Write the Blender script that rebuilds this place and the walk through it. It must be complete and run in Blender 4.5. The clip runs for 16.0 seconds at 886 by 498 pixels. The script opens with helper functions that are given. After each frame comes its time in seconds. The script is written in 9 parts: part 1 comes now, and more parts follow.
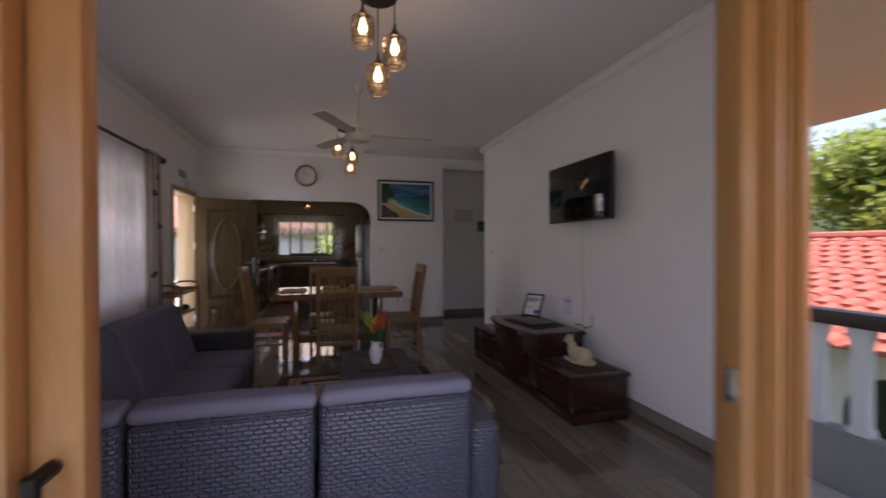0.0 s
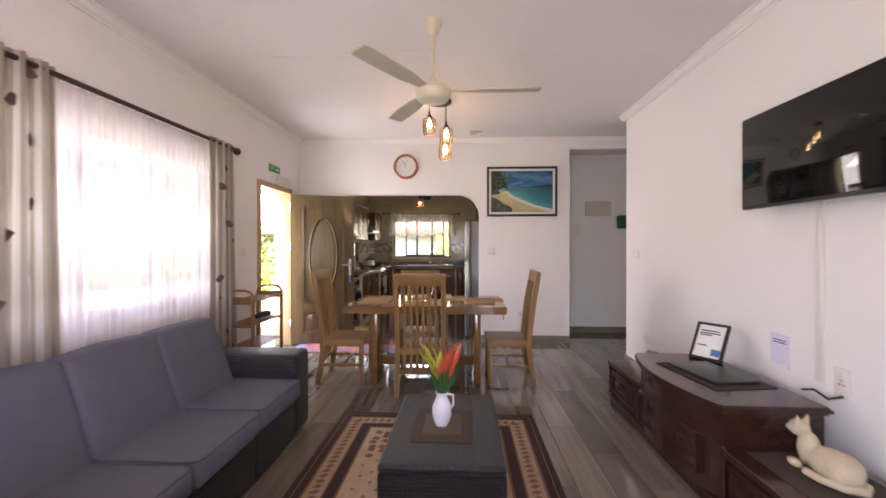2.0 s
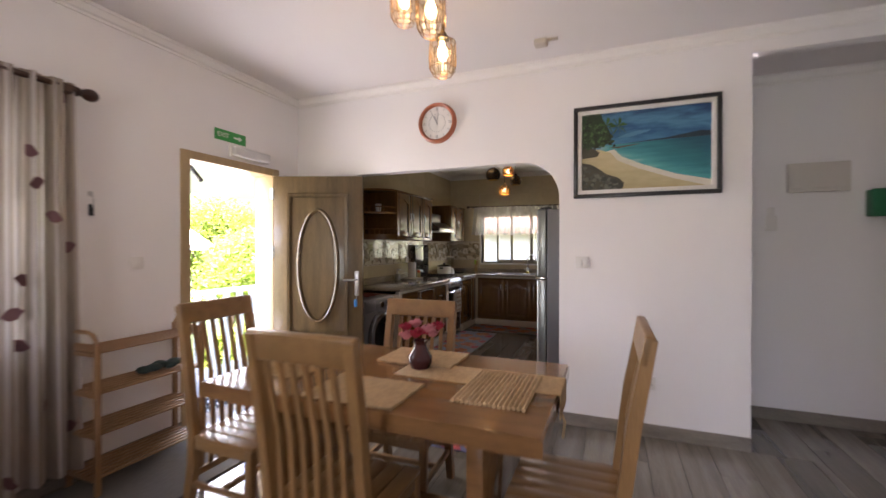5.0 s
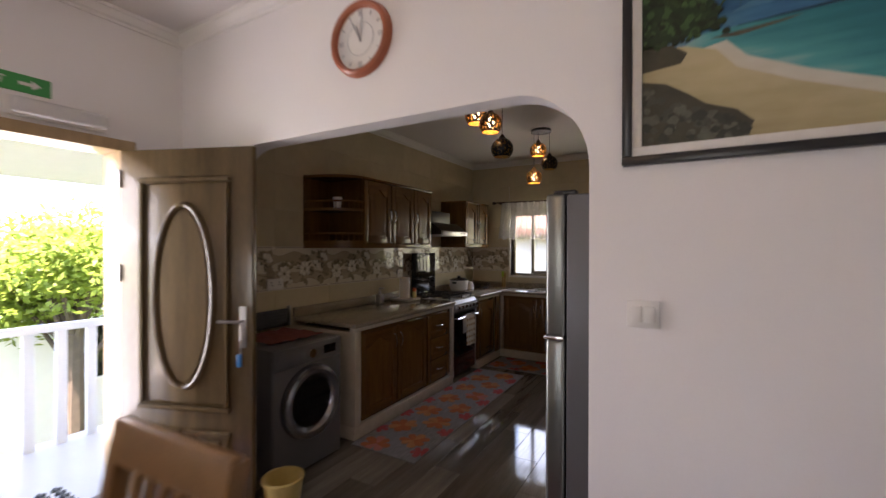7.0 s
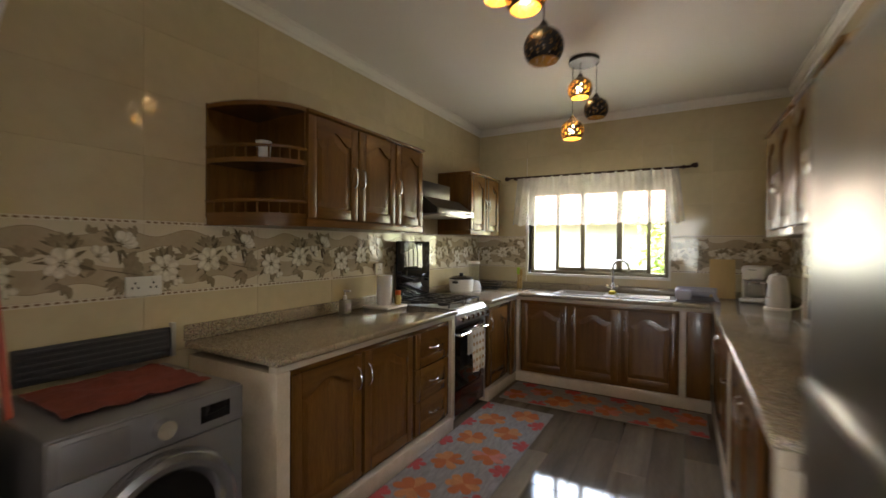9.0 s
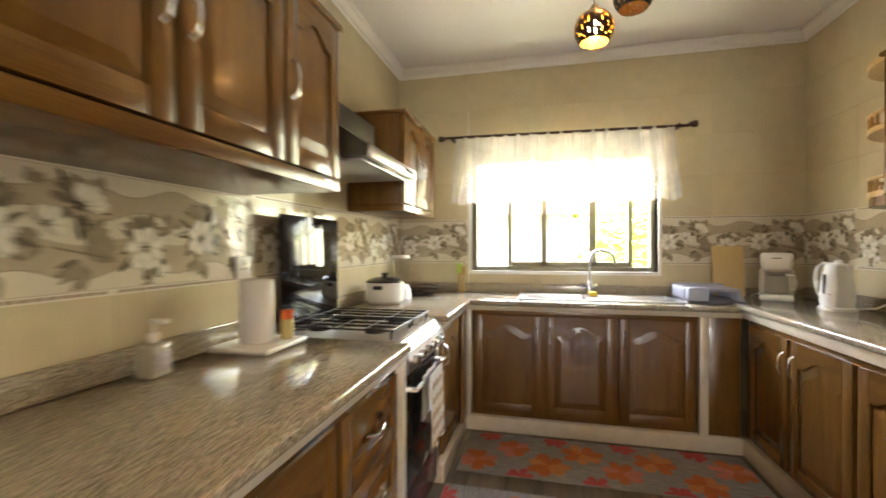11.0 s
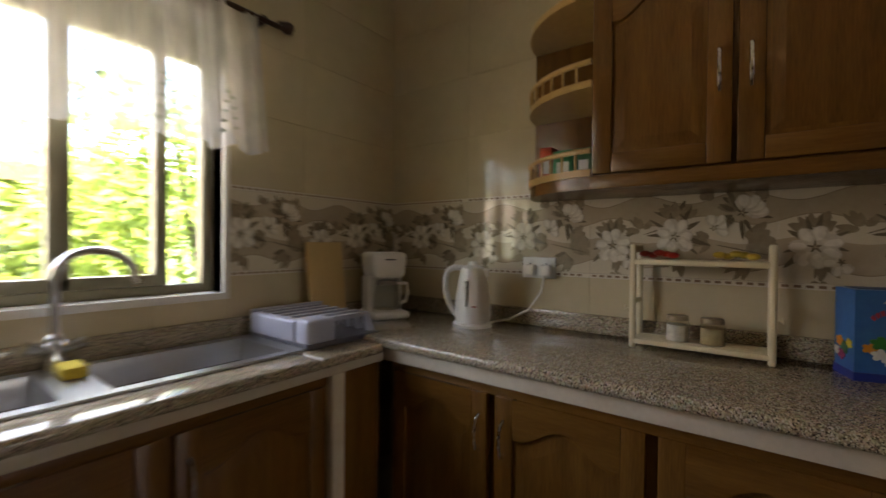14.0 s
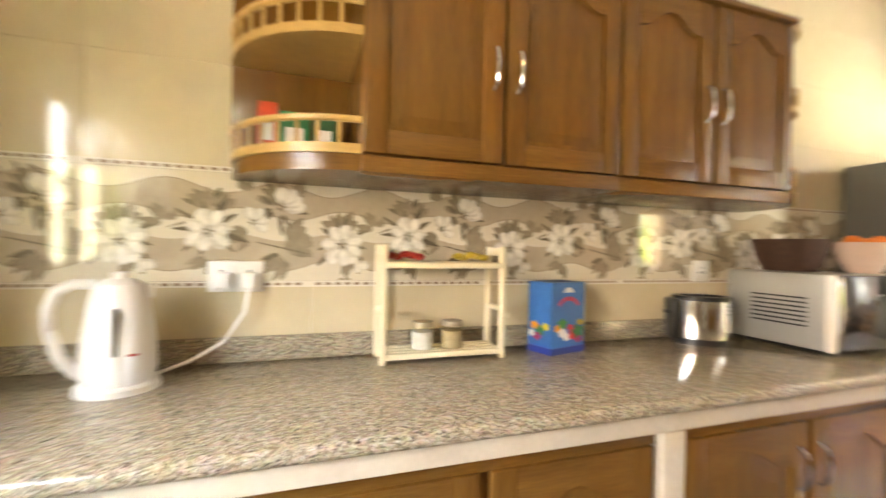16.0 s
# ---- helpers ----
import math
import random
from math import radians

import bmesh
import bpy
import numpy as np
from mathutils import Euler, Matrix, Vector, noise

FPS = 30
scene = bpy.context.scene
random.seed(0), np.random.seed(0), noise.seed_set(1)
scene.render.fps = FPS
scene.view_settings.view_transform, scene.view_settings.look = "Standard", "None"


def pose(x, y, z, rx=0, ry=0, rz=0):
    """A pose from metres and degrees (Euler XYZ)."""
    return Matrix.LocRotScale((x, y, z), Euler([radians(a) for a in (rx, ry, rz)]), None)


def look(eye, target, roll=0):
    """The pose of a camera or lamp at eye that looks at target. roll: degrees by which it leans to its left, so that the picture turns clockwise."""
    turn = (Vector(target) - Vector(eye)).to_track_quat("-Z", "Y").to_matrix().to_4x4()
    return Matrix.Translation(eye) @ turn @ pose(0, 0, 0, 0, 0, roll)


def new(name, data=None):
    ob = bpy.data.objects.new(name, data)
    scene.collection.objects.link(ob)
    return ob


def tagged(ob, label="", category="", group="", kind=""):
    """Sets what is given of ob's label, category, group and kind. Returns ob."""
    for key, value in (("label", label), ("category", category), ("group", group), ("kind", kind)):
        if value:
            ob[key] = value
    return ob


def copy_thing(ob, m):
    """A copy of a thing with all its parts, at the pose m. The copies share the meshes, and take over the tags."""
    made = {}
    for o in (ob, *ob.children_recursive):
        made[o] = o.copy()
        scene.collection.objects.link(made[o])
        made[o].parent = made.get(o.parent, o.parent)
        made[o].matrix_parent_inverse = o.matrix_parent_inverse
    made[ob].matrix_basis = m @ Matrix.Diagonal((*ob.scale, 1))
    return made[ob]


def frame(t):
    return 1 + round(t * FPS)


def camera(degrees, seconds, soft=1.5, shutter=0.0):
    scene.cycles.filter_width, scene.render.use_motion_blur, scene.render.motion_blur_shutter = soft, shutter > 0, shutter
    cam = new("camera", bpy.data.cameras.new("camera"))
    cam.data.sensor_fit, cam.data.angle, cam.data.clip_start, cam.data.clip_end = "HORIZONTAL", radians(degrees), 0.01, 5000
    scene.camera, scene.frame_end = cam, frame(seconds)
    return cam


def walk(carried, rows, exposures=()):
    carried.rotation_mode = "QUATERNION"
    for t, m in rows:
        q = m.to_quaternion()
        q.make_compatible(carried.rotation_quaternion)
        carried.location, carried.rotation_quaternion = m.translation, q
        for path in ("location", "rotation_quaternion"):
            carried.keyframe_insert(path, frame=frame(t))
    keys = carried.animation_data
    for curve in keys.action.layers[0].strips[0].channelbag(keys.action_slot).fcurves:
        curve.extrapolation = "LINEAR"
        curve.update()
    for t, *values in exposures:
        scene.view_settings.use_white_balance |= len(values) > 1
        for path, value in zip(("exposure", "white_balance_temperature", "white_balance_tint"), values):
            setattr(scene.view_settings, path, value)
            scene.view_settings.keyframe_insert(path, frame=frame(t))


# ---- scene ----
cam = camera(93.1, 16.0, shutter=0.8)
PATH = [
    (0, (1.866, 0.835, 1.346), (2.399, 2.762, 1.331), -0.1),
    (0.5, (1.982, 1.109, 1.361), (2.25, 3.091, 1.348), -0.1),
    (1, (2.097, 1.403, 1.365), (2.157, 3.402, 1.353), -0.2),
    (1.5, (2.222, 1.727, 1.357), (2.197, 3.727, 1.345), -0.1),
    (2, (2.365, 2.059, 1.339), (2.269, 4.056, 1.331), -0.0),
    (2.5, (2.53, 2.389, 1.362), (2.318, 4.378, 1.353), -0.1),
    (3, (2.663, 2.795, 1.37), (2.289, 4.76, 1.361), -0.1),
    (3.5, (2.787, 3.18, 1.375), (2.304, 5.121, 1.362), -0.0),
    (4, (2.882, 3.64, 1.387), (2.309, 5.557, 1.37), -0.2),
    (4.2, (2.909, 3.825, 1.381), (2.303, 5.731, 1.369), -0.1),
    (6.3, (2.989, 5.896, 1.444), (2.037, 7.655, 1.434), -0.0),
    (6.5, (2.97, 6.083, 1.449), (1.993, 7.828, 1.444), 0.1),
    (7, (2.883, 6.485, 1.502), (1.886, 8.219, 1.494), 0.1),
    (7.5, (2.795, 6.868, 1.491), (1.795, 8.6, 1.48), 0.1),
    (8, (2.63, 7.202, 1.463), (1.625, 8.931, 1.452), 0.6),
    (8.2, (2.578, 7.315, 1.455), (1.57, 9.042, 1.438), 0.5),
    (10.3, (1.426, 8.534, 1.29), (0.609, 10.36, 1.286), -0.2),
    (10.5, (1.365, 8.667, 1.282), (0.619, 10.523, 1.277), -0.2),
    (11, (1.193, 8.998, 1.283), (0.737, 10.946, 1.272), -0.1),
    (11.5, (1.091, 9.322, 1.264), (0.922, 11.314, 1.249), -0.0),
    (12, (1.068, 9.629, 1.257), (1.23, 11.622, 1.24), 0.1),
    (12.5, (1.076, 9.907, 1.255), (1.582, 11.841, 1.24), 0.3),
    (13, (1.107, 10.224, 1.271), (2.003, 12.012, 1.249), 0.3),
    (13.5, (1.168, 10.506, 1.29), (2.439, 12.05, 1.261), 0.3),
    (14, (1.262, 10.786, 1.279), (2.862, 11.985, 1.256), 0.5),
    (14.5, (1.353, 11.013, 1.274), (3.169, 11.852, 1.253), 0.6),
    (15, (1.429, 11.202, 1.284), (3.404, 11.52, 1.267), 1.0),
    (15.5, (1.532, 11.313, 1.281), (3.527, 11.18, 1.277), 1.1),
    (16, (1.605, 11.361, 1.279), (3.503, 10.73, 1.272), 1.2),
]

EXPOSURES = [(0.0, 2.0, 6700, 28), (0.5, 3.1, 6900, 26), (1.0, 3.6, 7000, 26), (1.5, 3.85, 7200, 27), (2.0, 4.08, 7100, 28), (4.2, 4.05, 6900, 26), (6.5, 3.7, 6900, 27), (7.0, 3.5, 7000, 28), (7.5, 3.45, 7000, 27), (8.0, 3.8, 7100, 23), (8.2, 3.95, 7100, 21),
             (10.4, 6.0, 7600, 14), (12.0, 6.05, 7500, 14), (13.0, 5.35, 7500, 16), (14.0, 4.15, 7600, 18), (14.6, 4.25, 7700, 17), (15.0, 5.15, 9500, 17), (15.3, 5.9, 9300, 16), (16.0, 6.65, 8100, 15)]
walk(cam, [(t, look(eye, target, roll)) for t, eye, target, roll in PATH], EXPOSURES)

# ---------------------------------------------------------------- world and large lights
SUN_EL, SUN_ROT = radians(70), radians(172)
world = bpy.data.worlds.new("sky")
scene.world = world
world.use_nodes = True
wn = world.node_tree.nodes
sky = wn.new("ShaderNodeTexSky")
sky.sky_type, sky.sun_disc, sky.sun_elevation, sky.sun_rotation = "NISHITA", False, SUN_EL, SUN_ROT
wn["Background"].inputs["Strength"].default_value = 0.15
world.node_tree.links.new(sky.outputs[0], wn["Background"].inputs["Color"])


def lamp(name, kind, m, energy, color, **more):
    data = bpy.data.lights.new(name, kind)
    data.energy, data.color = energy, color
    if kind == "AREA":
        data.shape, data.size, data.size_y = "RECTANGLE", more["w"], more["h"]
    elif kind == "SUN":
        data.angle = more["angle"]
    else:
        data.shadow_soft_size = more["r"]
    ob = new(name, data)
    ob.matrix_world = m
    return ob


sun_way = Vector((math.sin(SUN_ROT) * math.cos(SUN_EL), math.cos(SUN_ROT) * math.cos(SUN_EL), math.sin(SUN_EL)))
lamp("sun", "SUN", look(sun_way * 30, (0, 0, 0)), 5.0, (1.0, 0.95, 0.87), angle=radians(0.5))
DAY = (0.93, 0.96, 1.0)
lamp("window_daylight", "AREA", look((-0.32, 4.93, 1.5), (3, 4.93, 1.2)), 2.7, DAY, w=1.9, h=1.25)
lamp("door_daylight", "AREA", look((-0.35, 7.26, 1.15), (3, 7.0, 0.9)), 3.6, DAY, w=0.8, h=1.85)
lamp("kitchen_daylight", "AREA", look((1.34, 12.75, 1.6), (1.4, 9, 1.0)), 1.4, (1.0, 0.97, 0.86), w=1.4, h=1.0)
lamp("verandah_daylight", "AREA", look((2.14, 1.68, 1.25), (2.3, 6, 1.2)), 2.9, (0.88, 0.9, 1.0), w=1.2, h=1.9)

# ---------------------------------------------------------------- materials
MATS = {}


def mat(name, color, rough=0.6, metal=0.0, var=0.12, scale=6.0, fine=60.0, bump=0.1, stretch=(1, 1, 1), rnd=0.0,
        coat=0.0, trans=0.0, ior=1.45, second=None, amount=0.5, spec=0.5):
    """A surface with variation at two scales, fine relief and, with rnd, a tone of its own for each object."""
    if name in MATS:
        return MATS[name]
    m = bpy.data.materials.new(name)
    m.use_nodes = True
    n, l = m.node_tree.nodes, m.node_tree.links
    b = n["Principled BSDF"]
    b.inputs["Roughness"].default_value, b.inputs["Metallic"].default_value = rough, metal
    b.inputs["Coat Weight"].default_value, b.inputs["Coat Roughness"].default_value = coat, 0.08
    b.inputs["Transmission Weight"].default_value, b.inputs["IOR"].default_value = trans, ior
    b.inputs["Specular IOR Level"].default_value = spec
    tc, mp = n.new("ShaderNodeTexCoord"), n.new("ShaderNodeMapping")
    mp.inputs["Scale"].default_value = stretch
    l.new(tc.outputs["Object"], mp.inputs["Vector"])
    oi = n.new("ShaderNodeObjectInfo")
    off = n.new("ShaderNodeVectorMath")
    off.operation = "ADD"
    mul = n.new("ShaderNodeMath")
    mul.operation, mul.inputs[1].default_value = "MULTIPLY", 37.0
    l.new(oi.outputs["Random"], mul.inputs[0])
    l.new(mp.outputs[0], off.inputs[0])
    if rnd:
        l.new(mul.outputs[0], off.inputs[1])
    big, small = n.new("ShaderNodeTexNoise"), n.new("ShaderNodeTexNoise")
    for t, sc in ((big, scale), (small, fine)):
        t.inputs["Scale"].default_value, t.inputs["Detail"].default_value = sc, 4
        l.new(off.outputs[0], t.inputs["Vector"])
    mix = n.new("ShaderNodeMix")
    mix.data_type = "RGBA"
    dark = tuple(c * (1 - 2 * var) for c in color) + (1,)
    lite = tuple(min(1, c * (1 + 1.2 * var)) for c in (second or color)) + (1,)
    mix.inputs[6].default_value, mix.inputs[7].default_value = dark, lite
    avg = n.new("ShaderNodeMath")
    avg.operation = "MULTIPLY_ADD"
    avg.inputs[1].default_value = 0.4
    l.new(small.outputs["Fac"], avg.inputs[0])
    half = n.new("ShaderNodeMath")
    half.operation, half.inputs[1].default_value = "MULTIPLY", 0.6 if not second else 1.2 * amount
    l.new(big.outputs["Fac"], half.inputs[0])
    l.new(half.outputs[0], avg.inputs[2])
    l.new(avg.outputs[0], mix.inputs[0])
    out = mix.outputs[2]
    if rnd:
        hs = n.new("ShaderNodeHueSaturation")
        mr = n.new("ShaderNodeMapRange")
        mr.inputs[3].default_value, mr.inputs[4].default_value = 1 - rnd, 1 + rnd
        l.new(oi.outputs["Random"], mr.inputs[0])
        l.new(mr.outputs[0], hs.inputs["Value"])
        l.new(out, hs.inputs["Color"])
        out = hs.outputs[0]
    l.new(out, b.inputs["Base Color"])
    if bump:
        bp = n.new("ShaderNodeBump")
        bp.inputs["Strength"].default_value, bp.inputs["Distance"].default_value = bump, 0.004
        l.new(small.outputs["Fac"], bp.inputs["Height"])
        l.new(bp.outputs[0], b.inputs["Normal"])
    MATS[name] = m
    return m


def nodes_of(m):
    return m.node_tree.nodes, m.node_tree.links, m.node_tree.nodes["Principled BSDF"]


PLASTER = mat("white_plaster", (0.8, 0.78, 0.77), 0.75, var=0.03, scale=1.5, fine=120, bump=0.06)
CEILING = mat("ceiling_paint", (0.78, 0.75, 0.73), 0.7, var=0.03, scale=1.0, fine=90, bump=0.04)
TRIM = mat("white_trim", (0.8, 0.78, 0.75), 0.5, var=0.02)
OUTWALL = mat("painted_render", (0.78, 0.62, 0.5), 0.85, var=0.05, scale=2)
PLANK = mat("wood_look_floor_tile", (0.06, 0.05, 0.039), 0.06, var=0.35, scale=2.2, fine=22, bump=0.02, stretch=(7, 0.55, 1), rnd=0.36,
            second=(0.15, 0.13, 0.103), amount=0.8)
PLANK.node_tree.nodes["Principled BSDF"].inputs["IOR"].default_value = 1.75
GROUT = mat("grey_grout", (0.12, 0.11, 0.1), 0.8, var=0.1)
WTILE = mat("beige_wall_tile", (0.55, 0.465, 0.3), 0.09, var=0.09, scale=3, fine=14, bump=0.02, rnd=0.04, second=(0.61, 0.525, 0.36))
BTILE = mat("pale_border_tile", (0.6, 0.525, 0.39), 0.06, var=0.05, scale=5, bump=0.02, second=(0.68, 0.62, 0.5))
WAVE = mat("tan_tile_print", (0.4, 0.32, 0.22), 0.06, var=0.1, scale=7, bump=0.0, second=(0.48, 0.4, 0.29))
WAVELINE = mat("brown_tile_line", (0.25, 0.19, 0.125), 0.08, var=0.1, bump=0.0)
PETAL = mat("white_petal_print", (0.58, 0.53, 0.44), 0.06, var=0.12, scale=30, bump=0.0, second=(0.74, 0.7, 0.61), amount=0.8)
PETAL2 = mat("grey_petal_print", (0.4, 0.35, 0.27), 0.06, var=0.15, scale=30, bump=0.0, second=(0.62, 0.57, 0.47), amount=0.8)
LEAFPRINT = mat("dark_leaf_print", (0.085, 0.067, 0.044), 0.06, var=0.3, scale=20, bump=0.0, second=(0.22, 0.18, 0.12))
LEAFPALE = mat("olive_leaf_print", (0.2, 0.16, 0.105), 0.06, var=0.2, scale=24, bump=0.0, second=(0.36, 0.3, 0.21))
PENCIL = mat("pencil_border_tile", (0.7, 0.64, 0.53), 0.15, var=0.05)
PENCILDOT = mat("brown_mosaic_dot", (0.27, 0.19, 0.13), 0.2, var=0.2)
CABWOOD = mat("stained_cabinet_wood", (0.078, 0.03, 0.006), 0.27, var=0.3, scale=2.5, fine=26, bump=0.04, stretch=(9, 9, 0.8), rnd=0.1,
              coat=0.14, second=(0.175, 0.08, 0.017))
CABWOODH = mat("stained_cabinet_wood_rail", (0.078, 0.03, 0.006), 0.27, var=0.3, scale=2.5, fine=26, bump=0.04, stretch=(0.8, 0.8, 9),
               rnd=0.1, coat=0.1, second=(0.175, 0.08, 0.017))
LIGHTWOOD = mat("pale_varnished_wood", (0.36, 0.21, 0.065), 0.3, var=0.2, scale=3, fine=30, stretch=(1, 1, 5), second=(0.46, 0.29, 0.1))
MAHOG = mat("dark_mahogany", (0.016, 0.006, 0.0045), 0.24, var=0.3, scale=3, fine=30, bump=0.03, stretch=(5, 0.7, 5), coat=0.2,
            second=(0.045, 0.015, 0.01))
TEAK = mat("oiled_teak", (0.2, 0.11, 0.038), 0.32, var=0.25, scale=3, fine=30, bump=0.06, stretch=(6, 6, 0.8), rnd=0.08, second=(0.3, 0.165, 0.065))
TEAKH = mat("oiled_teak_slats", (0.2, 0.11, 0.038), 0.32, var=0.25, scale=3, fine=30, bump=0.06, stretch=(6, 0.8, 6), rnd=0.08,
            second=(0.3, 0.165, 0.065))
TABLEWOOD = mat("varnished_table_wood", (0.13, 0.06, 0.025), 0.14, var=0.35, scale=2.5, fine=25, bump=0.05, stretch=(0.8, 7, 7), coat=0.5,
                second=(0.26, 0.13, 0.05))
DOORWOOD = mat("stained_door_wood", (0.06, 0.04, 0.019), 0.25, var=0.34, scale=2.5, fine=28, bump=0.05, stretch=(7, 7, 0.7), coat=0.3,
               second=(0.14, 0.096, 0.046))
FRAMEWOOD = mat("door_frame_wood", (0.36, 0.25, 0.13), 0.38, var=0.2, scale=2.5, fine=28, bump=0.05, stretch=(7, 7, 0.7), second=(0.46, 0.33, 0.18))
SLIDEWOOD = mat("sliding_door_wood", (0.34, 0.13, 0.04), 0.32, var=0.22, scale=2.5, fine=28, bump=0.05, stretch=(7, 7, 0.6), second=(0.42, 0.2, 0.07))
DARKWOOD = mat("dark_turned_wood", (0.045, 0.018, 0.011), 0.28, var=0.25)
CUSHION = mat("slate_blue_cushion_fabric", (0.115, 0.113, 0.15), 0.9, var=0.1, scale=8, fine=700, bump=0.25, spec=0.2)
PIPING = mat("cushion_piping", (0.07, 0.072, 0.085), 0.9, var=0.05)
STEEL = mat("brushed_steel", (0.5, 0.5, 0.5), 0.28, metal=1.0, var=0.05, stretch=(1, 1, 30), bump=0.02)
CHROME = mat("chrome", (0.75, 0.75, 0.75), 0.12, metal=1.0, var=0.02, bump=0)
FRIDGEDOOR = mat("dark_brushed_steel", (0.23, 0.24, 0.225), 0.33, metal=1.0, var=0.05, stretch=(1, 1, 30), bump=0.02)
FRIDGE = mat("grey_fridge_enamel", (0.15, 0.155, 0.16), 0.3, metal=0.6, var=0.04, bump=0.01)
GREYMETAL = mat("grey_appliance_enamel", (0.17, 0.17, 0.175), 0.32, metal=0.35, var=0.04, bump=0.01)
BLACK = mat("black_plastic", (0.015, 0.015, 0.016), 0.3, var=0.1, bump=0.03)
BLACKGLOSS = mat("black_glass", (0.006, 0.006, 0.007), 0.05, var=0.05, bump=0)
WHITEPL = mat("white_plastic", (0.72, 0.7, 0.66), 0.3, var=0.03, bump=0.02)
CREAMPL = mat("cream_plastic", (0.7, 0.62, 0.42), 0.35, var=0.04, bump=0.02)
FANCREAM = mat("cream_fan_enamel", (0.6, 0.54, 0.41), 0.3, var=0.04, bump=0.02)
BLADE = mat("taupe_fan_blade", (0.52, 0.47, 0.38), 0.35, var=0.05)
IRON = mat("black_iron", (0.02, 0.018, 0.017), 0.45, metal=0.6, var=0.1)
CORD = mat("black_cord", (0.02, 0.018, 0.016), 0.6, var=0.05)
WHITEPAINT = mat("white_rail_paint", (0.8, 0.79, 0.77), 0.5, var=0.04)
GRANITE = mat("speckled_granite", (0.3, 0.25, 0.19), 0.1, var=0.2, scale=40, fine=260, bump=0.0)
gn, gl, gb = nodes_of(GRANITE)
tc = gn.new("ShaderNodeTexCoord")
v1, v2 = gn.new("ShaderNodeTexVoronoi"), gn.new("ShaderNodeTexNoise")
v1.inputs["Scale"].default_value, v2.inputs["Scale"].default_value, v2.inputs["Detail"].default_value = 330, 90, 5
ramp = gn.new("ShaderNodeValToRGB")
ramp.color_ramp.interpolation = "CONSTANT"
ramp.color_ramp.elements[0].color = (0.045, 0.037, 0.03, 1)
ramp.color_ramp.elements[1].position, ramp.color_ramp.elements[1].color = 0.14, (0.19, 0.15, 0.1, 1)
for p, c in ((0.36, (0.33, 0.27, 0.185, 1)), (0.62, (0.45, 0.38, 0.27, 1)), (0.88, (0.56, 0.5, 0.4, 1))):
    e = ramp.color_ramp.elements.new(p)
    e.color = c
sep = gn.new("ShaderNodeSeparateColor")
gl.new(tc.outputs["Object"], v1.inputs["Vector"])
gl.new(tc.outputs["Object"], v2.inputs["Vector"])
gl.new(v1.outputs["Color"], sep.inputs[0])
gl.new(sep.outputs[0], ramp.inputs[0])
gmix = gn.new("ShaderNodeMix")
gmix.data_type = "RGBA"
gmix.blend_type = "MULTIPLY"
gmix.inputs[0].default_value = 0.5
gl.new(ramp.outputs[0], gmix.inputs[6])
gl.new(v2.outputs["Color"], gmix.inputs[7])
hsv = gn.new("ShaderNodeHueSaturation")
hsv.inputs["Saturation"].default_value, hsv.inputs["Value"].default_value = 0.95, 1.25
gl.new(gmix.outputs[2], hsv.inputs["Color"])
gl.new(hsv.outputs[0], gb.inputs["Base Color"])


def wicker(name, color):
    """Woven resin: rows of short strands, offset like bricks, as relief."""
    m = mat(name, color, 0.42, var=0.1, scale=10, bump=0)
    n, l, b = nodes_of(m)
    tc = n.new("ShaderNodeTexCoord")
    geo = n.new("ShaderNodeNewGeometry")
    sx, sn = n.new("ShaderNodeSeparateXYZ"), n.new("ShaderNodeSeparateXYZ")
    l.new(tc.outputs["Object"], sx.inputs[0])
    l.new(geo.outputs["True Normal"], sn.inputs[0])

    def math_node(op, a, bb=None):
        k = n.new("ShaderNodeMath")
        k.operation = op
        for i, v in enumerate((a, bb)):
            if v is None:
                continue
            if isinstance(v, (int, float)):
                k.inputs[i].default_value = v
            else:
                l.new(v, k.inputs[i])
        return k.outputs[0]
    upward = math_node("GREATER_THAN", math_node("ABSOLUTE", sn.outputs[2]), 0.6)
    v = n.new("ShaderNodeMix")
    l.new(upward, v.inputs[0])
    l.new(sx.outputs[2], v.inputs[2])
    l.new(sx.outputs[1], v.inputs[3])
    u = math_node("ADD", sx.outputs[0], math_node("MULTIPLY", sx.outputs[1], math_node("SUBTRACT", 1.0, upward)))
    comb = n.new("ShaderNodeCombineXYZ")
    l.new(u, comb.inputs[0])
    l.new(v.outputs[0], comb.inputs[1])
    br = n.new("ShaderNodeTexBrick")
    br.inputs["Scale"].default_value = 1.0
    br.inputs["Brick Width"].default_value, br.inputs["Row Height"].default_value = 0.036, 0.017
    br.inputs["Mortar Size"].default_value, br.inputs["Mortar Smooth"].default_value = 0.0045, 1.0
    l.new(comb.outputs[0], br.inputs["Vector"])
    inv = math_node("SUBTRACT", 1.0, br.outputs["Fac"])
    bp = n.new("ShaderNodeBump")
    bp.inputs["Strength"].default_value, bp.inputs["Distance"].default_value = 1.0, 0.009
    l.new(inv, bp.inputs["Height"])
    l.new(bp.outputs[0], b.inputs["Normal"])
    return m


WICKER = wicker("grey_resin_wicker", (0.062, 0.062, 0.09))
DARKWICKER = wicker("dark_resin_wicker", (0.03, 0.028, 0.034))


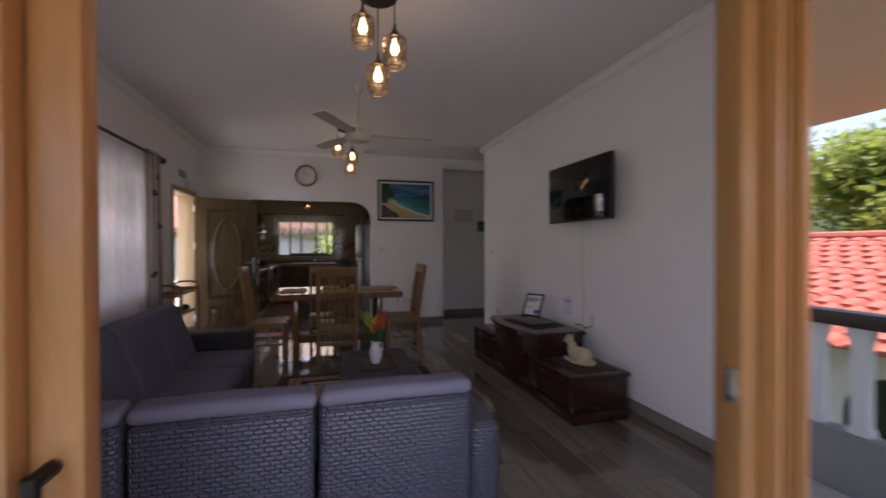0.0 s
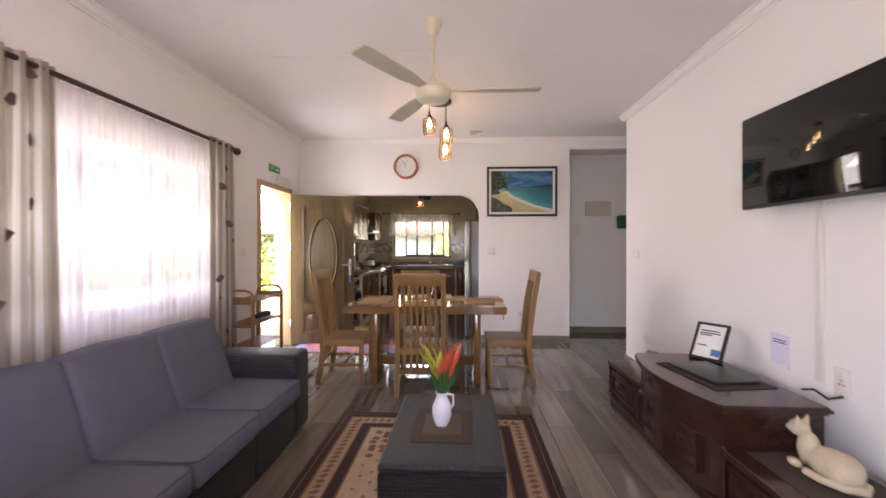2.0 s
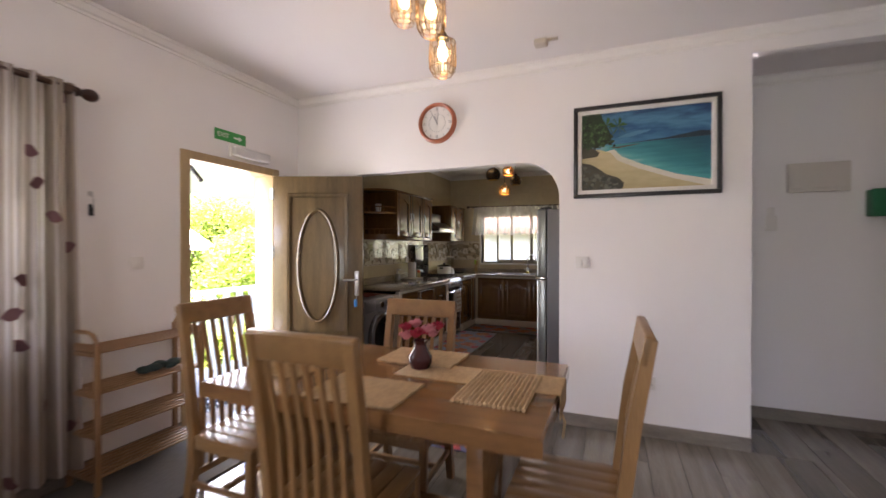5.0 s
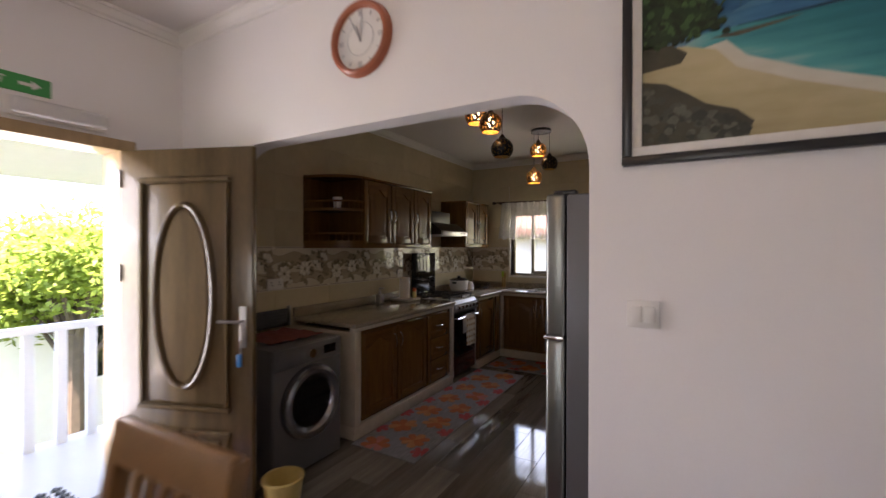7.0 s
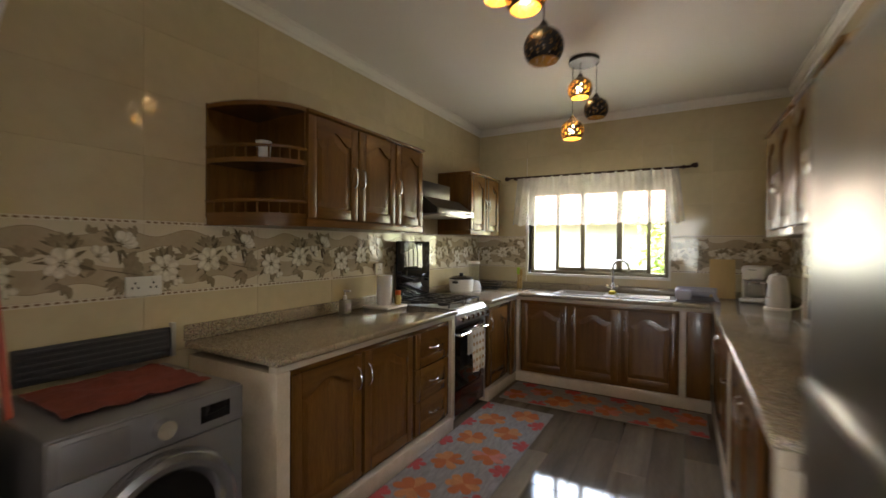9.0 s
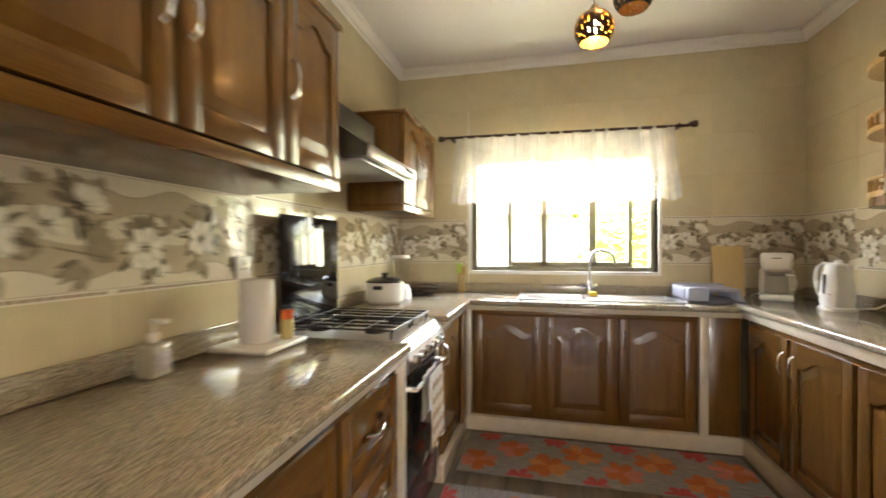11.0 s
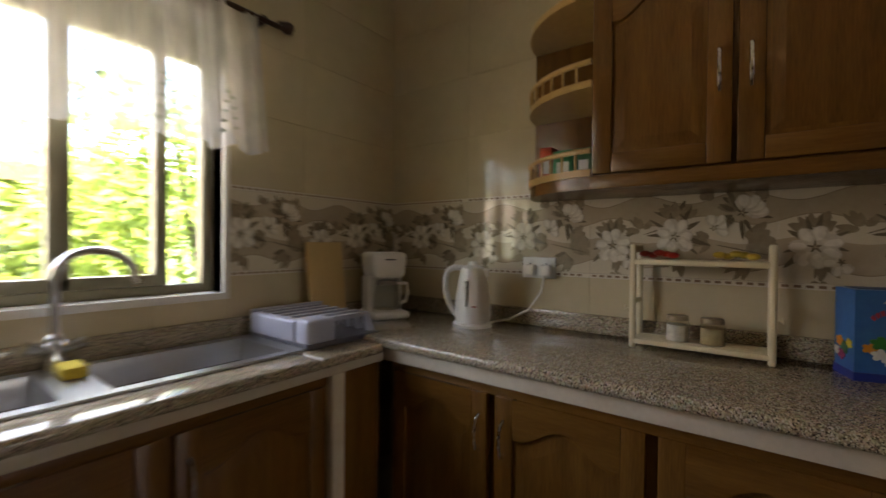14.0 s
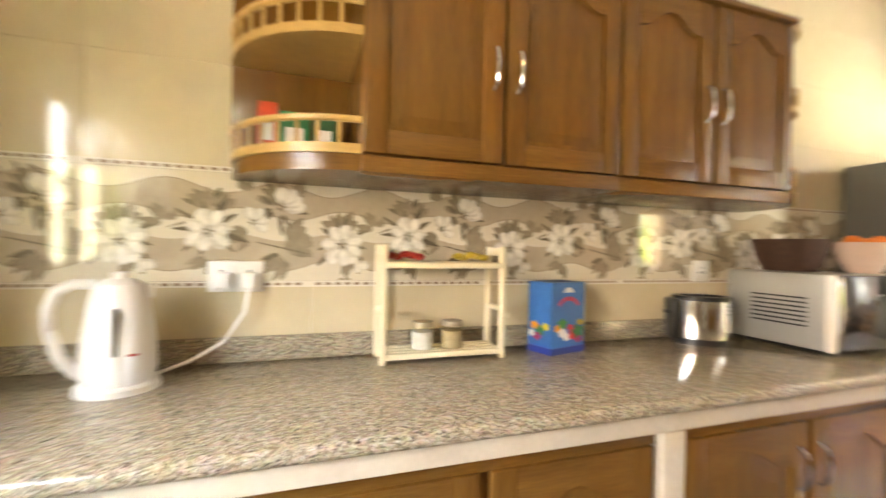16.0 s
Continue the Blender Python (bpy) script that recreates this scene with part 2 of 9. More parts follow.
def sheer(name, color, see, glow=0.6):
    """Thin woven cloth: part open, part translucent."""
    m = bpy.data.materials.new(name)
    m.use_nodes = True
    n, l = m.node_tree.nodes, m.node_tree.links
    n.remove(n["Principled BSDF"])
    out = n["Material Output"]
    tr, tl, df = n.new("ShaderNodeBsdfTransparent"), n.new("ShaderNodeBsdfTranslucent"), n.new("ShaderNodeBsdfDiffuse")
    nz, tc = n.new("ShaderNodeTexNoise"), n.new("ShaderNodeTexCoord")
    nz.inputs["Scale"].default_value = 9
    l.new(tc.outputs["Object"], nz.inputs["Vector"])
    cr = n.new("ShaderNodeMapRange")
    cr.inputs[3].default_value, cr.inputs[4].default_value = see * 0.7, see * 1.3
    l.new(nz.outputs["Fac"], cr.inputs[0])
    for s in (tl, df):
        s.inputs["Color"].default_value = (*color, 1)
    a, b = n.new("ShaderNodeMixShader"), n.new("ShaderNodeMixShader")
    a.inputs[0].default_value = glow
    l.new(df.outputs[0], a.inputs[1])
    l.new(tl.outputs[0], a.inputs[2])
    l.new(cr.outputs[0], b.inputs[0])
    l.new(a.outputs[0], b.inputs[1])
    l.new(tr.outputs[0], b.inputs[2])
    l.new(b.outputs[0], out.inputs["Surface"])
    MATS[name] = m
    return m


SHEER = sheer("white_voile", (0.74, 0.68, 0.685), 0.33, 0.5)
SHEER2 = sheer("white_kitchen_voile", (0.82, 0.8, 0.76), 0.5, 0.22)
DRAPE = sheer("taupe_curtain_cloth", (0.33, 0.28, 0.235), 0.0, 0.3)
DRAPESTRIPE = sheer("pale_curtain_stripe", (0.5, 0.45, 0.42), 0.0, 0.35)
DRAPELEAF = sheer("plum_leaf_embroidery", (0.15, 0.08, 0.085), 0.0, 0.1)


def glass(name, color, gloss):
    """A window pane: see-through with a sharp reflection."""
    m = bpy.data.materials.new(name)
    m.use_nodes = True
    n, l = m.node_tree.nodes, m.node_tree.links
    n.remove(n["Principled BSDF"])
    tr, gl_, mx = n.new("ShaderNodeBsdfTransparent"), n.new("ShaderNodeBsdfGlossy"), n.new("ShaderNodeMixShader")
    tr.inputs["Color"].default_value = (*color, 1)
    gl_.inputs["Roughness"].default_value = 0.01
    f0 = ((gloss - 1) / (gloss + 1)) ** 2
    lw, pw, ma = n.new("ShaderNodeLayerWeight"), n.new("ShaderNodeMath"), n.new("ShaderNodeMath")
    lw.inputs["Blend"].default_value = 0.5
    pw.operation, pw.inputs[1].default_value = "POWER", 5.0
    ma.operation, ma.inputs[1].default_value, ma.inputs[2].default_value = "MULTIPLY_ADD", 1 - f0, f0
    l.new(lw.outputs["Facing"], pw.inputs[0])
    l.new(pw.outputs[0], ma.inputs[0])
    l.new(ma.outputs[0], mx.inputs[0])
    l.new(tr.outputs[0], mx.inputs[1])
    l.new(gl_.outputs[0], mx.inputs[2])
    l.new(mx.outputs[0], n["Material Output"].inputs["Surface"])
    MATS[name] = m
    return m


PANE = glass("clear_window_glass", (0.95, 0.97, 0.96), 1.45)
TINTED = glass("reflective_tinted_glass", (0.12, 0.11, 0.1), 7.0)
JAR = glass("jar_glass", (0.92, 0.93, 0.9), 1.5)


def emitter(name, color, strength):
    m = bpy.data.materials.new(name)
    m.use_nodes = True
    b = m.node_tree.nodes["Principled BSDF"]
    b.inputs["Base Color"].default_value = (*color, 1)
    b.inputs["Emission Color"].default_value, b.inputs["Emission Strength"].default_value = (*color, 1), strength
    MATS[name] = m
    return m


BULB = emitter("warm_bulb", (1.0, 0.72, 0.36), 2.2)

# ---------------------------------------------------------------- mesh helpers


def box(bm, x0, x1, y0, y1, z0, z1):
    v = [bm.verts.new((x, y, z)) for x in (x0, x1) for y in (y0, y1) for z in (z0, z1)]
    for f in ((0, 1, 3, 2), (4, 6, 7, 5), (0, 4, 5, 1), (2, 3, 7, 6), (0, 2, 6, 4), (1, 5, 7, 3)):
        bm.faces.new([v[i] for i in f])
    return v


def rbox(x0, x1, y0, y1, z0, z1, r=0.006, seg=2):
    """A box with rounded edges."""
    bm = bmesh.new()
    box(bm, x0, x1, y0, y1, z0, z1)
    r = min(r, 0.49 * min(x1 - x0, y1 - y0, z1 - z0))
    if r > 0:
        bmesh.ops.bevel(bm, geom=bm.edges[:], offset=r, segments=seg, affect="EDGES", profile=0.5)
    return bm


def turned(bm, profile, cx=0, cy=0, n=20, axis="z"):
    """A body of revolution from (radius, height) pairs about an upright line through cx, cy."""
    rings = []
    for r, z in profile:
        rings.append([bm.verts.new((cx + r * math.cos(2 * math.pi * i / n), cy + r * math.sin(2 * math.pi * i / n), z)) for i in range(n)])
    for a, b in zip(rings, rings[1:]):
        for i in range(n):
            bm.faces.new((a[i], a[(i + 1) % n], b[(i + 1) % n], b[i]))
    if profile[0][0] > 1e-4:
        bm.faces.new(rings[0][::-1])
    if profile[-1][0] > 1e-4:
        bm.faces.new(rings[-1])
    return bm


def rod(bm, a, b, r, n=8, r2=None):
    """A round bar from a to b."""
    a, b = Vector(a), Vector(b)
    d = (b - a).normalized()
    u = d.orthogonal().normalized()
    w = d.cross(u)
    ra, rb = [], []
    for i in range(n):
        o = u * math.cos(2 * math.pi * i / n) + w * math.sin(2 * math.pi * i / n)
        ra.append(bm.verts.new(a + o * r))
        rb.append(bm.verts.new(b + o * (r if r2 is None else r2)))
    for i in range(n):
        bm.faces.new((ra[i], ra[(i + 1) % n], rb[(i + 1) % n], rb[i]))
    bm.faces.new(ra[::-1])
    bm.faces.new(rb)
    return bm


def tube(bm, points, r, n=8):
    """A bent round bar through points."""
    rings = []
    pts = [Vector(p) for p in points]
    up = Vector((0.123, 0.231, 0.97))
    for i, p in enumerate(pts):
        d = (pts[min(i + 1, len(pts) - 1)] - pts[max(i - 1, 0)]).normalized()
        u = d.cross(up).normalized()
        w = u.cross(d)
        rings.append([bm.verts.new(p + (u * math.cos(2 * math.pi * k / n) + w * math.sin(2 * math.pi * k / n)) * r) for k in range(n)])
    for a, b in zip(rings, rings[1:]):
        for k in range(n):
            bm.faces.new((a[k], a[(k + 1) % n], b[(k + 1) % n], b[k]))
    bm.faces.new(rings[0][::-1])
    bm.faces.new(rings[-1])
    return bm


def slab(bm, outline, lo, hi, axis="z"):
    """An outline of 2D points drawn out between lo and hi along an axis."""
    def at(p, h):
        return {"z": (p[0], p[1], h), "y": (p[0], h, p[1]), "x": (h, p[0], p[1])}[axis]
    a = [bm.verts.new(at(p, lo)) for p in outline]
    b = [bm.verts.new(at(p, hi)) for p in outline]
    n = len(outline)
    bm.faces.new(a[::-1])
    bm.faces.new(b)
    for i in range(n):
        bm.faces.new((a[i], a[(i + 1) % n], b[(i + 1) % n], b[i]))
    return bm


def mesh_of(name, bm, material, smooth=None):
    bmesh.ops.recalc_face_normals(bm, faces=bm.faces[:])
    me = bpy.data.meshes.new(name)
    bm.to_mesh(me)
    bm.free()
    me.materials.append(material)
    if smooth is not None:
        me.polygons.foreach_set("use_smooth", [True] * len(me.polygons))
        me.set_sharp_from_angle(angle=radians(smooth))
    return me


def thing(name, label, category, x=0, y=0, z=0, rz=0, group=""):
    ob = new(name)
    ob.empty_display_size = 0.1
    ob.matrix_basis = pose(x, y, z, 0, 0, rz)
    return tagged(ob, label, category, group)


def part(name, bm, material, parent, label="", smooth=35):
    ob = new(name, mesh_of(name, bm, material, smooth))
    ob.parent = parent
    if label:
        tagged(ob, label)
    return ob


def piece(name, me, parent, m=None):
    """One of many alike pieces on shared mesh data."""
    ob = new(name, me)
    ob.parent = parent
    if m is not None:
        ob.matrix_basis = m
    return ob


def solo(name, bm, material, label, category, kind="", group="", smooth=35):
    return tagged(new(name, mesh_of(name, bm, material, smooth)), label, category, group, kind)


def setting(name, bm, material, label, category, smooth=None):
    return solo(name, bm, material, label, category, "structure", smooth=smooth)

# ---------------------------------------------------------------- the setting
CEIL, KCEIL = 2.88, 2.785        # living room and kitchen ceilings
NW0, NW1 = 8.035, 8.15             # the wall with the arch
KN, KE, TVX = 12.443, 3.0, 4.258  # kitchen back wall, kitchen side wall, wall behind the television

# west wall: window, entrance door
bm = bmesh.new()
WY = ((1.62, 3.95, 0, CEIL), (3.95, 5.91, 0, 0.87), (3.95, 5.91, 2.13, CEIL), (5.91, 6.835, 0, CEIL), (6.835, 7.69, 2.075, CEIL), (7.69, 12.64, 0, CEIL))
for y0, y1, z0, z1 in WY:
    box(bm, -0.2, 0, y0, y1, z0, z1 + 0.1 * (z1 == CEIL))
wall_west = setting("wall_west", bm, PLASTER, "white plastered wall with a window and the entrance door", "wall")

# north wall of the living room with the rounded arch
bm = bmesh.new()
AX0, AX1, AZ, AR = 0.47, 2.59, 2.09, 0.3
arch = [(AX0, 0)]
arch += [(AX0 + AR - AR * math.cos(a * math.pi / 24), AZ - AR + AR * math.sin(a * math.pi / 24)) for a in range(13)]
arch += [(AX1 - AR + AR * math.sin(a * math.pi / 24), AZ - AR + AR * math.cos(a * math.pi / 24)) for a in range(13)]
arch += [(AX1, 0)]
for (xa, za), (xb, zb) in zip(arch, arch[1:]):
    quad = [(xa, za), (xb, zb), (xb, CEIL), (xa, CEIL)]
    if abs(xa - xb) > 1e-6:
        fr = [bm.verts.new((x, NW0, z)) for x, z in quad]
        bk = [bm.verts.new((x, NW1, z)) for x, z in quad]
        bm.faces.new(fr)
        bm.faces.new(bk[::-1])
        bm.faces.new((fr[0], bk[0], bk[1], fr[1]))
    else:
        fr = [bm.verts.new((x, y, z)) for x, y, z in ((xa, NW0, za), (xa, NW1, za), (xb, NW1, zb), (xb, NW0, zb))]
        bm.faces.new(fr)
for x0, x1 in ((0, AX0), (AX1, 3.861)):
    for y, o in ((NW0, 1), (NW1, -1)):
        vs = [bm.verts.new(p) for p in ((x0, y, 0), (x1, y, 0), (x1, y, CEIL), (x0, y, CEIL))]
        bm.faces.new(vs[::o])
box(bm, 3.72, 3.861, NW1 - 0.002, 8.75, 0, 2.78)
box(bm, 3.861, 6.2, NW0 + 0.003, NW1, 2.72, CEIL)
bmesh.ops.remove_doubles(bm, verts=bm.verts[:], dist=0.0005)
setting("wall_north", bm, PLASTER, "white plastered wall with a rounded arch into the kitchen", "wall", smooth=30)

bm = bmesh.new()
box(bm, TVX, TVX + 0.2, 1.62, 7.03, 0, CEIL + 0.1)
box(bm, TVX + 0.2, 6.2, 6.83, 7.03, 0, CEIL + 0.1)
setting("wall_east", bm, PLASTER, "white plastered wall behind the television", "wall")
bm = bmesh.new()
box(bm, 3.72, 6.4, 8.75, 8.9, 0, CEIL)
box(bm, 6.2, 6.4, 6.83, 8.75, 0, CEIL)
setting("wall_hall", bm, PLASTER, "white plastered end wall of the small hall", "wall")
bm = bmesh.new()
box(bm, -0.2, 1.36, 1.5, 1.62, 0, CEIL)
box(bm, 1.36, 4.05, 1.5, 1.62, 2.32, CEIL)
box(bm, 4.05, TVX + 0.2, 1.5, 1.62, 0, CEIL)
setting("wall_south", bm, OUTWALL, "painted wall with the wide sliding door to the verandah", "wall")

# kitchen walls
bm = bmesh.new()
for x0, x1, z0, z1 in ((-0.2, 0.63, 0, CEIL), (0.63, 2.05, 0, 1.085), (0.63, 2.05, 2.12, CEIL), (2.05, KE + 0.2, 0, CEIL)):
    box(bm, x0, x1, KN, KN + 0.2, z0, z1)
wall_kitchen_north = setting("wall_kitchen_north", bm, PLASTER, "kitchen wall with the window over the sink", "wall")
bm = bmesh.new()
box(bm, KE, KE + 0.2, NW1, KN, 0, CEIL)
wall_kitchen_east = setting("wall_kitchen_east", bm, PLASTER, "kitchen wall with the long granite counter", "wall")

# ceilings
bm = bmesh.new()
box(bm, 0, TVX, 1.62, NW0, CEIL, CEIL + 0.1)
box(bm, TVX, 6.2, 7.03, NW0, CEIL, CEIL + 0.1)
for y in (2.75, 5.4):
    box(bm, 0.02, TVX - 0.02, y - 0.006, y + 0.006, CEIL - 0.002, CEIL + 0.001)
box(bm, 2.75, 2.762, 1.65, NW0 - 0.02, CEIL - 0.002, CEIL + 0.001)
setting("ceiling", bm, CEILING, "smooth white ceiling boards with faint joints", "ceiling")
bm = bmesh.new()
box(bm, 0, KE, NW1, KN, KCEIL, KCEIL + 0.1)
setting("ceiling_kitchen", bm, CEILING, "smooth white kitchen ceiling", "ceiling")
bm = bmesh.new()
box(bm, 3.861, 6.2, NW1, 8.75, 2.78, 2.86)
setting("ceiling_hall", bm, CEILING, "white ceiling of the small hall", "ceiling")

# crown mouldings: three steps along each wall
CROWN = ((0, -0.075), (0.012, -0.075), (0.012, -0.06), (0.03, -0.052), (0.052, -0.02), (0.062, -0.02), (0.062, 0), (0, 0))


def crown(name, x0, y0, x1, y1, nx, ny, top):
    """A moulding from one corner to the other; nx, ny point into the room."""
    bm = bmesh.new()
    a = [bm.verts.new((x0 + nx * d, y0 + ny * d, top + h)) for d, h in CROWN]
    b = [bm.verts.new((x1 + nx * d, y1 + ny * d, top + h)) for d, h in CROWN]
    for i in range(len(CROWN)):
        bm.faces.new((a[i], a[(i + 1) % len(a)], b[(i + 1) % len(a)], b[i]))
    bm.faces.new(a)
    bm.faces.new(b[::-1])
    return setting(name, bm, TRIM, "white stepped crown moulding", "moulding")


for c in ((0, 1.62, 0, NW0, 1, 0, CEIL), (0, NW0, 6.2, NW0, 0, -1, CEIL), (TVX, 1.62, TVX, 7.09, -1, 0, CEIL), (TVX - 0.06, 7.03, 6.2, 7.03, 0, 1, CEIL),
          (0, NW1, 0, KN, 1, 0, KCEIL), (0, KN, KE, KN, 0, -1, KCEIL), (KE, NW1, KE, KN, -1, 0, KCEIL), (3.861, 8.75, 6.2, 8.75, 0, -1, 2.78)):
    crown("crown_moulding", *c[:6], c[6] - 0.001)

# baseboards cut from the floor tile
SKIRT = mat("tile_baseboard", (0.15, 0.125, 0.1), 0.15, var=0.3, scale=2, fine=20, stretch=(1.5, 1.5, 8), second=(0.27, 0.24, 0.2))
for x0, x1, y0, y1 in ((0, 0.012, 1.62, 6.77), (0, 0.012, 7.76, NW0), (0.012, AX0, NW0 - 0.012, NW0), (AX1, 3.861, NW0 - 0.012, NW0),
                       (TVX - 0.012, TVX, 1.62, 7.03), (TVX - 0.012, 6.2, 7.03, 7.042), (3.861, 6.2, 8.738, 8.75), (3.861, 3.873, NW1, 8.738)):
    bm = bmesh.new()
    box(bm, x0, x1, y0, y1, 0.002, 0.095)
    setting("baseboard", bm, SKIRT, "grey wood-look tile baseboard", "baseboard")

# floor bed under the tiles
bm = bmesh.new()
box(bm, -0.2, 6.4, 1.5, KN + 0.2, -0.15, -0.006)
floor = setting("floor", bm, GROUT, "glossy grey-brown wood-look floor tiles", "floor")

# ---- sliding door to the verandah
slide = thing("door_1", "wooden sliding door with tinted glass, slid open", "door", 0, 0, 0)
tagged(slide, kind="structure")
part("head", rbox(1.36, 4.05, 1.5, 1.62, 2.24, 2.32), SLIDEWOOD, slide)
part("jamb", rbox(1.36, 1.44, 1.55, 1.66, 0, 2.24, 0.012), SLIDEWOOD, slide)
st = part("stile", rbox(1.44, 1.515, 1.585, 1.64, 0.02, 2.24, 0.012), SLIDEWOOD, slide)
bm = bmesh.new()
rod(bm, (1.475, 1.585, 1.02), (1.475, 1.535, 1.02), 0.012)
rod(bm, (1.475, 1.535, 1.03), (1.475, 1.535, 0.72), 0.012)
part("pull_handle", bm, IRON, st, "black metal pull handle")
bm = rbox(2.775, 2.83, 1.57, 1.65, 0.02, 2.24, 0.014)
part("stile", bm, SLIDEWOOD, slide)
bm = bmesh.new()
for x0, x1, y0 in ((2.83, 2.88, 1.55), (2.88, 2.915, 1.562), (2.915, 2.965, 1.55)):
    box(bm, x0, x1, y0, 1.64, 0.02, 2.24)
bmesh.ops.bevel(bm, geom=bm.edges[:], offset=0.012, segments=2, affect="EDGES")
st = part("stile", bm, SLIDEWOOD, slide)
bm = rbox(2.768, 2.776, 1.585, 1.61, 0.98, 1.06, 0.002)
box(bm, 2.764, 2.77, 1.592, 1.602, 1.0, 1.04)
part("strike_plate", bm, STEEL, slide, "steel strike plate")
for z0, z1 in ((0.02, 0.14), (2.12, 2.24)):
    part("rail", rbox(2.965, 3.98, 1.56, 1.62, z0, z1, 0.01), SLIDEWOOD, slide)
part("stile", rbox(3.98, 4.05, 1.555, 1.625, 0.02, 2.24, 0.01), SLIDEWOOD, slide)
pane = part("pane", rbox(2.96, 3.985, 1.588, 1.594, 0.13, 2.13, 0), TINTED, slide, "dark reflective glass")
pane.visible_shadow = False

# ---- entrance door frame and leaf
frame_ = thing("door_2", "varnished wooden entrance door standing open", "door")
tagged(frame_, kind="structure")
for y0, y1 in ((6.77, 6.845), (7.68, 7.76)):
    part("jamb", rbox(-0.21, 0.014, y0, y1, 0, 2.132, 0.006), FRAMEWOOD, frame_)
part("head", rbox(-0.21, 0.012, 6.845, 7.68, 2.066, 2.132, 0.006), FRAMEWOOD, frame_)
for z in (0.25, 1.3, 1.85):
    part("hinge", rbox(0.0, 0.03, 7.66, 7.683, z, z + 0.1, 0.003), STEEL, frame_, "steel hinge")


def ring(bm, cx, cz, rx, rz, w, y0, y1, n=48):
    """An oval bead lying in the x z plane."""
    prof = ((-w, y0), (-w * 0.6, y1), (0, (y1 * 1.25 - y0 * 0.25)), (w * 0.6, y1), (w, y0))
    rows_ = [[bm.verts.new((cx + (rx + d) * math.cos(2 * math.pi * i / n), y, cz + (rz + d) * math.sin(2 * math.pi * i / n))) for d, y in prof] for i in range(n)]
    for i in range(n):
        a, b = rows_[i], rows_[(i + 1) % n]
        for k in range(len(prof) - 1):
            bm.faces.new((a[k], b[k], b[k + 1], a[k + 1]))


def bead(bm, x0, x1, z0, z1, w, y0, y1):
    """A moulded rectangle in the x z plane."""
    for a, b, c, d in ((x0, x1, z0, z0 + w), (x0, x1, z1 - w, z1), (x0, x0 + w, z0 + w, z1 - w), (x1 - w, x1, z0 + w, z1 - w)):
        box(bm, a, b, min(y0, y1), max(y0, y1), c, d)
    bmesh.ops.bevel(bm, geom=[e for e in bm.edges if e.calc_length() > w * 1.5], offset=w * 0.3, segments=2, affect="EDGES")


LEAFW, LEAFH = 0.84, 2.05
leaf = thing("entrance_door_leaf", "brown stained door leaf with an oval carved panel, wide open", "door", 0.02, 7.69, 0.012, 21)
part("slab", rbox(0, LEAFW, -0.02, 0.02, 0, LEAFH, 0.004), DOORWOOD, leaf)
for s in (-1, 1):
    bm = bmesh.new()
    bead(bm, 0.13, LEAFW - 0.13, 0.56, LEAFH - 0.16, 0.04, s * 0.018, s * 0.042)
    part("moulding", bm, DOORWOOD, leaf)
    bm = bmesh.new()
    ring(bm, LEAFW / 2, 1.21, 0.185, 0.52, 0.02, s * 0.018, s * 0.04)
    part("oval_moulding", bm, DOORWOOD, leaf)
    bm = bmesh.new()
    slab(bm, [(LEAFW / 2 + 0.15 * math.cos(2 * math.pi * i / 40), 1.21 + 0.48 * math.sin(2 * math.pi * i / 40)) for i in range(40)], s * 0.017, s * 0.03, "y")
    part("oval_panel", bm, DOORWOOD, leaf)
    for x0, x1 in ((0.13, 0.395), (0.445, LEAFW - 0.13)):
        bm = bmesh.new()
        bead(bm, x0, x1, 0.14, 0.46, 0.035, s * 0.018, s * 0.04)
        part("lower_moulding", bm, DOORWOOD, leaf)
        part("lower_panel", rbox(x0 + 0.06, x1 - 0.06, *sorted((s * 0.015, s * 0.032)), 0.2, 0.4, 0.01), DOORWOOD, leaf)
    bm = rbox(LEAFW - 0.075, LEAFW - 0.035, *sorted((s * 0.019, s * 0.027)), 0.93, 1.16, 0.004)
    pl = part("lock_plate", bm, STEEL, leaf, "brushed steel lock plate")
    bm = bmesh.new()
    tube(bm, [(LEAFW - 0.055, s * 0.02, 1.08), (LEAFW - 0.055, s * 0.065, 1.08), (LEAFW - 0.07, s * 0.075, 1.08), (LEAFW - 0.17, s * 0.075, 1.08)], 0.009)
    part("lever", bm, STEEL, pl)
bm = bmesh.new()
rod(bm, (LEAFW - 0.055, -0.03, 0.97), (LEAFW - 0.055, -0.045, 0.97), 0.005)
tube(bm, [(LEAFW - 0.055, -0.045, 0.975), (LEAFW - 0.055, -0.045, 0.9)], 0.003)
kp = part("key", bm, STEEL, leaf)
part("key_tag", rbox(LEAFW - 0.075, LEAFW - 0.045, -0.055, -0.043, 0.83, 0.9, 0.005), mat("blue_key_tag", (0.02, 0.16, 0.4), 0.3), leaf, "blue plastic key tag")

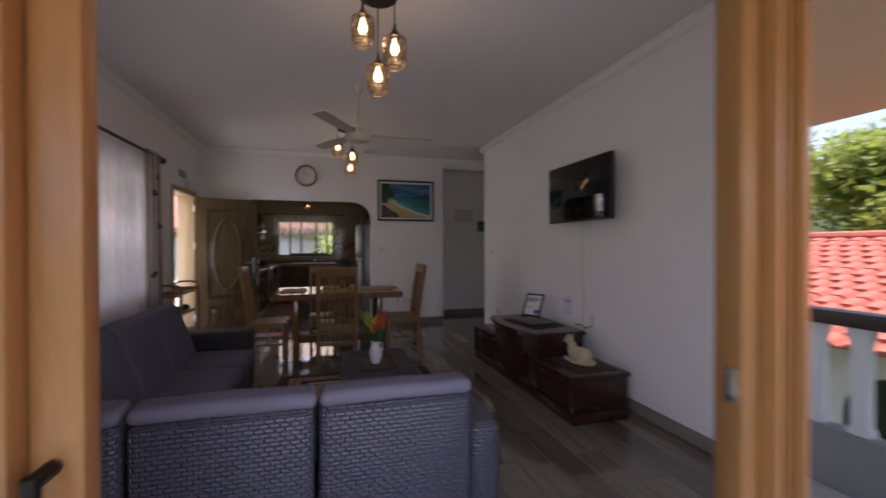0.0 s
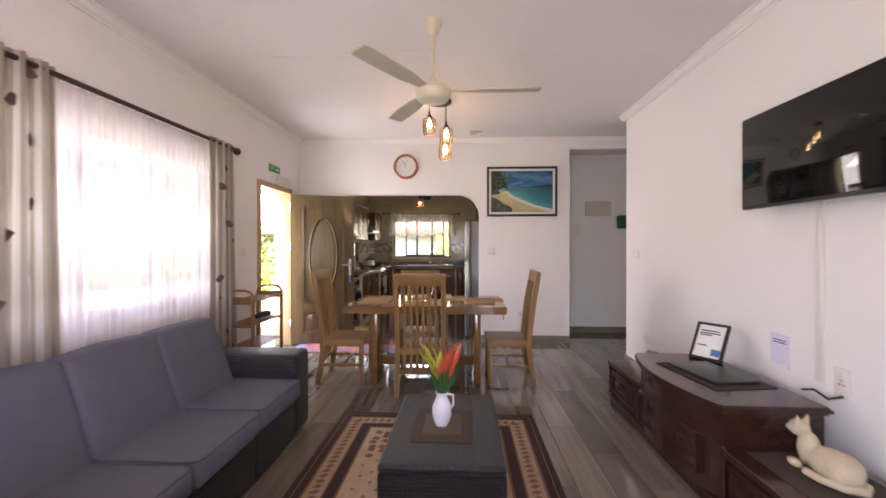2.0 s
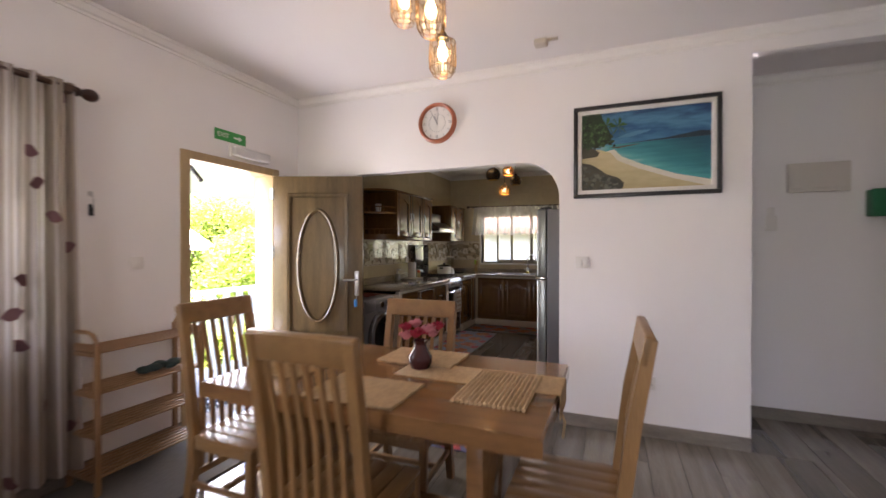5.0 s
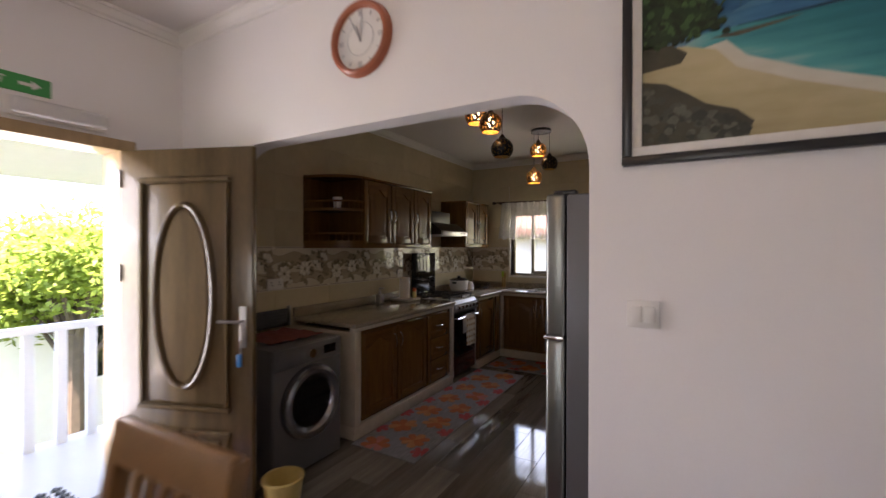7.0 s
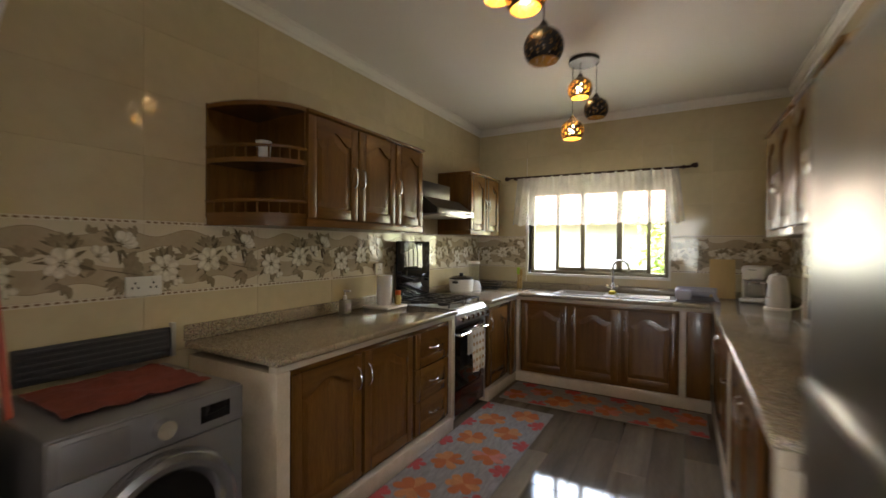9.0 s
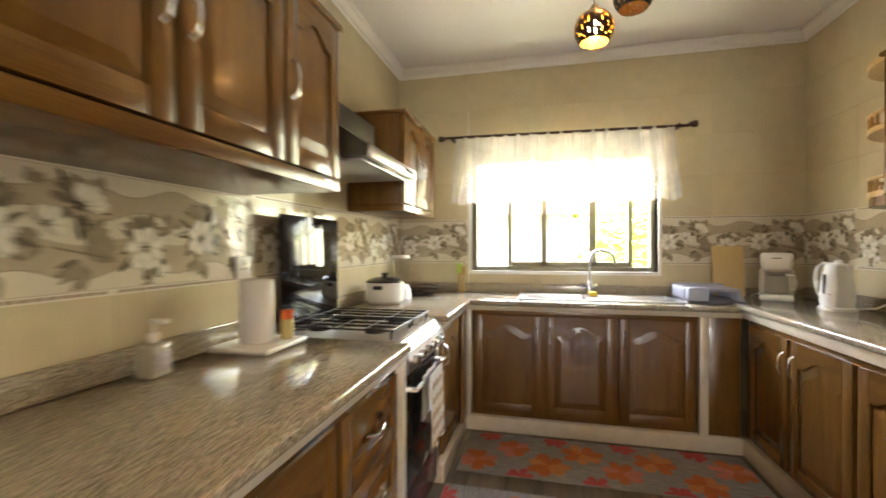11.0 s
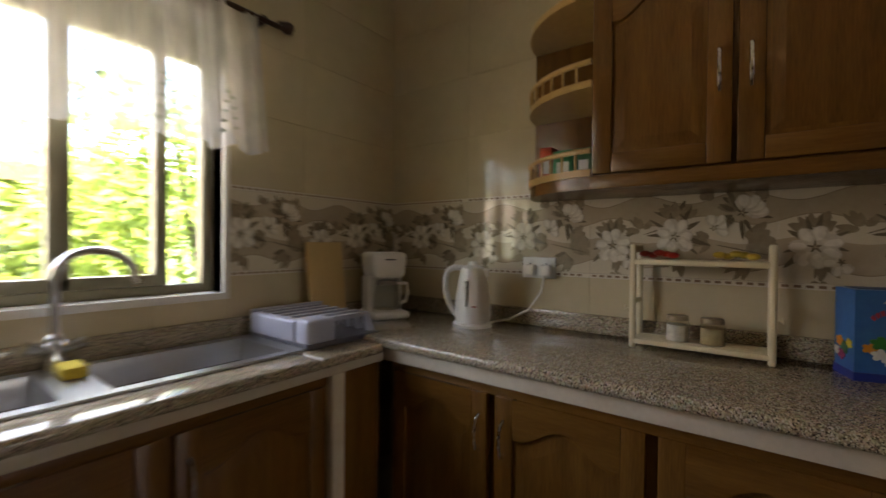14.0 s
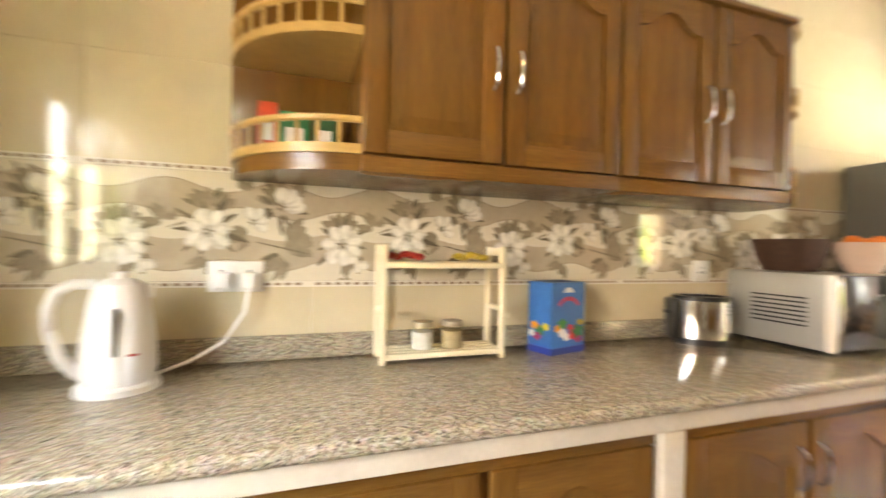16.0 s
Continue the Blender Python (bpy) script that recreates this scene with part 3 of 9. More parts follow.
# ---- west window: dark timber frame, panes, lattice bars
win = thing("window_1", "dark timber window with black lattice burglar bars", "window")
tagged(win, kind="structure")
WFR = mat("dark_window_timber", (0.05, 0.03, 0.022), 0.4, var=0.2)
for y0, y1, z0, z1 in ((3.95, 4.01, 0.87, 2.13), (5.85, 5.91, 0.87, 2.13), (4.01, 5.85, 0.87, 0.93), (4.01, 5.85, 2.07, 2.13), (4.58, 4.64, 0.93, 2.07), (5.22, 5.28, 0.93, 2.07)):
    part("window_frame", rbox(-0.13, -0.07, y0, y1, z0, z1, 0.006), WFR, win)
for y0, y1 in ((4.01, 4.58), (4.64, 5.22), (5.28, 5.85)):
    p = part("pane", rbox(-0.103, -0.098, y0, y1, 0.93, 2.07, 0), PANE, win)
    p.visible_shadow = False
    for zc in (1.2, 1.8):
        bm = bmesh.new()
        n = 5
        w = (y1 - y0) / n
        for k in range(n):
            ya = y0 + k * w
            for za, zb in ((zc - 0.14, zc + 0.14), (zc + 0.14, zc - 0.14)):
                slab(bm, [(ya - 0.011, za), (ya + 0.011, za), (ya + w + 0.011, zb), (ya + w - 0.011, zb)], -0.054, -0.048, "x")
        for z in (zc - 0.14, zc + 0.14):
            rod(bm, (-0.05, y0, z), (-0.05, y1, z), 0.008, 6)
        part("lattice_bars", bm, IRON, win, "black diagonal iron bars")
part("window_sill", rbox(-0.2, 0.02, 3.93, 5.93, 0.845, 0.87, 0.006), WFR, win)

# ---- kitchen window
kwin = thing("window_2", "brown aluminium sliding kitchen window over the sink", "window")
tagged(kwin, kind="structure")
# dark brown frame, its colour lightened to olive to carry the glare of the window
KFR = mat("glare_brown_aluminium", (0.22, 0.195, 0.125), 0.35, metal=0.3, var=0.1)
for x0, x1, z0, z1 in ((0.63, 0.67, 1.085, 2.12), (2.01, 2.05, 1.085, 2.12), (0.67, 2.01, 1.085, 1.12), (0.67, 2.01, 1.97, 2.12),
                       (0.92, 0.96, 1.12, 1.97), (1.19, 1.24, 1.12, 1.97), (1.56, 1.62, 1.12, 1.97), (1.85, 1.89, 1.12, 1.97), (0.96, 1.85, 1.12, 1.16)):
    part("window_frame", rbox(x0, x1, KN + 0.08, KN + 0.13, z0, z1, 0.004), KFR, kwin)
p = part("pane", rbox(0.67, 2.01, KN + 0.103, KN + 0.108, 1.12, 1.97, 0), PANE, kwin)
p.visible_shadow = False
bm = bmesh.new()
for x0, x1, z0, z1 in ((0.602, 0.63, 1.06, 2.15), (2.05, 2.072, 1.06, 2.15), (0.63, 2.05, 1.06, 1.0852)):
    box(bm, x0, x1, KN - 0.012, KN + 0.08, z0, z1)
part("tile_reveal", bm, mat("white_reveal_tile", (0.72, 0.7, 0.64), 0.2, var=0.04), kwin, "white tiled reveal")

# ---------------------------------------------------------------- living room
rng = random.Random(5)


def weave_cushion(x0, x1, y0, y1, z0, z1, r=0.05, puff=0.02):
    """A stuffed cushion: rounded box whose faces swell a little."""
    bm = rbox(x0, x1, y0, y1, z0, z1, r, 4)
    bmesh.ops.subdivide_edges(bm, edges=[e for e in bm.edges if e.calc_length() > 0.2], cuts=5, use_grid_fill=True)
    cx, cy, cz = (x0 + x1) / 2, (y0 + y1) / 2, (z0 + z1) / 2
    for v in bm.verts:
        u, w, t = (v.co.x - cx) / (x1 - x0) * 2, (v.co.y - cy) / (y1 - y0) * 2, (v.co.z - cz) / (z1 - z0) * 2
        k = puff * (1 - u * u) * (1 - w * w)
        if abs(t) > 0.6:
            v.co.z += math.copysign(k, t)
        k2 = puff * (1 - t * t) * (1 - w * w)
        if abs(u) > 0.6:
            v.co.x += math.copysign(k2, u)
        k3 = puff * (1 - t * t) * (1 - u * u)
        if abs(w) > 0.6:
            v.co.y += math.copysign(k3, w)
        v.co += Vector((noise.noise(v.co * 5), noise.noise(v.co * 5 + Vector((9, 0, 0))), noise.noise(v.co * 5 + Vector((0, 9, 0))))) * 0.006
    return bm


# corner sofa: a long wing under the window, a short wing with its back to the verandah door
sofa = thing("corner_sofa", "L-shaped grey resin wicker sofa with slate-blue cushions", "sofa", 0.3, 2.45, 0)
SX, SY = 0.3, 2.45


def sp(name, bm, material, label="", smooth=40):
    bm.transform(Matrix.Translation((-SX, -SY, 0)))
    return part(name, bm, material, sofa, label, smooth)


for k, y in enumerate((2.62, 3.2, 3.79, 4.37)):
    sp("base", rbox(0.42, 1.2, y + 0.003, y + (0.575 if k < 3 else 0.55), 0.02, 0.3, 0.015), DARKWICKER)
    sp("back_frame", rbox(0.36, 0.5, y + 0.003, y + (0.58 if k < 3 else 0.83), 0.02, 0.68, 0.02), DARKWICKER)
sp("armrest", rbox(0.48, 1.2, 4.93, 5.2, 0.02, 0.585, 0.045, 4), DARKWICKER, "dark woven armrest")
for x0, x1 in ((0.5, 1.19), (1.2, 1.82), (1.83, 2.45)):
    sp("back_panel", rbox(x0 + 0.004, x1 - 0.004, 2.475, 2.62, 0.03, 0.735, 0.03, 3), WICKER, "woven back panel of the sofa")
    if x0 > 1:
        sp("base", rbox(x0 + 0.003, x1 - 0.003, 2.62, 3.22, 0.02, 0.3, 0.015), DARKWICKER)
sp("armrest", rbox(2.455, 2.6, 2.53, 3.2, 0.02, 0.575, 0.04, 4), WICKER, "woven armrest")
def piping(cushion, x0, x1, y0, y1, z, r=0.045):
    """A sewn cord round the upper edge of a cushion."""
    pts = []
    for cx, cy, a0 in ((x1 - r, y1 - r, 0), (x0 + r, y1 - r, 90), (x0 + r, y0 + r, 180), (x1 - r, y0 + r, 270)):
        pts += [(cx + r * math.cos(radians(a0 + 22.5 * k)) - SX, cy + r * math.sin(radians(a0 + 22.5 * k)) - SY, z) for k in range(5)]
    part("piping", tube(bmesh.new(), pts + pts[:1], 0.005, 6), PIPING, cushion, "dark sewn piping")


for y in (3.2, 3.79, 4.37):
    seat = sp("seat_cushion", weave_cushion(0.6, 1.235, y + 0.008, y + 0.575, 0.29, 0.425, 0.035, 0.018), CUSHION)
    piping(seat, 0.612, 1.232, y + 0.012, y + 0.571, 0.414)
sp("seat_cushion", weave_cushion(0.6, 1.2, 2.66, 3.195, 0.29, 0.425, 0.035, 0.015), CUSHION)
for x0 in (1.205, 1.83):
    sp("seat_cushion", weave_cushion(x0 + 0.005, x0 + 0.61, 2.72, 3.26, 0.29, 0.42, 0.035, 0.015), CUSHION)
for y in (2.66, 3.24, 3.8, 4.345):
    bm = weave_cushion(0.5, 0.64, y - 0.002, y + 0.551, 0.4, 0.85, 0.032, 0.01)
    for v in bm.verts:
        v.co.x += (0.85 - v.co.z) * 0.34
    sp("back_cushion", bm, CUSHION)
for x0, x1 in ((0.62, 1.185), (1.205, 1.825), (1.835, 2.445)):
    bm = weave_cushion(x0, x1, 2.63, 2.74, 0.4, 0.7, 0.03, 0.006)
    for v in bm.verts:
        v.co.y += max(0, 0.72 - v.co.z) * 0.25
    pad = weave_cushion(x0, x1, 2.468, 2.612, 0.737, 0.796, 0.028, 0.002)
    lid = bpy.data.meshes.new("pad")
    pad.to_mesh(lid)
    bm.from_mesh(lid)
    bpy.data.meshes.remove(lid)
    sp("back_cushion", bm, CUSHION)

# coffee table with runner and vase
ct = thing("coffee_table", "dark woven resin coffee table", "table", 2.27, 4.36, 0)
part("body", rbox(-0.288, 0.288, -0.462, 0.462, 0.02, 0.33, 0.01), DARKWICKER, ct)
part("top", rbox(-0.29, 0.29, -0.465, 0.465, 0.331, 0.375, 0.022, 4), DARKWICKER, ct)
MATB = mat("brown_table_mat", (0.05, 0.035, 0.026), 0.8, var=0.15, scale=30, fine=300, bump=0.3)
MATB2 = mat("tan_table_mat_square", (0.1, 0.07, 0.05), 0.8, var=0.15, scale=30, fine=300, bump=0.3)
tm = thing("table_mat", "brown woven mat with darker squares on the coffee table", "placemat", 2.255, 4.33, 0.376)
part("cloth", rbox(-0.155, 0.155, -0.21, 0.21, 0, 0.004, 0.001), MATB, tm)
part("square", rbox(-0.1, 0.1, -0.13, 0.13, 0.004, 0.006, 0.0005), MATB2, tm)
VASE = mat("white_ceramic", (0.75, 0.74, 0.76), 0.22, var=0.04, bump=0.05)
va = thing("vase", "white ribbed ceramic vase with red and yellow flowers", "vase", 2.25, 4.32, 0.382)
bm = bmesh.new()
prof = ((0.0, 0), (0.032, 0), (0.042, 0.02), (0.052, 0.06), (0.05, 0.1), (0.034, 0.14), (0.027, 0.155), (0.038, 0.178), (0.034, 0.178), (0.022, 0.155), (0.0, 0.15))
turned(bm, prof, n=32)
for v in bm.verts:
    if 0.03 < v.co.z < 0.13:
        a = math.atan2(v.co.y, v.co.x)
        k = 1 + 0.07 * math.sin(8 * a + v.co.z * 60)
        v.co.x *= k
        v.co.y *= k
part("body", bm, VASE, va, smooth=60)
bm = bmesh.new()
tube(bm, [(0.03, 0.02, 0.16), (0.06, 0.03, 0.15), (0.062, 0.03, 0.1), (0.045, 0.025, 0.075)], 0.006)
part("handle", bm, VASE, va)
RED = mat("red_heliconia", (0.55, 0.09, 0.04), 0.45, var=0.2, scale=20)
YEL = mat("yellow_green_heliconia", (0.5, 0.47, 0.06), 0.45, var=0.2, scale=20)
GRN = mat("green_plant_leaf", (0.035, 0.1, 0.03), 0.45, var=0.25, scale=20)


def blade_leaf(bm, base, tip, width, sag=0.0):
    base, tip = Vector(base), Vector(tip)
    d = tip - base
    side = d.cross(Vector((0.2, 0.3, 1))).normalized()
    n = 6
    rows_ = []
    for i in range(n + 1):
        t = i / n
        c = base + d * t + Vector((0, 0, -sag * t * t))
        w = width * math.sin(math.pi * (0.12 + 0.88 * t)) ** 0.8 if i < n else 0.0005
        nrm = side.cross(d).normalized()
        rows_.append([bm.verts.new(c - side * w), bm.verts.new(c + nrm * w * 0.35), bm.verts.new(c + side * w), bm.verts.new(c - nrm * w * 0.35)])
    for a, b in zip(rows_, rows_[1:]):
        for k in range(4):
            bm.faces.new((a[k], a[(k + 1) % 4], b[(k + 1) % 4], b[k]))


for k in range(11):
    a, ln = k * 2.4, rng.uniform(0.15, 0.22)
    sp_ = rng.uniform(0.03, 0.085)
    bm = bmesh.new()
    for j in range(3):
        z = 0.2 + ln * (0.45 + 0.22 * j)
        o = sp_ * (0.5 + 0.25 * j)
        b0 = (math.cos(a) * o * 0.8, math.sin(a) * o * 0.8, z - 0.05)
        b1 = (math.cos(a + 0.5 * (j - 1)) * (o + 0.05), math.sin(a + 0.5 * (j - 1)) * (o + 0.05), z + 0.06)
        blade_leaf(bm, b0, b1, 0.013)
    part("flower", bm, YEL if math.cos(a) < 0 else RED, va, "yellow-green flower spike" if math.cos(a) < 0 else "red flower spike")
    bm = bmesh.new()
    rod(bm, (math.cos(a) * 0.01, math.sin(a) * 0.01, 0.15), (math.cos(a) * sp_ * 0.7, math.sin(a) * sp_ * 0.7, 0.2 + ln * 0.5), 0.004, 6)
    part("stem", bm, GRN, va)
for k in range(14):
    a = k * 0.47
    bm = bmesh.new()
    blade_leaf(bm, (math.cos(a) * 0.015, math.sin(a) * 0.015, 0.16), (math.cos(a) * 0.09, math.sin(a) * 0.09, 0.3 + 0.03 * (k % 3)), 0.014, 0.03)
    part("leaf", bm, GRN, va)

# carpet with border stripes
CAR = [mat("carpet_dark_brown", (0.04, 0.02, 0.017), 0.95, var=0.2, scale=20, fine=400, bump=0.3),
       mat("carpet_tan", (0.36, 0.25, 0.165), 0.95, var=0.2, scale=12, fine=400, bump=0.3),
       mat("carpet_rust", (0.17, 0.09, 0.055), 0.95, var=0.2, scale=12, fine=400, bump=0.3),
       mat("carpet_cream_field", (0.46, 0.34, 0.235), 0.95, var=0.25, scale=14, fine=400, bump=0.3)]
cp = thing("carpet", "brown and tan patterned carpet with banded borders", "rug", 2.16, 4.33, 0.0)
HX, HY = 0.755, 1.075
for k, (inset, m) in enumerate(((0, 0), (0.035, 2), (0.043, 0), (0.085, 2), (0.1, 1), (0.2, 2), (0.21, 0), (0.27, 2), (0.285, 3))):
    part("border" if k < 8 else "field", rbox(-HX + inset, HX - inset, -HY + inset, HY - inset, 0.001, 0.006 + 0.0006 * k, 0.0004, 1), CAR[m], cp)
bm = bmesh.new()
for i in range(-6, 7):
    for j in range(-11, 12):
        d = abs(i) * 0.07 + abs(j) * 0.055
        if (i + j) % 2 == 0 or d < 0.16 or d > 0.72:
            cx, cy, q = i * 0.066 + 0.03 * noise.noise((i * 1.7, j * 1.3, 1.5)), j * 0.064 + 0.03 * noise.noise((i * 1.7, j * 1.3, 5.5)), (0.012 + 0.006 * noise.noise((i * 2.1, j * 2.3, 9.5)) if 0.2 < d < 0.7 else 0.03)
            slab(bm, [(cx - q, cy - q * 0.4), (cx + q * 0.4, cy - q), (cx + q, cy + q * 0.3), (cx - q * 0.3, cy + q)], 0.0105, 0.0118)
tagged(part("field_motif", bm, CAR[2], cp, "small rust motifs", None), kind="stuff")
bm = bmesh.new()
for s in (-1, 1):
    for j in range(34):
        cy = -HY + 0.17 + j * (2 * HY - 0.34) / 33
        cx = s * (HX - 0.15)
        slab(bm, [(cx - 0.03, cy - 0.012), (cx, cy - 0.024), (cx + 0.03, cy), (cx, cy + 0.02)], 0.0072, 0.0092)
    for j in range(22):
        cx = -HX + 0.17 + j * (2 * HX - 0.34) / 21
        cy = s * (HY - 0.15)
        slab(bm, [(cx - 0.012, cy - 0.03), (cx + 0.02, cy), (cx, cy + 0.03), (cx - 0.02, cy)], 0.0072, 0.0092)
tagged(part("border_motif", bm, CAR[2], cp, "rust border motifs", None), kind="stuff")
bm = bmesh.new()
for s in (-1, 1):
    for j in range(120):
        x = -HX + 0.006 + j * (2 * HX - 0.012) / 119
        box(bm, x - 0.003, x + 0.003, s * HY - 0.012 + s * 0.012, s * HY + 0.012 + s * 0.012, 0.001, 0.004)
tagged(part("fringe", bm, CAR[0], cp, "", None), kind="stuff")

# ---- television and sideboard
tv = thing("television", "flat black television on a wall bracket", "television", 4.095, 4.27, 1.57)
part("casing", rbox(0.005, 0.045, -0.49, 0.49, 0, 0.555, 0.006), BLACK, tv)
part("screen", rbox(-0.002, 0.006, -0.48, 0.48, 0.018, 0.546, 0.001), BLACKGLOSS, tv, "black glossy screen")
part("back_box", rbox(0.045, 0.08, -0.25, 0.25, 0.08, 0.4, 0.01), BLACK, tv)
part("bracket", rbox(0.08, 0.162, -0.05, 0.05, 0.2, 0.34, 0.005), IRON, tv)
cond = thing("cable_conduit", "white plastic cable conduit on the wall below the television", "conduit", TVX, 4.37, 0.63)
part("channel", rbox(-0.012, 0.0, -0.022, 0.022, 0, 0.98, 0.003), WHITEPL, cond)


def carved(bm, y, z, s, x):
    """Scrolls and a shell in low relief on a drawer front that faces -x."""
    for k in range(7):
        a = math.pi * (0.15 + 0.7 * k / 6)
        rod(bm, (x, y, z - 0.3 * s), (x - 0.004, y + math.cos(a) * s * 0.6, z - 0.3 * s + math.sin(a) * s * 0.8), 0.05 * s, 6, 0.11 * s)
    for q in (-1, 1):
        tube(bm, [(x, y + q * (0.5 + 0.35 * t) * s + q * 0.35 * s * math.sin(t * 2.2), z + 0.4 * s * math.cos(t * 2.2) * (1 - t * 0.2) - 0.2 * s) for t in [i / 8 * 2 for i in range(9)]], 0.07 * s, 6)


sb = thing("sideboard", "dark carved mahogany television sideboard with a raised middle", "sideboard", 3.62, 3.57, 0)
SD = 0.5   # depth
part("plinth", rbox(0.005, SD - 0.01, 0.0, 2.16, 0.0, 0.07, 0.01), MAHOG, sb)
part("plinth_moulding", rbox(-0.012, SD, -0.012, 2.17, 0.07, 0.092, 0.008), MAHOG, sb)
for k, y0 in enumerate((0.0, 1.56)):
    part("side_cabinet", rbox(0.015, SD - 0.01, y0 + 0.012, y0 + 0.6 - 0.004, 0.092, 0.335, 0.004), MAHOG, sb)
    part("side_top", rbox(-0.012, SD, y0 - 0.014 + 0.02 * k, y0 + 0.6 + 0.014 * k, 0.335, 0.37, 0.01, 3), MAHOG, sb)
    d = part("drawer", rbox(0.0, 0.02, y0 + 0.07, y0 + 0.54, 0.12, 0.31, 0.008), MAHOG, sb)
    bm = bmesh.new()
    for a, b, c, e in ((y0 + 0.1, y0 + 0.51, 0.145, 0.155), (y0 + 0.1, y0 + 0.51, 0.275, 0.285), (y0 + 0.1, y0 + 0.11, 0.155, 0.275), (y0 + 0.5, y0 + 0.51, 0.155, 0.275)):
        box(bm, -0.008, 0.004, a, b, c, e)
    part("beading", bm, MAHOG, d)
    bm = bmesh.new()
    carved(bm, y0 + 0.305, 0.22, 0.075, -0.002)
    part("carving", bm, MAHOG, d, "carved shell and scrolls")
    for yy in (y0 + 0.03, y0 + 0.58):
        bm = turned(bmesh.new(), [(0.014, 0.095), (0.014, 0.12), (0.009, 0.13), (0.011, 0.2), (0.009, 0.29), (0.014, 0.3), (0.014, 0.33)], 0.004, yy, 10)
        part("pilaster", bm, MAHOG, sb)
# the raised middle has a bowed front
bow = [(0.02 - 0.075 * math.sin(math.pi * k / 12), 0.6 + 0.96 * k / 12) for k in range(13)]
bm = slab(bmesh.new(), [(SD - 0.01, 0.6)] + bow + [(SD - 0.01, 1.56)], 0.092, 0.535)
part("middle_cabinet", bm, MAHOG, sb)
bow2 = [(-0.012 - 0.09 * math.sin(math.pi * k / 12), 0.56 + 1.04 * k / 12) for k in range(13)]
bm = slab(bmesh.new(), [(SD, 0.56)] + bow2 + [(SD, 1.6)], 0.535, 0.575)
bmesh.ops.bevel(bm, geom=[e for e in bm.edges if abs(e.verts[0].co.z - e.verts[1].co.z) < 1e-4], offset=0.012, segments=3, affect="EDGES")
part("middle_top", bm, MAHOG, sb)
for z0, z1, nm in ((0.41, 0.52, "drawer"), (0.13, 0.39, "door")):
    for h in (0, 1):
        k0, k1 = (1, 6) if h == 0 else (6, 11)
        pts = [(bow[k][0] - 0.004, bow[k][1]) for k in range(k0, k1 + 1)]
        pts[0] = (pts[0][0], pts[0][1] + 0.01)
        pts[-1] = (pts[-1][0], pts[-1][1] - 0.01)
        bm = slab(bmesh.new(), pts + [(p[0] + 0.02, p[1]) for p in reversed(pts)], z0, z1)
        d = part(nm, bm, MAHOG, sb)
        ym = (pts[0][1] + pts[-1][1]) / 2
        bm = bmesh.new()
        carved(bm, ym, (z0 + z1) / 2, 0.05 if nm == "drawer" else 0.085, bow[(k0 + k1) // 2][0] - 0.006)
        part("carving", bm, MAHOG, d, "carved scrolls")
        if nm == "door":
            bm = bmesh.new()
            ya, yb = pts[0][1] + 0.04, pts[-1][1] - 0.04
            for a, b, c, e in ((ya, yb, z0 + 0.03, z0 + 0.04), (ya, yb, z1 - 0.04, z1 - 0.03), (ya, ya + 0.01, z0 + 0.03, z1 - 0.03), (yb - 0.01, yb, z0 + 0.03, z1 - 0.03)):
                box(bm, bow[(k0 + k1) // 2][0] - 0.014, bow[(k0 + k1) // 2][0] + 0.012, a, b, c, e)
            part("beading", bm, MAHOG, d)

# things on the sideboard
la = thing("laptop_folder", "closed black folder with a pale spine on the sideboard", "folder", 3.86, 4.66, 0.577, 8)
part("mat", rbox(-0.19, 0.17, -0.28, 0.26, 0, 0.003, 0.001), MATB, la, "dark table mat")
part("cover", rbox(-0.15, 0.12, -0.22, 0.2, 0.003, 0.022, 0.004), BLACK, la)
part("pages", rbox(0.1, 0.125, -0.21, 0.19, 0.006, 0.019, 0.002), mat("white_paper", (0.75, 0.74, 0.74), 0.8, var=0.03), la, "white page edges")
PAPER = mat("white_paper", (0.75, 0.74, 0.74), 0.8, var=0.03)
INK = mat("dark_ink", (0.05, 0.05, 0.09), 0.8)
INKB = mat("blue_print", (0.06, 0.2, 0.45), 0.7)
pf = thing("picture_frame", "tilted black frame with a printed page standing on the sideboard", "frame", 4.0, 4.98, 0.577, -58)
tilt = Matrix.Rotation(radians(-27), 4, "X")


def tilted(bm, m=tilt):
    bm.transform(m)
    return bm


bm = bmesh.new()
for a, b, c, e in ((-0.105, 0.105, 0.0, 0.016), (-0.105, 0.105, 0.244, 0.26), (-0.105, -0.089, 0.016, 0.244), (0.089, 0.105, 0.016, 0.244)):
    box(bm, a, b, -0.012, 0.008, c, e)
part("frame", tilted(bm), BLACK, pf)
part("page", tilted(rbox(-0.089, 0.089, -0.004, 0.002, 0.016, 0.244, 0)), PAPER, pf)
for z, w in ((0.205, 0.12), (0.188, 0.13), (0.174, 0.08), (0.1, 0.06)):
    part("print_line", tilted(rbox(-0.072, -0.072 + w, -0.0055, -0.004, z - 0.004, z + 0.004, 0)), INK, pf)
part("print_block", tilted(rbox(0.025, 0.083, -0.0055, -0.004, 0.035, 0.08, 0)), INKB, pf, "blue printed square")
bm = slab(bmesh.new(), [(0.08, 0.13), (0.15, 0.0), (0.165, 0.0), (0.09, 0.15)], -0.03, 0.03, "x")
part("stand", bm, BLACK, pf)

# cat figurine: one plain shape
CATM = mat("pale_stone_figurine", (0.45, 0.37, 0.25), 0.45, var=0.15, scale=14, second=(0.56, 0.48, 0.34))
bm = bmesh.new()


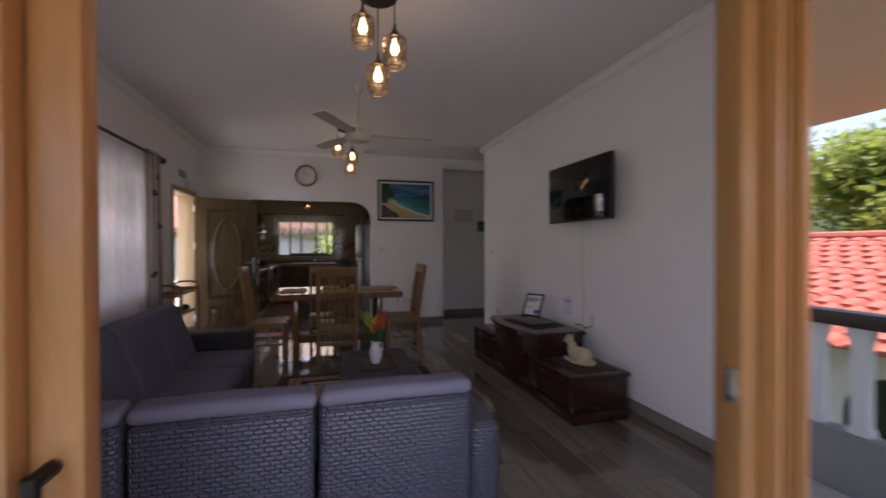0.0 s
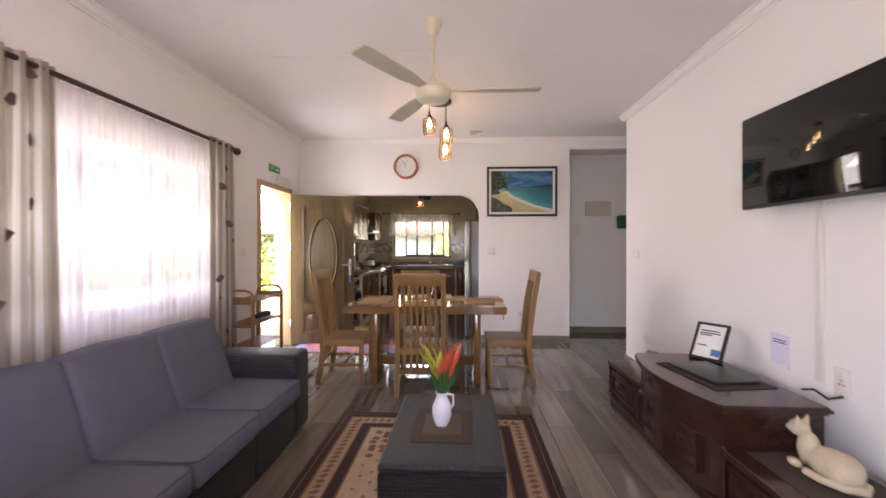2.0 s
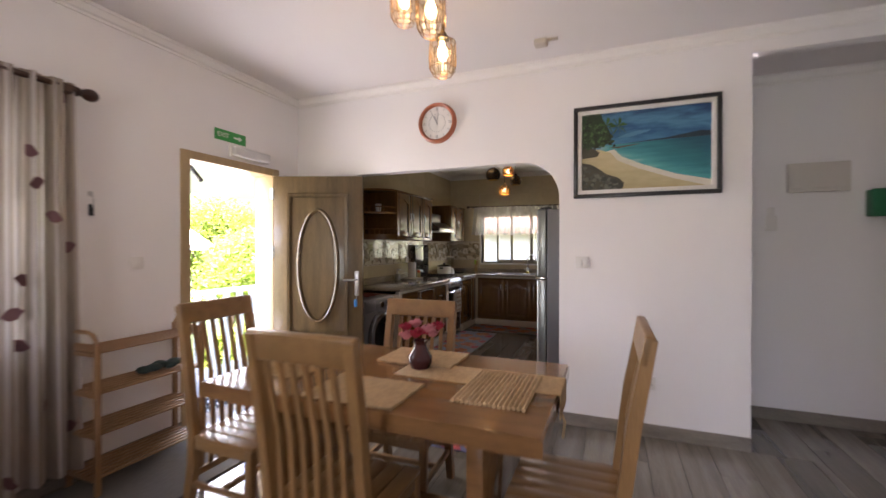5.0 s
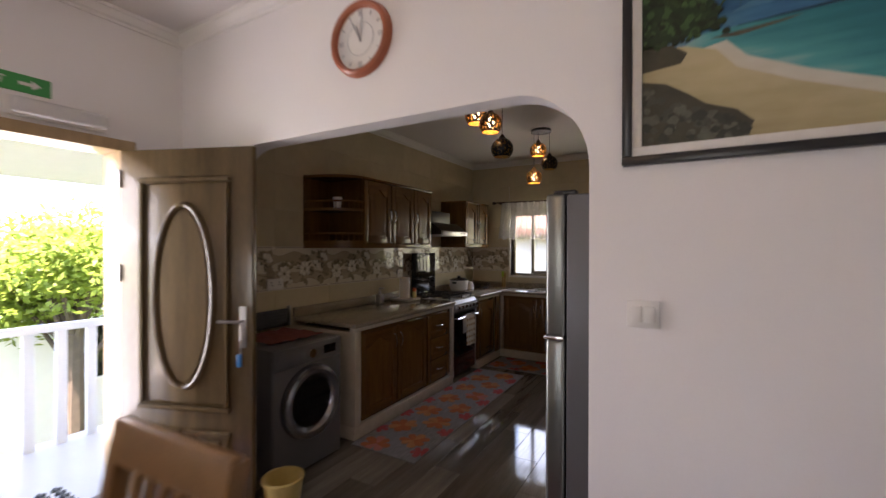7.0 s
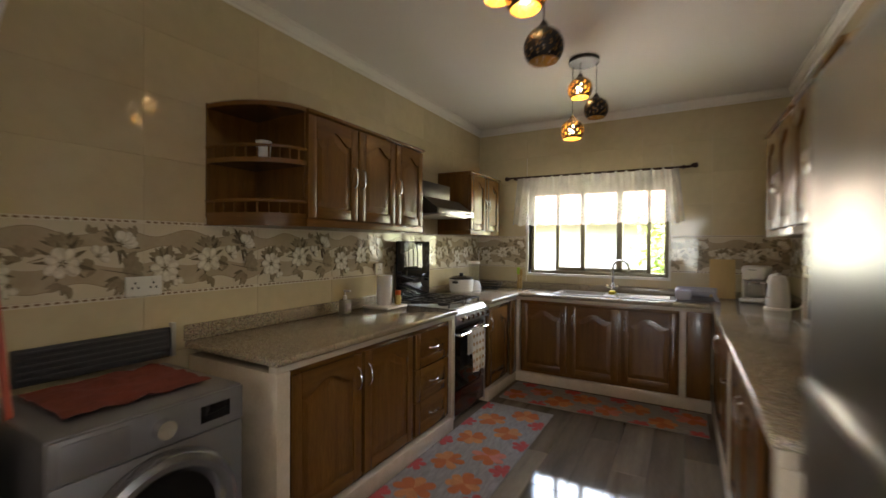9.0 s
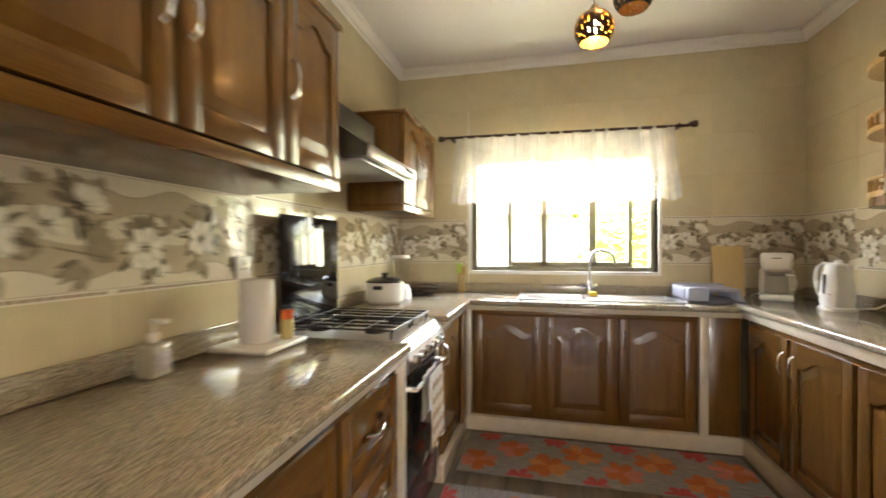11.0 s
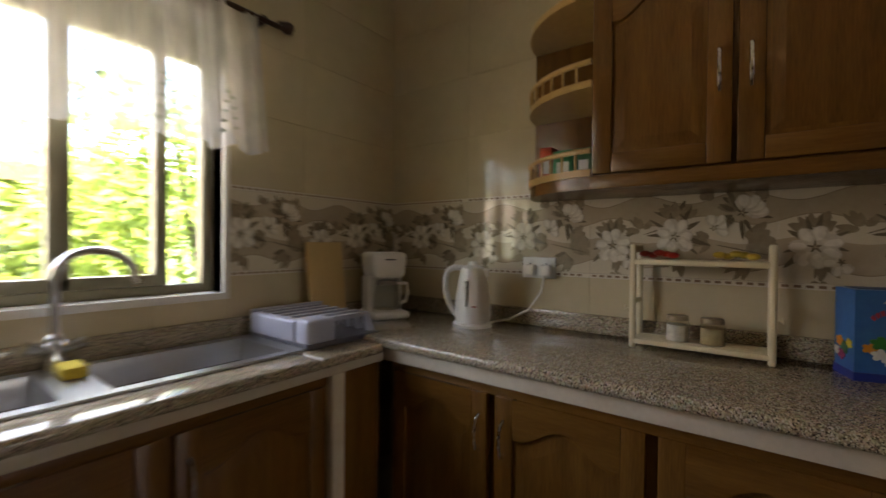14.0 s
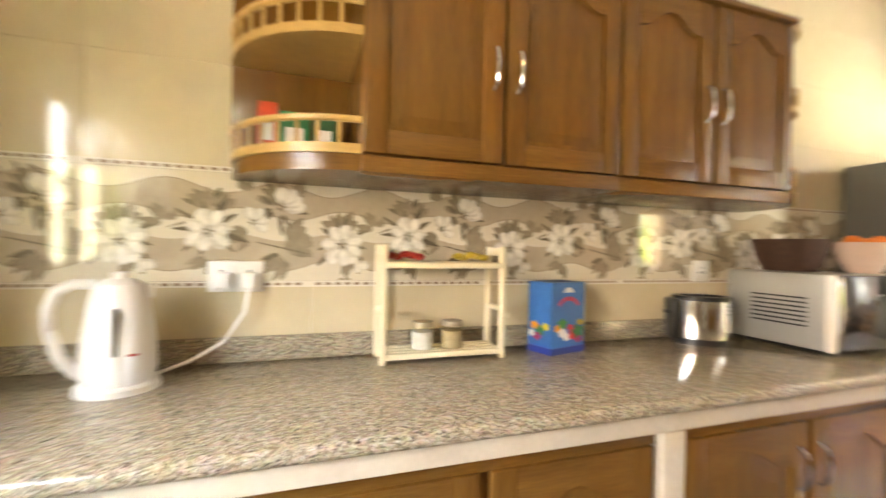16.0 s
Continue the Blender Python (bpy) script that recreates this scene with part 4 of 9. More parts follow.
def blob(bm, c, r, squash=(1, 1, 1), rot=0):
    g = bmesh.ops.create_icosphere(bm, subdivisions=3, radius=r)
    bmesh.ops.transform(bm, matrix=Matrix.Translation(c) @ Matrix.Rotation(rot, 4, "Z") @ Matrix.Diagonal((*squash, 1)), verts=g["verts"])


blob(bm, (0.0, -0.02, 0.085), 0.1, (0.85, 1.25, 0.9))
blob(bm, (0.0, -0.07, 0.085), 0.095, (0.95, 0.95, 0.95))
blob(bm, (-0.01, 0.1, 0.13), 0.065, (0.8, 0.85, 1.4))
blob(bm, (-0.02, 0.145, 0.225), 0.052, (0.9, 1.05, 0.92))
blob(bm, (-0.025, 0.19, 0.212), 0.024, (0.9, 1.0, 0.8))
for s in (-1, 1):
    rod(bm, (-0.02 + s * 0.027, 0.135, 0.255), (-0.02 + s * 0.036, 0.125, 0.305), 0.02, 8, 0.003)
    blob(bm, (-0.005 + s * 0.04, 0.15, 0.025), 0.028, (0.8, 1.5, 0.9))
tube(bm, [(0.06, -0.14, 0.03), (0.0, -0.18, 0.03), (-0.07, -0.13, 0.03), (-0.1, -0.03, 0.03), (-0.09, 0.05, 0.03)], 0.022)
for v in bm.verts:
    v.co.z = max(v.co.z, 0.0)
cat = solo("cat_figurine", bm, CATM, "pale stone figurine of a lying cat on the sideboard", "figurine", smooth=80)
cat.matrix_basis = pose(3.88, 3.87, 0.376, 0, 0, 12) @ Matrix.Scale(0.76, 4)
dm = solo("sideboard_mat", rbox(3.7, 4.06, 3.63, 4.1, 0.371, 0.375, 0.001), MATB, "dark brown mat under the cat figurine", "placemat")
bm = bmesh.new()
for c, r, s in (((0, 0, 0.05), 0.05, (1, 1, 1)), ((0, 0.0, 0.1), 0.035, (1, 1, 1)), ((0, 0.09, 0.045), 0.045, (1, 1, 1)), ((0, 0.09, 0.09), 0.032, (1, 1, 1)), ((0, -0.07, 0.035), 0.036, (1, 1.2, 0.9))):
    blob(bm, c, r, s)
for v in bm.verts:
    v.co.z = max(v.co.z, 0.0)
fg = solo("small_figurine", bm, mat("mottled_figurine", (0.3, 0.25, 0.17), 0.5, var=0.5, scale=30), "small mottled owl figurine group on the sideboard", "figurine", smooth=80)
fg.matrix_basis = pose(3.9, 5.5, 0.371)

# papers and plates on the wall by the sideboard
nt = thing("wall_notice", "white printed notice taped to the wall", "notice", TVX, 4.66, 0.62)
NOTE = mat("lilac_white_paper", (0.66, 0.63, 0.76), 0.8, var=0.03)
part("sheet", rbox(-0.003, 0, -0.075, 0.075, 0, 0.2, 0), NOTE, nt)
bm = bmesh.new()
for z, w in ((0.165, 0.1), (0.15, 0.11)):
    box(bm, -0.0045, -0.003, -w / 2, w / 2, z - 0.003, z + 0.003)
part("print", bm, INK, nt, "two lines of dark print")
part("folded_sheet", rbox(-0.012, -0.004, -0.06, 0.09, -0.12, 0.02, 0.002), PAPER, nt)


def plate(name, label, cat_, x, y, z, w, h, axis, s, rockers=1, sockets=0):
    """A switch or socket plate on a wall; s is the side it faces along the axis."""
    t = thing(name, label, cat_, x, y, z, {"x": -90 if s < 0 else 90, "y": 0 if s < 0 else 180}[axis])
    part("plate", rbox(-w / 2, w / 2, -0.01, 0, -h / 2, h / 2, 0.003), WHITEPL, t)
    for k in range(rockers):
        c = (k - (rockers - 1) / 2) * w / max(1, rockers) * 0.8
        part("rocker", rbox(c - w / rockers * 0.33, c + w / rockers * 0.33, -0.015, -0.01, -h * 0.3, h * 0.3, 0.002), WHITEPL, t)
    for k in range(sockets):
        c = (k - (sockets - 1) / 2) * w / max(1, sockets)
        bm = bmesh.new()
        for dx, dz in ((0, 0.016), (-0.012, -0.006), (0.012, -0.006)):
            box(bm, c + dx - 0.0035, c + dx + 0.0035, -0.0115, -0.009, dz - 0.005, dz + 0.005)
        part("socket_hole", bm, BLACK, t)
        part("socket_switch", rbox(c - 0.008, c + 0.008, -0.014, -0.01, h * 0.22, h * 0.4, 0.001), WHITEPL, t)
    return t


plate("light_switch", "white double light switch on the white wall", "switch", 2.765, NW0, 1.28, 0.1, 0.09, "y", -1, 2)
plate("socket", "white double wall socket above the baseboard", "socket", 3.2, NW0, 0.395, 0.15, 0.09, "y", -1, 0, 2)
plate("light_switch", "white triple light switch on the television wall", "switch", TVX, 6.75, 1.258, 0.15, 0.085, "x", -1, 3)
plate("socket", "white wall socket low on the television wall", "socket", TVX, 6.5, 0.395, 0.1, 0.09, "x", -1, 0, 1)
plate("light_switch", "white light switch beside the entrance door", "switch", 0, 6.46, 1.29, 0.085, 0.085, "x", 1, 1)
sx = plate("socket", "white surface socket box with cables behind the sideboard", "socket", TVX, 4.24, 0.66, 0.09, 0.15, "x", -1, 0, 1)
bm = bmesh.new()
tube(bm, [(TVX - 0.02, 4.22, 0.6), (TVX - 0.05, 4.27, 0.57), (TVX - 0.07, 4.33, 0.6), (TVX - 0.09, 4.38, 0.583)], 0.006)
solo("cable", bm, CORD, "dark cable lying behind the sideboard", "cable")
kh = thing("key_hook", "bunch of keys hanging on the wall", "keys", 0, 6.19, 1.64)
part("hook", rbox(0, 0.012, -0.012, 0.012, 0.07, 0.1, 0.003), STEEL, kh)
bm = bmesh.new()
tube(bm, [(0.012, 0, 0.08), (0.02, 0.01, 0.05), (0.02, 0, 0.0)], 0.003)
part("ring", bm, STEEL, kh)
part("key", rbox(0.008, 0.014, -0.014, 0.014, -0.05, 0.02, 0.002), BLACK, kh)

# ---- hall: distribution box, intercom, green first-aid box
db = thing("distribution_box", "cream electrical distribution box on the hall wall", "fuse box", 4.47, 8.75, 1.83)
DBOX = mat("pale_grey_cream_plastic", (0.6, 0.56, 0.5), 0.4, var=0.03)
part("body", rbox(-0.195, 0.195, -0.04, 0, 0, 0.23, 0.008), DBOX, db)
part("lid", rbox(-0.17, 0.17, -0.05, -0.04, 0.03, 0.2, 0.004), DBOX, db)
ic = thing("remote_holder", "white remote control in a wall holder", "remote", 4.17, 8.75, 1.53)
part("holder", rbox(-0.04, 0.04, -0.03, 0, 0, 0.12, 0.006), WHITEPL, ic)
part("remote", rbox(-0.025, 0.025, -0.026, -0.006, 0.05, 0.19, 0.006), WHITEPL, ic)
ga = thing("first_aid_box", "green plastic first aid box on the hall wall", "box", 4.9, 8.75, 1.63)
part("body", rbox(-0.14, 0.14, -0.1, 0, 0, 0.2, 0.012), mat("green_plastic", (0.01, 0.14, 0.06), 0.35), ga)
part("lid", rbox(-0.145, 0.145, -0.115, -0.095, -0.003, 0.203, 0.012), mat("green_plastic", (0.01, 0.14, 0.06), 0.35), ga)

# ---- wall clock and painting
ck = thing("wall_clock", "round white wall clock with an orange-brown rim", "clock", 1.545, NW0, 2.492)
bm = bmesh.new()
ring(bm, 0, 0, 0.16, 0.16, 0.02, -0.002, -0.035)
part("rim", bm, mat("copper_rim", (0.4, 0.12, 0.06), 0.3, var=0.1), ck)
bm = slab(bmesh.new(), [(0.158 * math.cos(2 * math.pi * i / 40), 0.158 * math.sin(2 * math.pi * i / 40)) for i in range(40)], -0.014, -0.001, "y")
part("dial", bm, mat("white_dial", (0.72, 0.71, 0.68), 0.35, var=0.02), ck)
for k in range(12):
    bm = bmesh.new()
    a = k * math.pi / 6
    m_ = Matrix.Rotation(-a, 4, "Y")
    for q in ((-0.006, 0.006) if k % 3 == 0 else (0,)):
        box(bm, q - 0.003, q + 0.003, -0.0165, -0.0142, 0.108 if k % 3 == 0 else 0.115, 0.135)
    bm.transform(m_)
    part("hour_mark", bm, mat("grey_mark", (0.42, 0.42, 0.42), 0.4), ck)
for nm, a, ln, w in (("hour_hand", -22, 0.065, 0.006), ("minute_hand", -30, 0.1, 0.004), ("second_hand", 8, 0.1, 0.0015)):
    bm = bmesh.new()
    box(bm, -w, w, -0.021, -0.018, -0.015, ln)
    bm.transform(Matrix.Rotation(radians(a), 4, "Y"))
    part(nm, bm, mat("grey_mark", (0.42, 0.42, 0.42), 0.4), ck)
bm = bmesh.new()
ring(bm, 0, 0, 0.078, 0.078, 0.0015, -0.0145, -0.0155)
part("inner_ring", bm, mat("grey_mark", (0.42, 0.42, 0.42), 0.4), ck)

pt = thing("painting", "framed painting of a tropical beach with palms and blue sea", "painting", 2.7, NW0, 1.775)
PW, PH = 0.983, 0.7
for a, b, c, e in ((0, PW, 0, 0.03), (0, PW, PH - 0.03, PH), (0, 0.03, 0.03, PH - 0.03), (PW - 0.03, PW, 0.03, PH - 0.03)):
    part("frame_strip", rbox(a, b, -0.032, 0, c, e, 0.004), BLACK, pt)
for a, b, c, e in ((0.03, PW - 0.03, 0.03, 0.06), (0.03, PW - 0.03, PH - 0.06, PH - 0.03), (0.03, 0.06, 0.06, PH - 0.06), (PW - 0.06, PW - 0.03, 0.06, PH - 0.06)):
    part("liner_strip", rbox(a, b, -0.022, 0, c, e, 0.002), mat("white_frame_liner", (0.72, 0.7, 0.66), 0.6), pt)
IX0, IX1, IZ0, IZ1 = 0.06, PW - 0.06, 0.06, PH - 0.06


def paint(name, color, second, scale=6, stretch=(1, 1, 1)):
    return mat(name, color, 0.5, var=0.15, scale=scale, fine=60, bump=0.1, second=second, amount=0.8, stretch=stretch)


def layer(name, outline, depth, m):
    pts = [(IX0 + (IX1 - IX0) * u, IZ0 + (IZ1 - IZ0) * v) for u, v in outline]
    part(name, slab(bmesh.new(), pts, -0.004 - depth * 0.0012, -0.002, "y"), m, pt, smooth=None)


def brushed(name, ax, az, off, stops, streak, strength=0.35):
    """Oil paint that shades along a direction of the canvas, with brush streaks."""
    m = mat(name, (0.3, 0.3, 0.3), 0.5, var=0.1, bump=0.1)
    n, l, b = nodes_of(m)
    tc, sx, mp, nz = n.new("ShaderNodeTexCoord"), n.new("ShaderNodeSeparateXYZ"), n.new("ShaderNodeMapping"), n.new("ShaderNodeTexNoise")
    l.new(tc.outputs["Object"], sx.inputs[0])
    mp.inputs["Scale"].default_value = streak
    l.new(tc.outputs["Object"], mp.inputs[0])
    l.new(mp.outputs[0], nz.inputs["Vector"])
    nz.inputs["Scale"].default_value, nz.inputs["Detail"].default_value = 5, 6
    w = n.new("ShaderNodeVectorMath")
    w.operation = "DOT_PRODUCT"
    w.inputs[1].default_value = (ax, 0, az)
    l.new(tc.outputs["Object"], w.inputs[0])
    k = n.new("ShaderNodeMath")
    k.operation, k.inputs[1].default_value, k.inputs[2].default_value = "MULTIPLY_ADD", strength, off - strength / 2
    l.new(nz.outputs["Fac"], k.inputs[0])
    add = n.new("ShaderNodeMath")
    l.new(w.outputs["Value"], add.inputs[0])
    l.new(k.outputs[0], add.inputs[1])
    ramp = n.new("ShaderNodeValToRGB")
    ramp.color_ramp.elements[0].position, ramp.color_ramp.elements[0].color = stops[0][0], (*stops[0][1], 1)
    ramp.color_ramp.elements[1].position, ramp.color_ramp.elements[1].color = stops[-1][0], (*stops[-1][1], 1)
    for p, c in stops[1:-1]:
        ramp.color_ramp.elements.new(p).color = (*c, 1)
    l.new(add.outputs[0], ramp.inputs[0])
    l.new(ramp.outputs[0], b.inputs["Base Color"])
    return m


layer("painted_sky", [(0, 0), (1, 0), (1, 1), (0, 1)], 0, brushed("painted_sky", 0.25, 2.2, -0.75, ((0.0, (0.2, 0.33, 0.42)), (0.22, (0.05, 0.2, 0.34)), (0.45, (0.012, 0.09, 0.2)), (0.62, (0.06, 0.2, 0.33)), (0.85, (0.006, 0.045, 0.12))), (1.2, 1, 5), 0.6))
layer("painted_cloud", [(0.28, 0.66), (0.4, 0.67), (0.52, 0.71), (0.56, 0.74), (0.46, 0.74), (0.36, 0.71)], 1, brushed("painted_cloud", 0, 4, -2.0, ((0.0, (0.06, 0.2, 0.32)), (0.5, (0.35, 0.43, 0.5)), (1.0, (0.12, 0.27, 0.4))), (2, 1, 6), 0.7))
layer("painted_sea", [(0.1, 0.0), (1, 0), (1, 0.605), (0.2, 0.58), (0.1, 0.5)], 2, brushed("painted_sea", 0.75, 1.45, -0.62, ((0.0, (0.3, 0.48, 0.46)), (0.12, (0.06, 0.32, 0.33)), (0.3, (0.012, 0.17, 0.2)), (0.55, (0.006, 0.08, 0.12)), (0.9, (0.003, 0.035, 0.075))), (0.8, 1, 7), 0.3))
layer("painted_hill", [(0.3, 0.585), (0.5, 0.6), (0.66, 0.615), (0.76, 0.64), (0.86, 0.66), (0.93, 0.675), (1, 0.66), (1, 0.605), (0.66, 0.6)], 3, paint("painted_far_hill", (0.006, 0.014, 0.024), (0.012, 0.03, 0.045)))
layer("painted_shoal", [(0.22, 0.545), (0.3, 0.555), (0.48, 0.575), (0.44, 0.56), (0.3, 0.53)], 3, paint("painted_shoal", (0.05, 0.05, 0.035), (0.1, 0.09, 0.06), 20))
layer("painted_foam", [(0.2, 0.5), (0.27, 0.52), (0.33, 0.42), (0.5, 0.3), (0.75, 0.16), (1.0, 0.07), (1.0, 0), (0.6, 0), (0.3, 0.25)], 3, brushed("painted_foam", 0.75, 1.45, -0.5, ((0.0, (0.55, 0.52, 0.42)), (0.5, (0.62, 0.6, 0.52)), (1.0, (0.3, 0.5, 0.48))), (2, 1, 5), 0.8))
layer("painted_sand", [(0, 0.0), (0.97, 0.0), (0.72, 0.11), (0.47, 0.25), (0.3, 0.37), (0.24, 0.48), (0.14, 0.53), (0, 0.55)], 4, brushed("painted_sand", 0.3, 1.2, -0.1, ((0.0, (0.33, 0.27, 0.13)), (0.35, (0.5, 0.43, 0.25)), (0.7, (0.45, 0.38, 0.2)), (1.0, (0.56, 0.5, 0.33))), (1.5, 1, 5), 0.4))
layer("painted_rock_mass", [(0, 0), (0.33, 0.0), (0.35, 0.08), (0.3, 0.15), (0.21, 0.2), (0.15, 0.27), (0.08, 0.34), (0, 0.37)], 4.5, paint("painted_rock_base", (0.03, 0.028, 0.018), (0.06, 0.056, 0.035), 20))
layer("painted_rock_mass", [(0, 0.42), (0.13, 0.44), (0.15, 0.49), (0.1, 0.55), (0, 0.58)], 4.5, paint("painted_rock_base", (0.03, 0.028, 0.018), (0.06, 0.056, 0.035), 20))
layer("painted_tree_mass", [(0, 0.55), (0.12, 0.57), (0.22, 0.6), (0.25, 0.68), (0.22, 0.8), (0.18, 0.9), (0.16, 1), (0, 1)], 4.5, paint("painted_tree_base", (0.006, 0.016, 0.006), (0.015, 0.04, 0.012), 20))
rp = random.Random(3)
dab = lambda u, v, r, k: [(min(1, max(0, u + r * (0.75 + 0.4 * noise.noise((k, q, 0.5))) * math.cos(q))), min(1, max(0, v + 1.4 * r * (0.75 + 0.4 * noise.noise((k, q, 4.5))) * math.sin(q)))) for q in [2 * math.pi * i / 11 for i in range(11)]]
for k in range(90):
    u = rp.uniform(0, 0.33)
    v = rp.uniform(0, max(0.05, 0.34 - u * 0.85))
    c = rp.choice((0.022, 0.04, 0.065))
    layer("painted_rock", dab(u, v, rp.uniform(0.01, 0.028), k), 5 + k * 0.02, paint("painted_rock_%d" % (c * 1000), (c * 0.9, c, c * 0.7), (c * 1.7, c * 1.8, c * 1.3), 30))
for k in range(110):
    u = rp.uniform(0, 0.3) * rp.uniform(0.4, 1)
    v = rp.uniform(0.55, 1.0 - 1.2 * u)
    c = rp.choice((0.012, 0.03, 0.06))
    layer("painted_bush", dab(u, v, rp.uniform(0.009, 0.022), k + 60), 5 + k * 0.01, paint("painted_foliage_%d" % (c * 1000), (c * 0.35, c, c * 0.3), (c * 0.9, c * 2, c * 0.6), 26))
for u, v in ((0.2, 0.84), (0.3, 0.82)):
    for k in range(7):
        a = k * 0.9 + u
        layer("painted_frond", [(u, v), (u + 0.045 * math.cos(a) - 0.012 * math.sin(a), v + 0.1 * math.sin(a) + 0.015), (u + 0.075 * math.cos(a), v + 0.13 * math.sin(a) - 0.03), (u + 0.04 * math.cos(a) + 0.01, v + 0.07 * math.sin(a) - 0.02)], 6, paint("painted_foliage", (0.008, 0.035, 0.012), (0.04, 0.11, 0.03), 16))

# ---- exit sign, emergency lamp, smoke detector
ex = thing("exit_sign", "green and white exit sign on the wall", "sign", 0, 7.215, 2.32, 90)
part("board", rbox(-0.155, 0.155, -0.006, 0, -0.045, 0.045, 0.002), mat("green_sign", (0.03, 0.3, 0.07), 0.4, var=0.04), ex)


def words(name, text, size, x, y, z, rx, rz, material, parent):
    """Lettering as a thin mesh."""
    cu = bpy.data.curves.new(name, "FONT")
    cu.body, cu.size, cu.extrude, cu.align_x, cu.align_y = text, size, 0.0006, "CENTER", "CENTER"
    tmp = new(name + "_curve", cu)
    dg = bpy.context.evaluated_depsgraph_get()
    me = bpy.data.meshes.new_from_object(tmp.evaluated_get(dg))
    bpy.data.objects.remove(tmp)
    me.materials.clear()
    me.materials.append(material)
    ob = new(name, me)
    ob.parent = parent
    ob.matrix_basis = pose(x, y, z, rx, 0, rz)
    return ob


words("lettering", "EXIT", 0.055, -0.075, -0.0072, 0, 90, 0, WHITEPL, ex)
bm = bmesh.new()
slab(bm, [(0.03, -0.008), (0.08, -0.008), (0.08, -0.022), (0.115, 0), (0.08, 0.022), (0.08, 0.008), (0.03, 0.008)], -0.0078, -0.006, "y")
part("arrow", bm, WHITEPL, ex)
em = thing("emergency_light", "white emergency light fitting above the entrance door", "light", 0, 7.4, 2.2, 90)
part("base", rbox(-0.21, 0.21, -0.03, 0, -0.05, 0.05, 0.01), WHITEPL, em)
part("diffuser", rbox(-0.2, 0.2, -0.075, -0.03, -0.042, 0.042, 0.02, 3), mat("ribbed_diffuser", (0.66, 0.66, 0.66), 0.3, var=0.1, scale=40, stretch=(8, 1, 1)), em)
DETECTOR = mat("aged_white_plastic", (0.55, 0.5, 0.42), 0.45, var=0.06)
sm = thing("smoke_detector", "small white smoke detector on the ceiling", "smoke detector", 2.5, 7.66, CEIL)
part("body", rbox(-0.045, 0.045, -0.04, 0.04, -0.04, 0, 0.01, 3), DETECTOR, sm)
part("base", rbox(0.03, 0.12, -0.015, 0.015, -0.014, 0, 0.004), DETECTOR, sm)

# ---- ceiling fan
fan = thing("ceiling_fan", "cream three-bladed ceiling fan", "fan", 2.16, 4.92, CEIL)
turnz = lambda prof: turned(bmesh.new(), prof, n=28)
part("canopy", turnz([(0.0, 0), (0.065, 0), (0.06, -0.03), (0.03, -0.09), (0.018, -0.1), (0, -0.1)]), FANCREAM, fan)
part("down_rod", turnz([(0.0, -0.09), (0.012, -0.09), (0.012, -0.42), (0, -0.42)]), FANCREAM, fan)
part("motor", turnz([(0, -0.38), (0.02, -0.385), (0.03, -0.42), (0.05, -0.43), (0.11, -0.455), (0.125, -0.48), (0.12, -0.515), (0.1, -0.54), (0.06, -0.552), (0, -0.555)]), FANCREAM, fan)
for a in (-119.6, 0.4, 120.4):
    bm = bmesh.new()
    ln = [(0.1, 0.028), (0.2, 0.04), (0.3, 0.054), (0.55, 0.062), (0.705, 0.06), (0.725, 0.05)]
    out = [(r, w) for r, w in ln] + [(r, -w) for r, w in reversed(ln)]
    slab(bm, out, -0.004, 0.004)
    bm.transform(pose(0, 0, -0.475, 0, 0, a) @ pose(0, 0, 0, 9, 0, 0))
    bl = part("blade", bm, BLADE, fan)
    bm = rbox(0.08, 0.24, -0.022, 0.022, 0.004, 0.012, 0.003)
    bm.transform(pose(0, 0, -0.475, 0, 0, a) @ pose(0, 0, 0, 9, 0, 0))
    part("blade_arm", bm, FANCREAM, bl)


# ---- pendant clusters with gold wire cages
GOLD = mat("brass_wire", (0.2, 0.12, 0.05), 0.3, metal=0.9, var=0.1)
SMOKE = glass("amber_cut_glass", (0.97, 0.93, 0.85), 1.55)
CANOPY = mat("dark_lamp_canopy", (0.03, 0.025, 0.022), 0.4, metal=0.3)


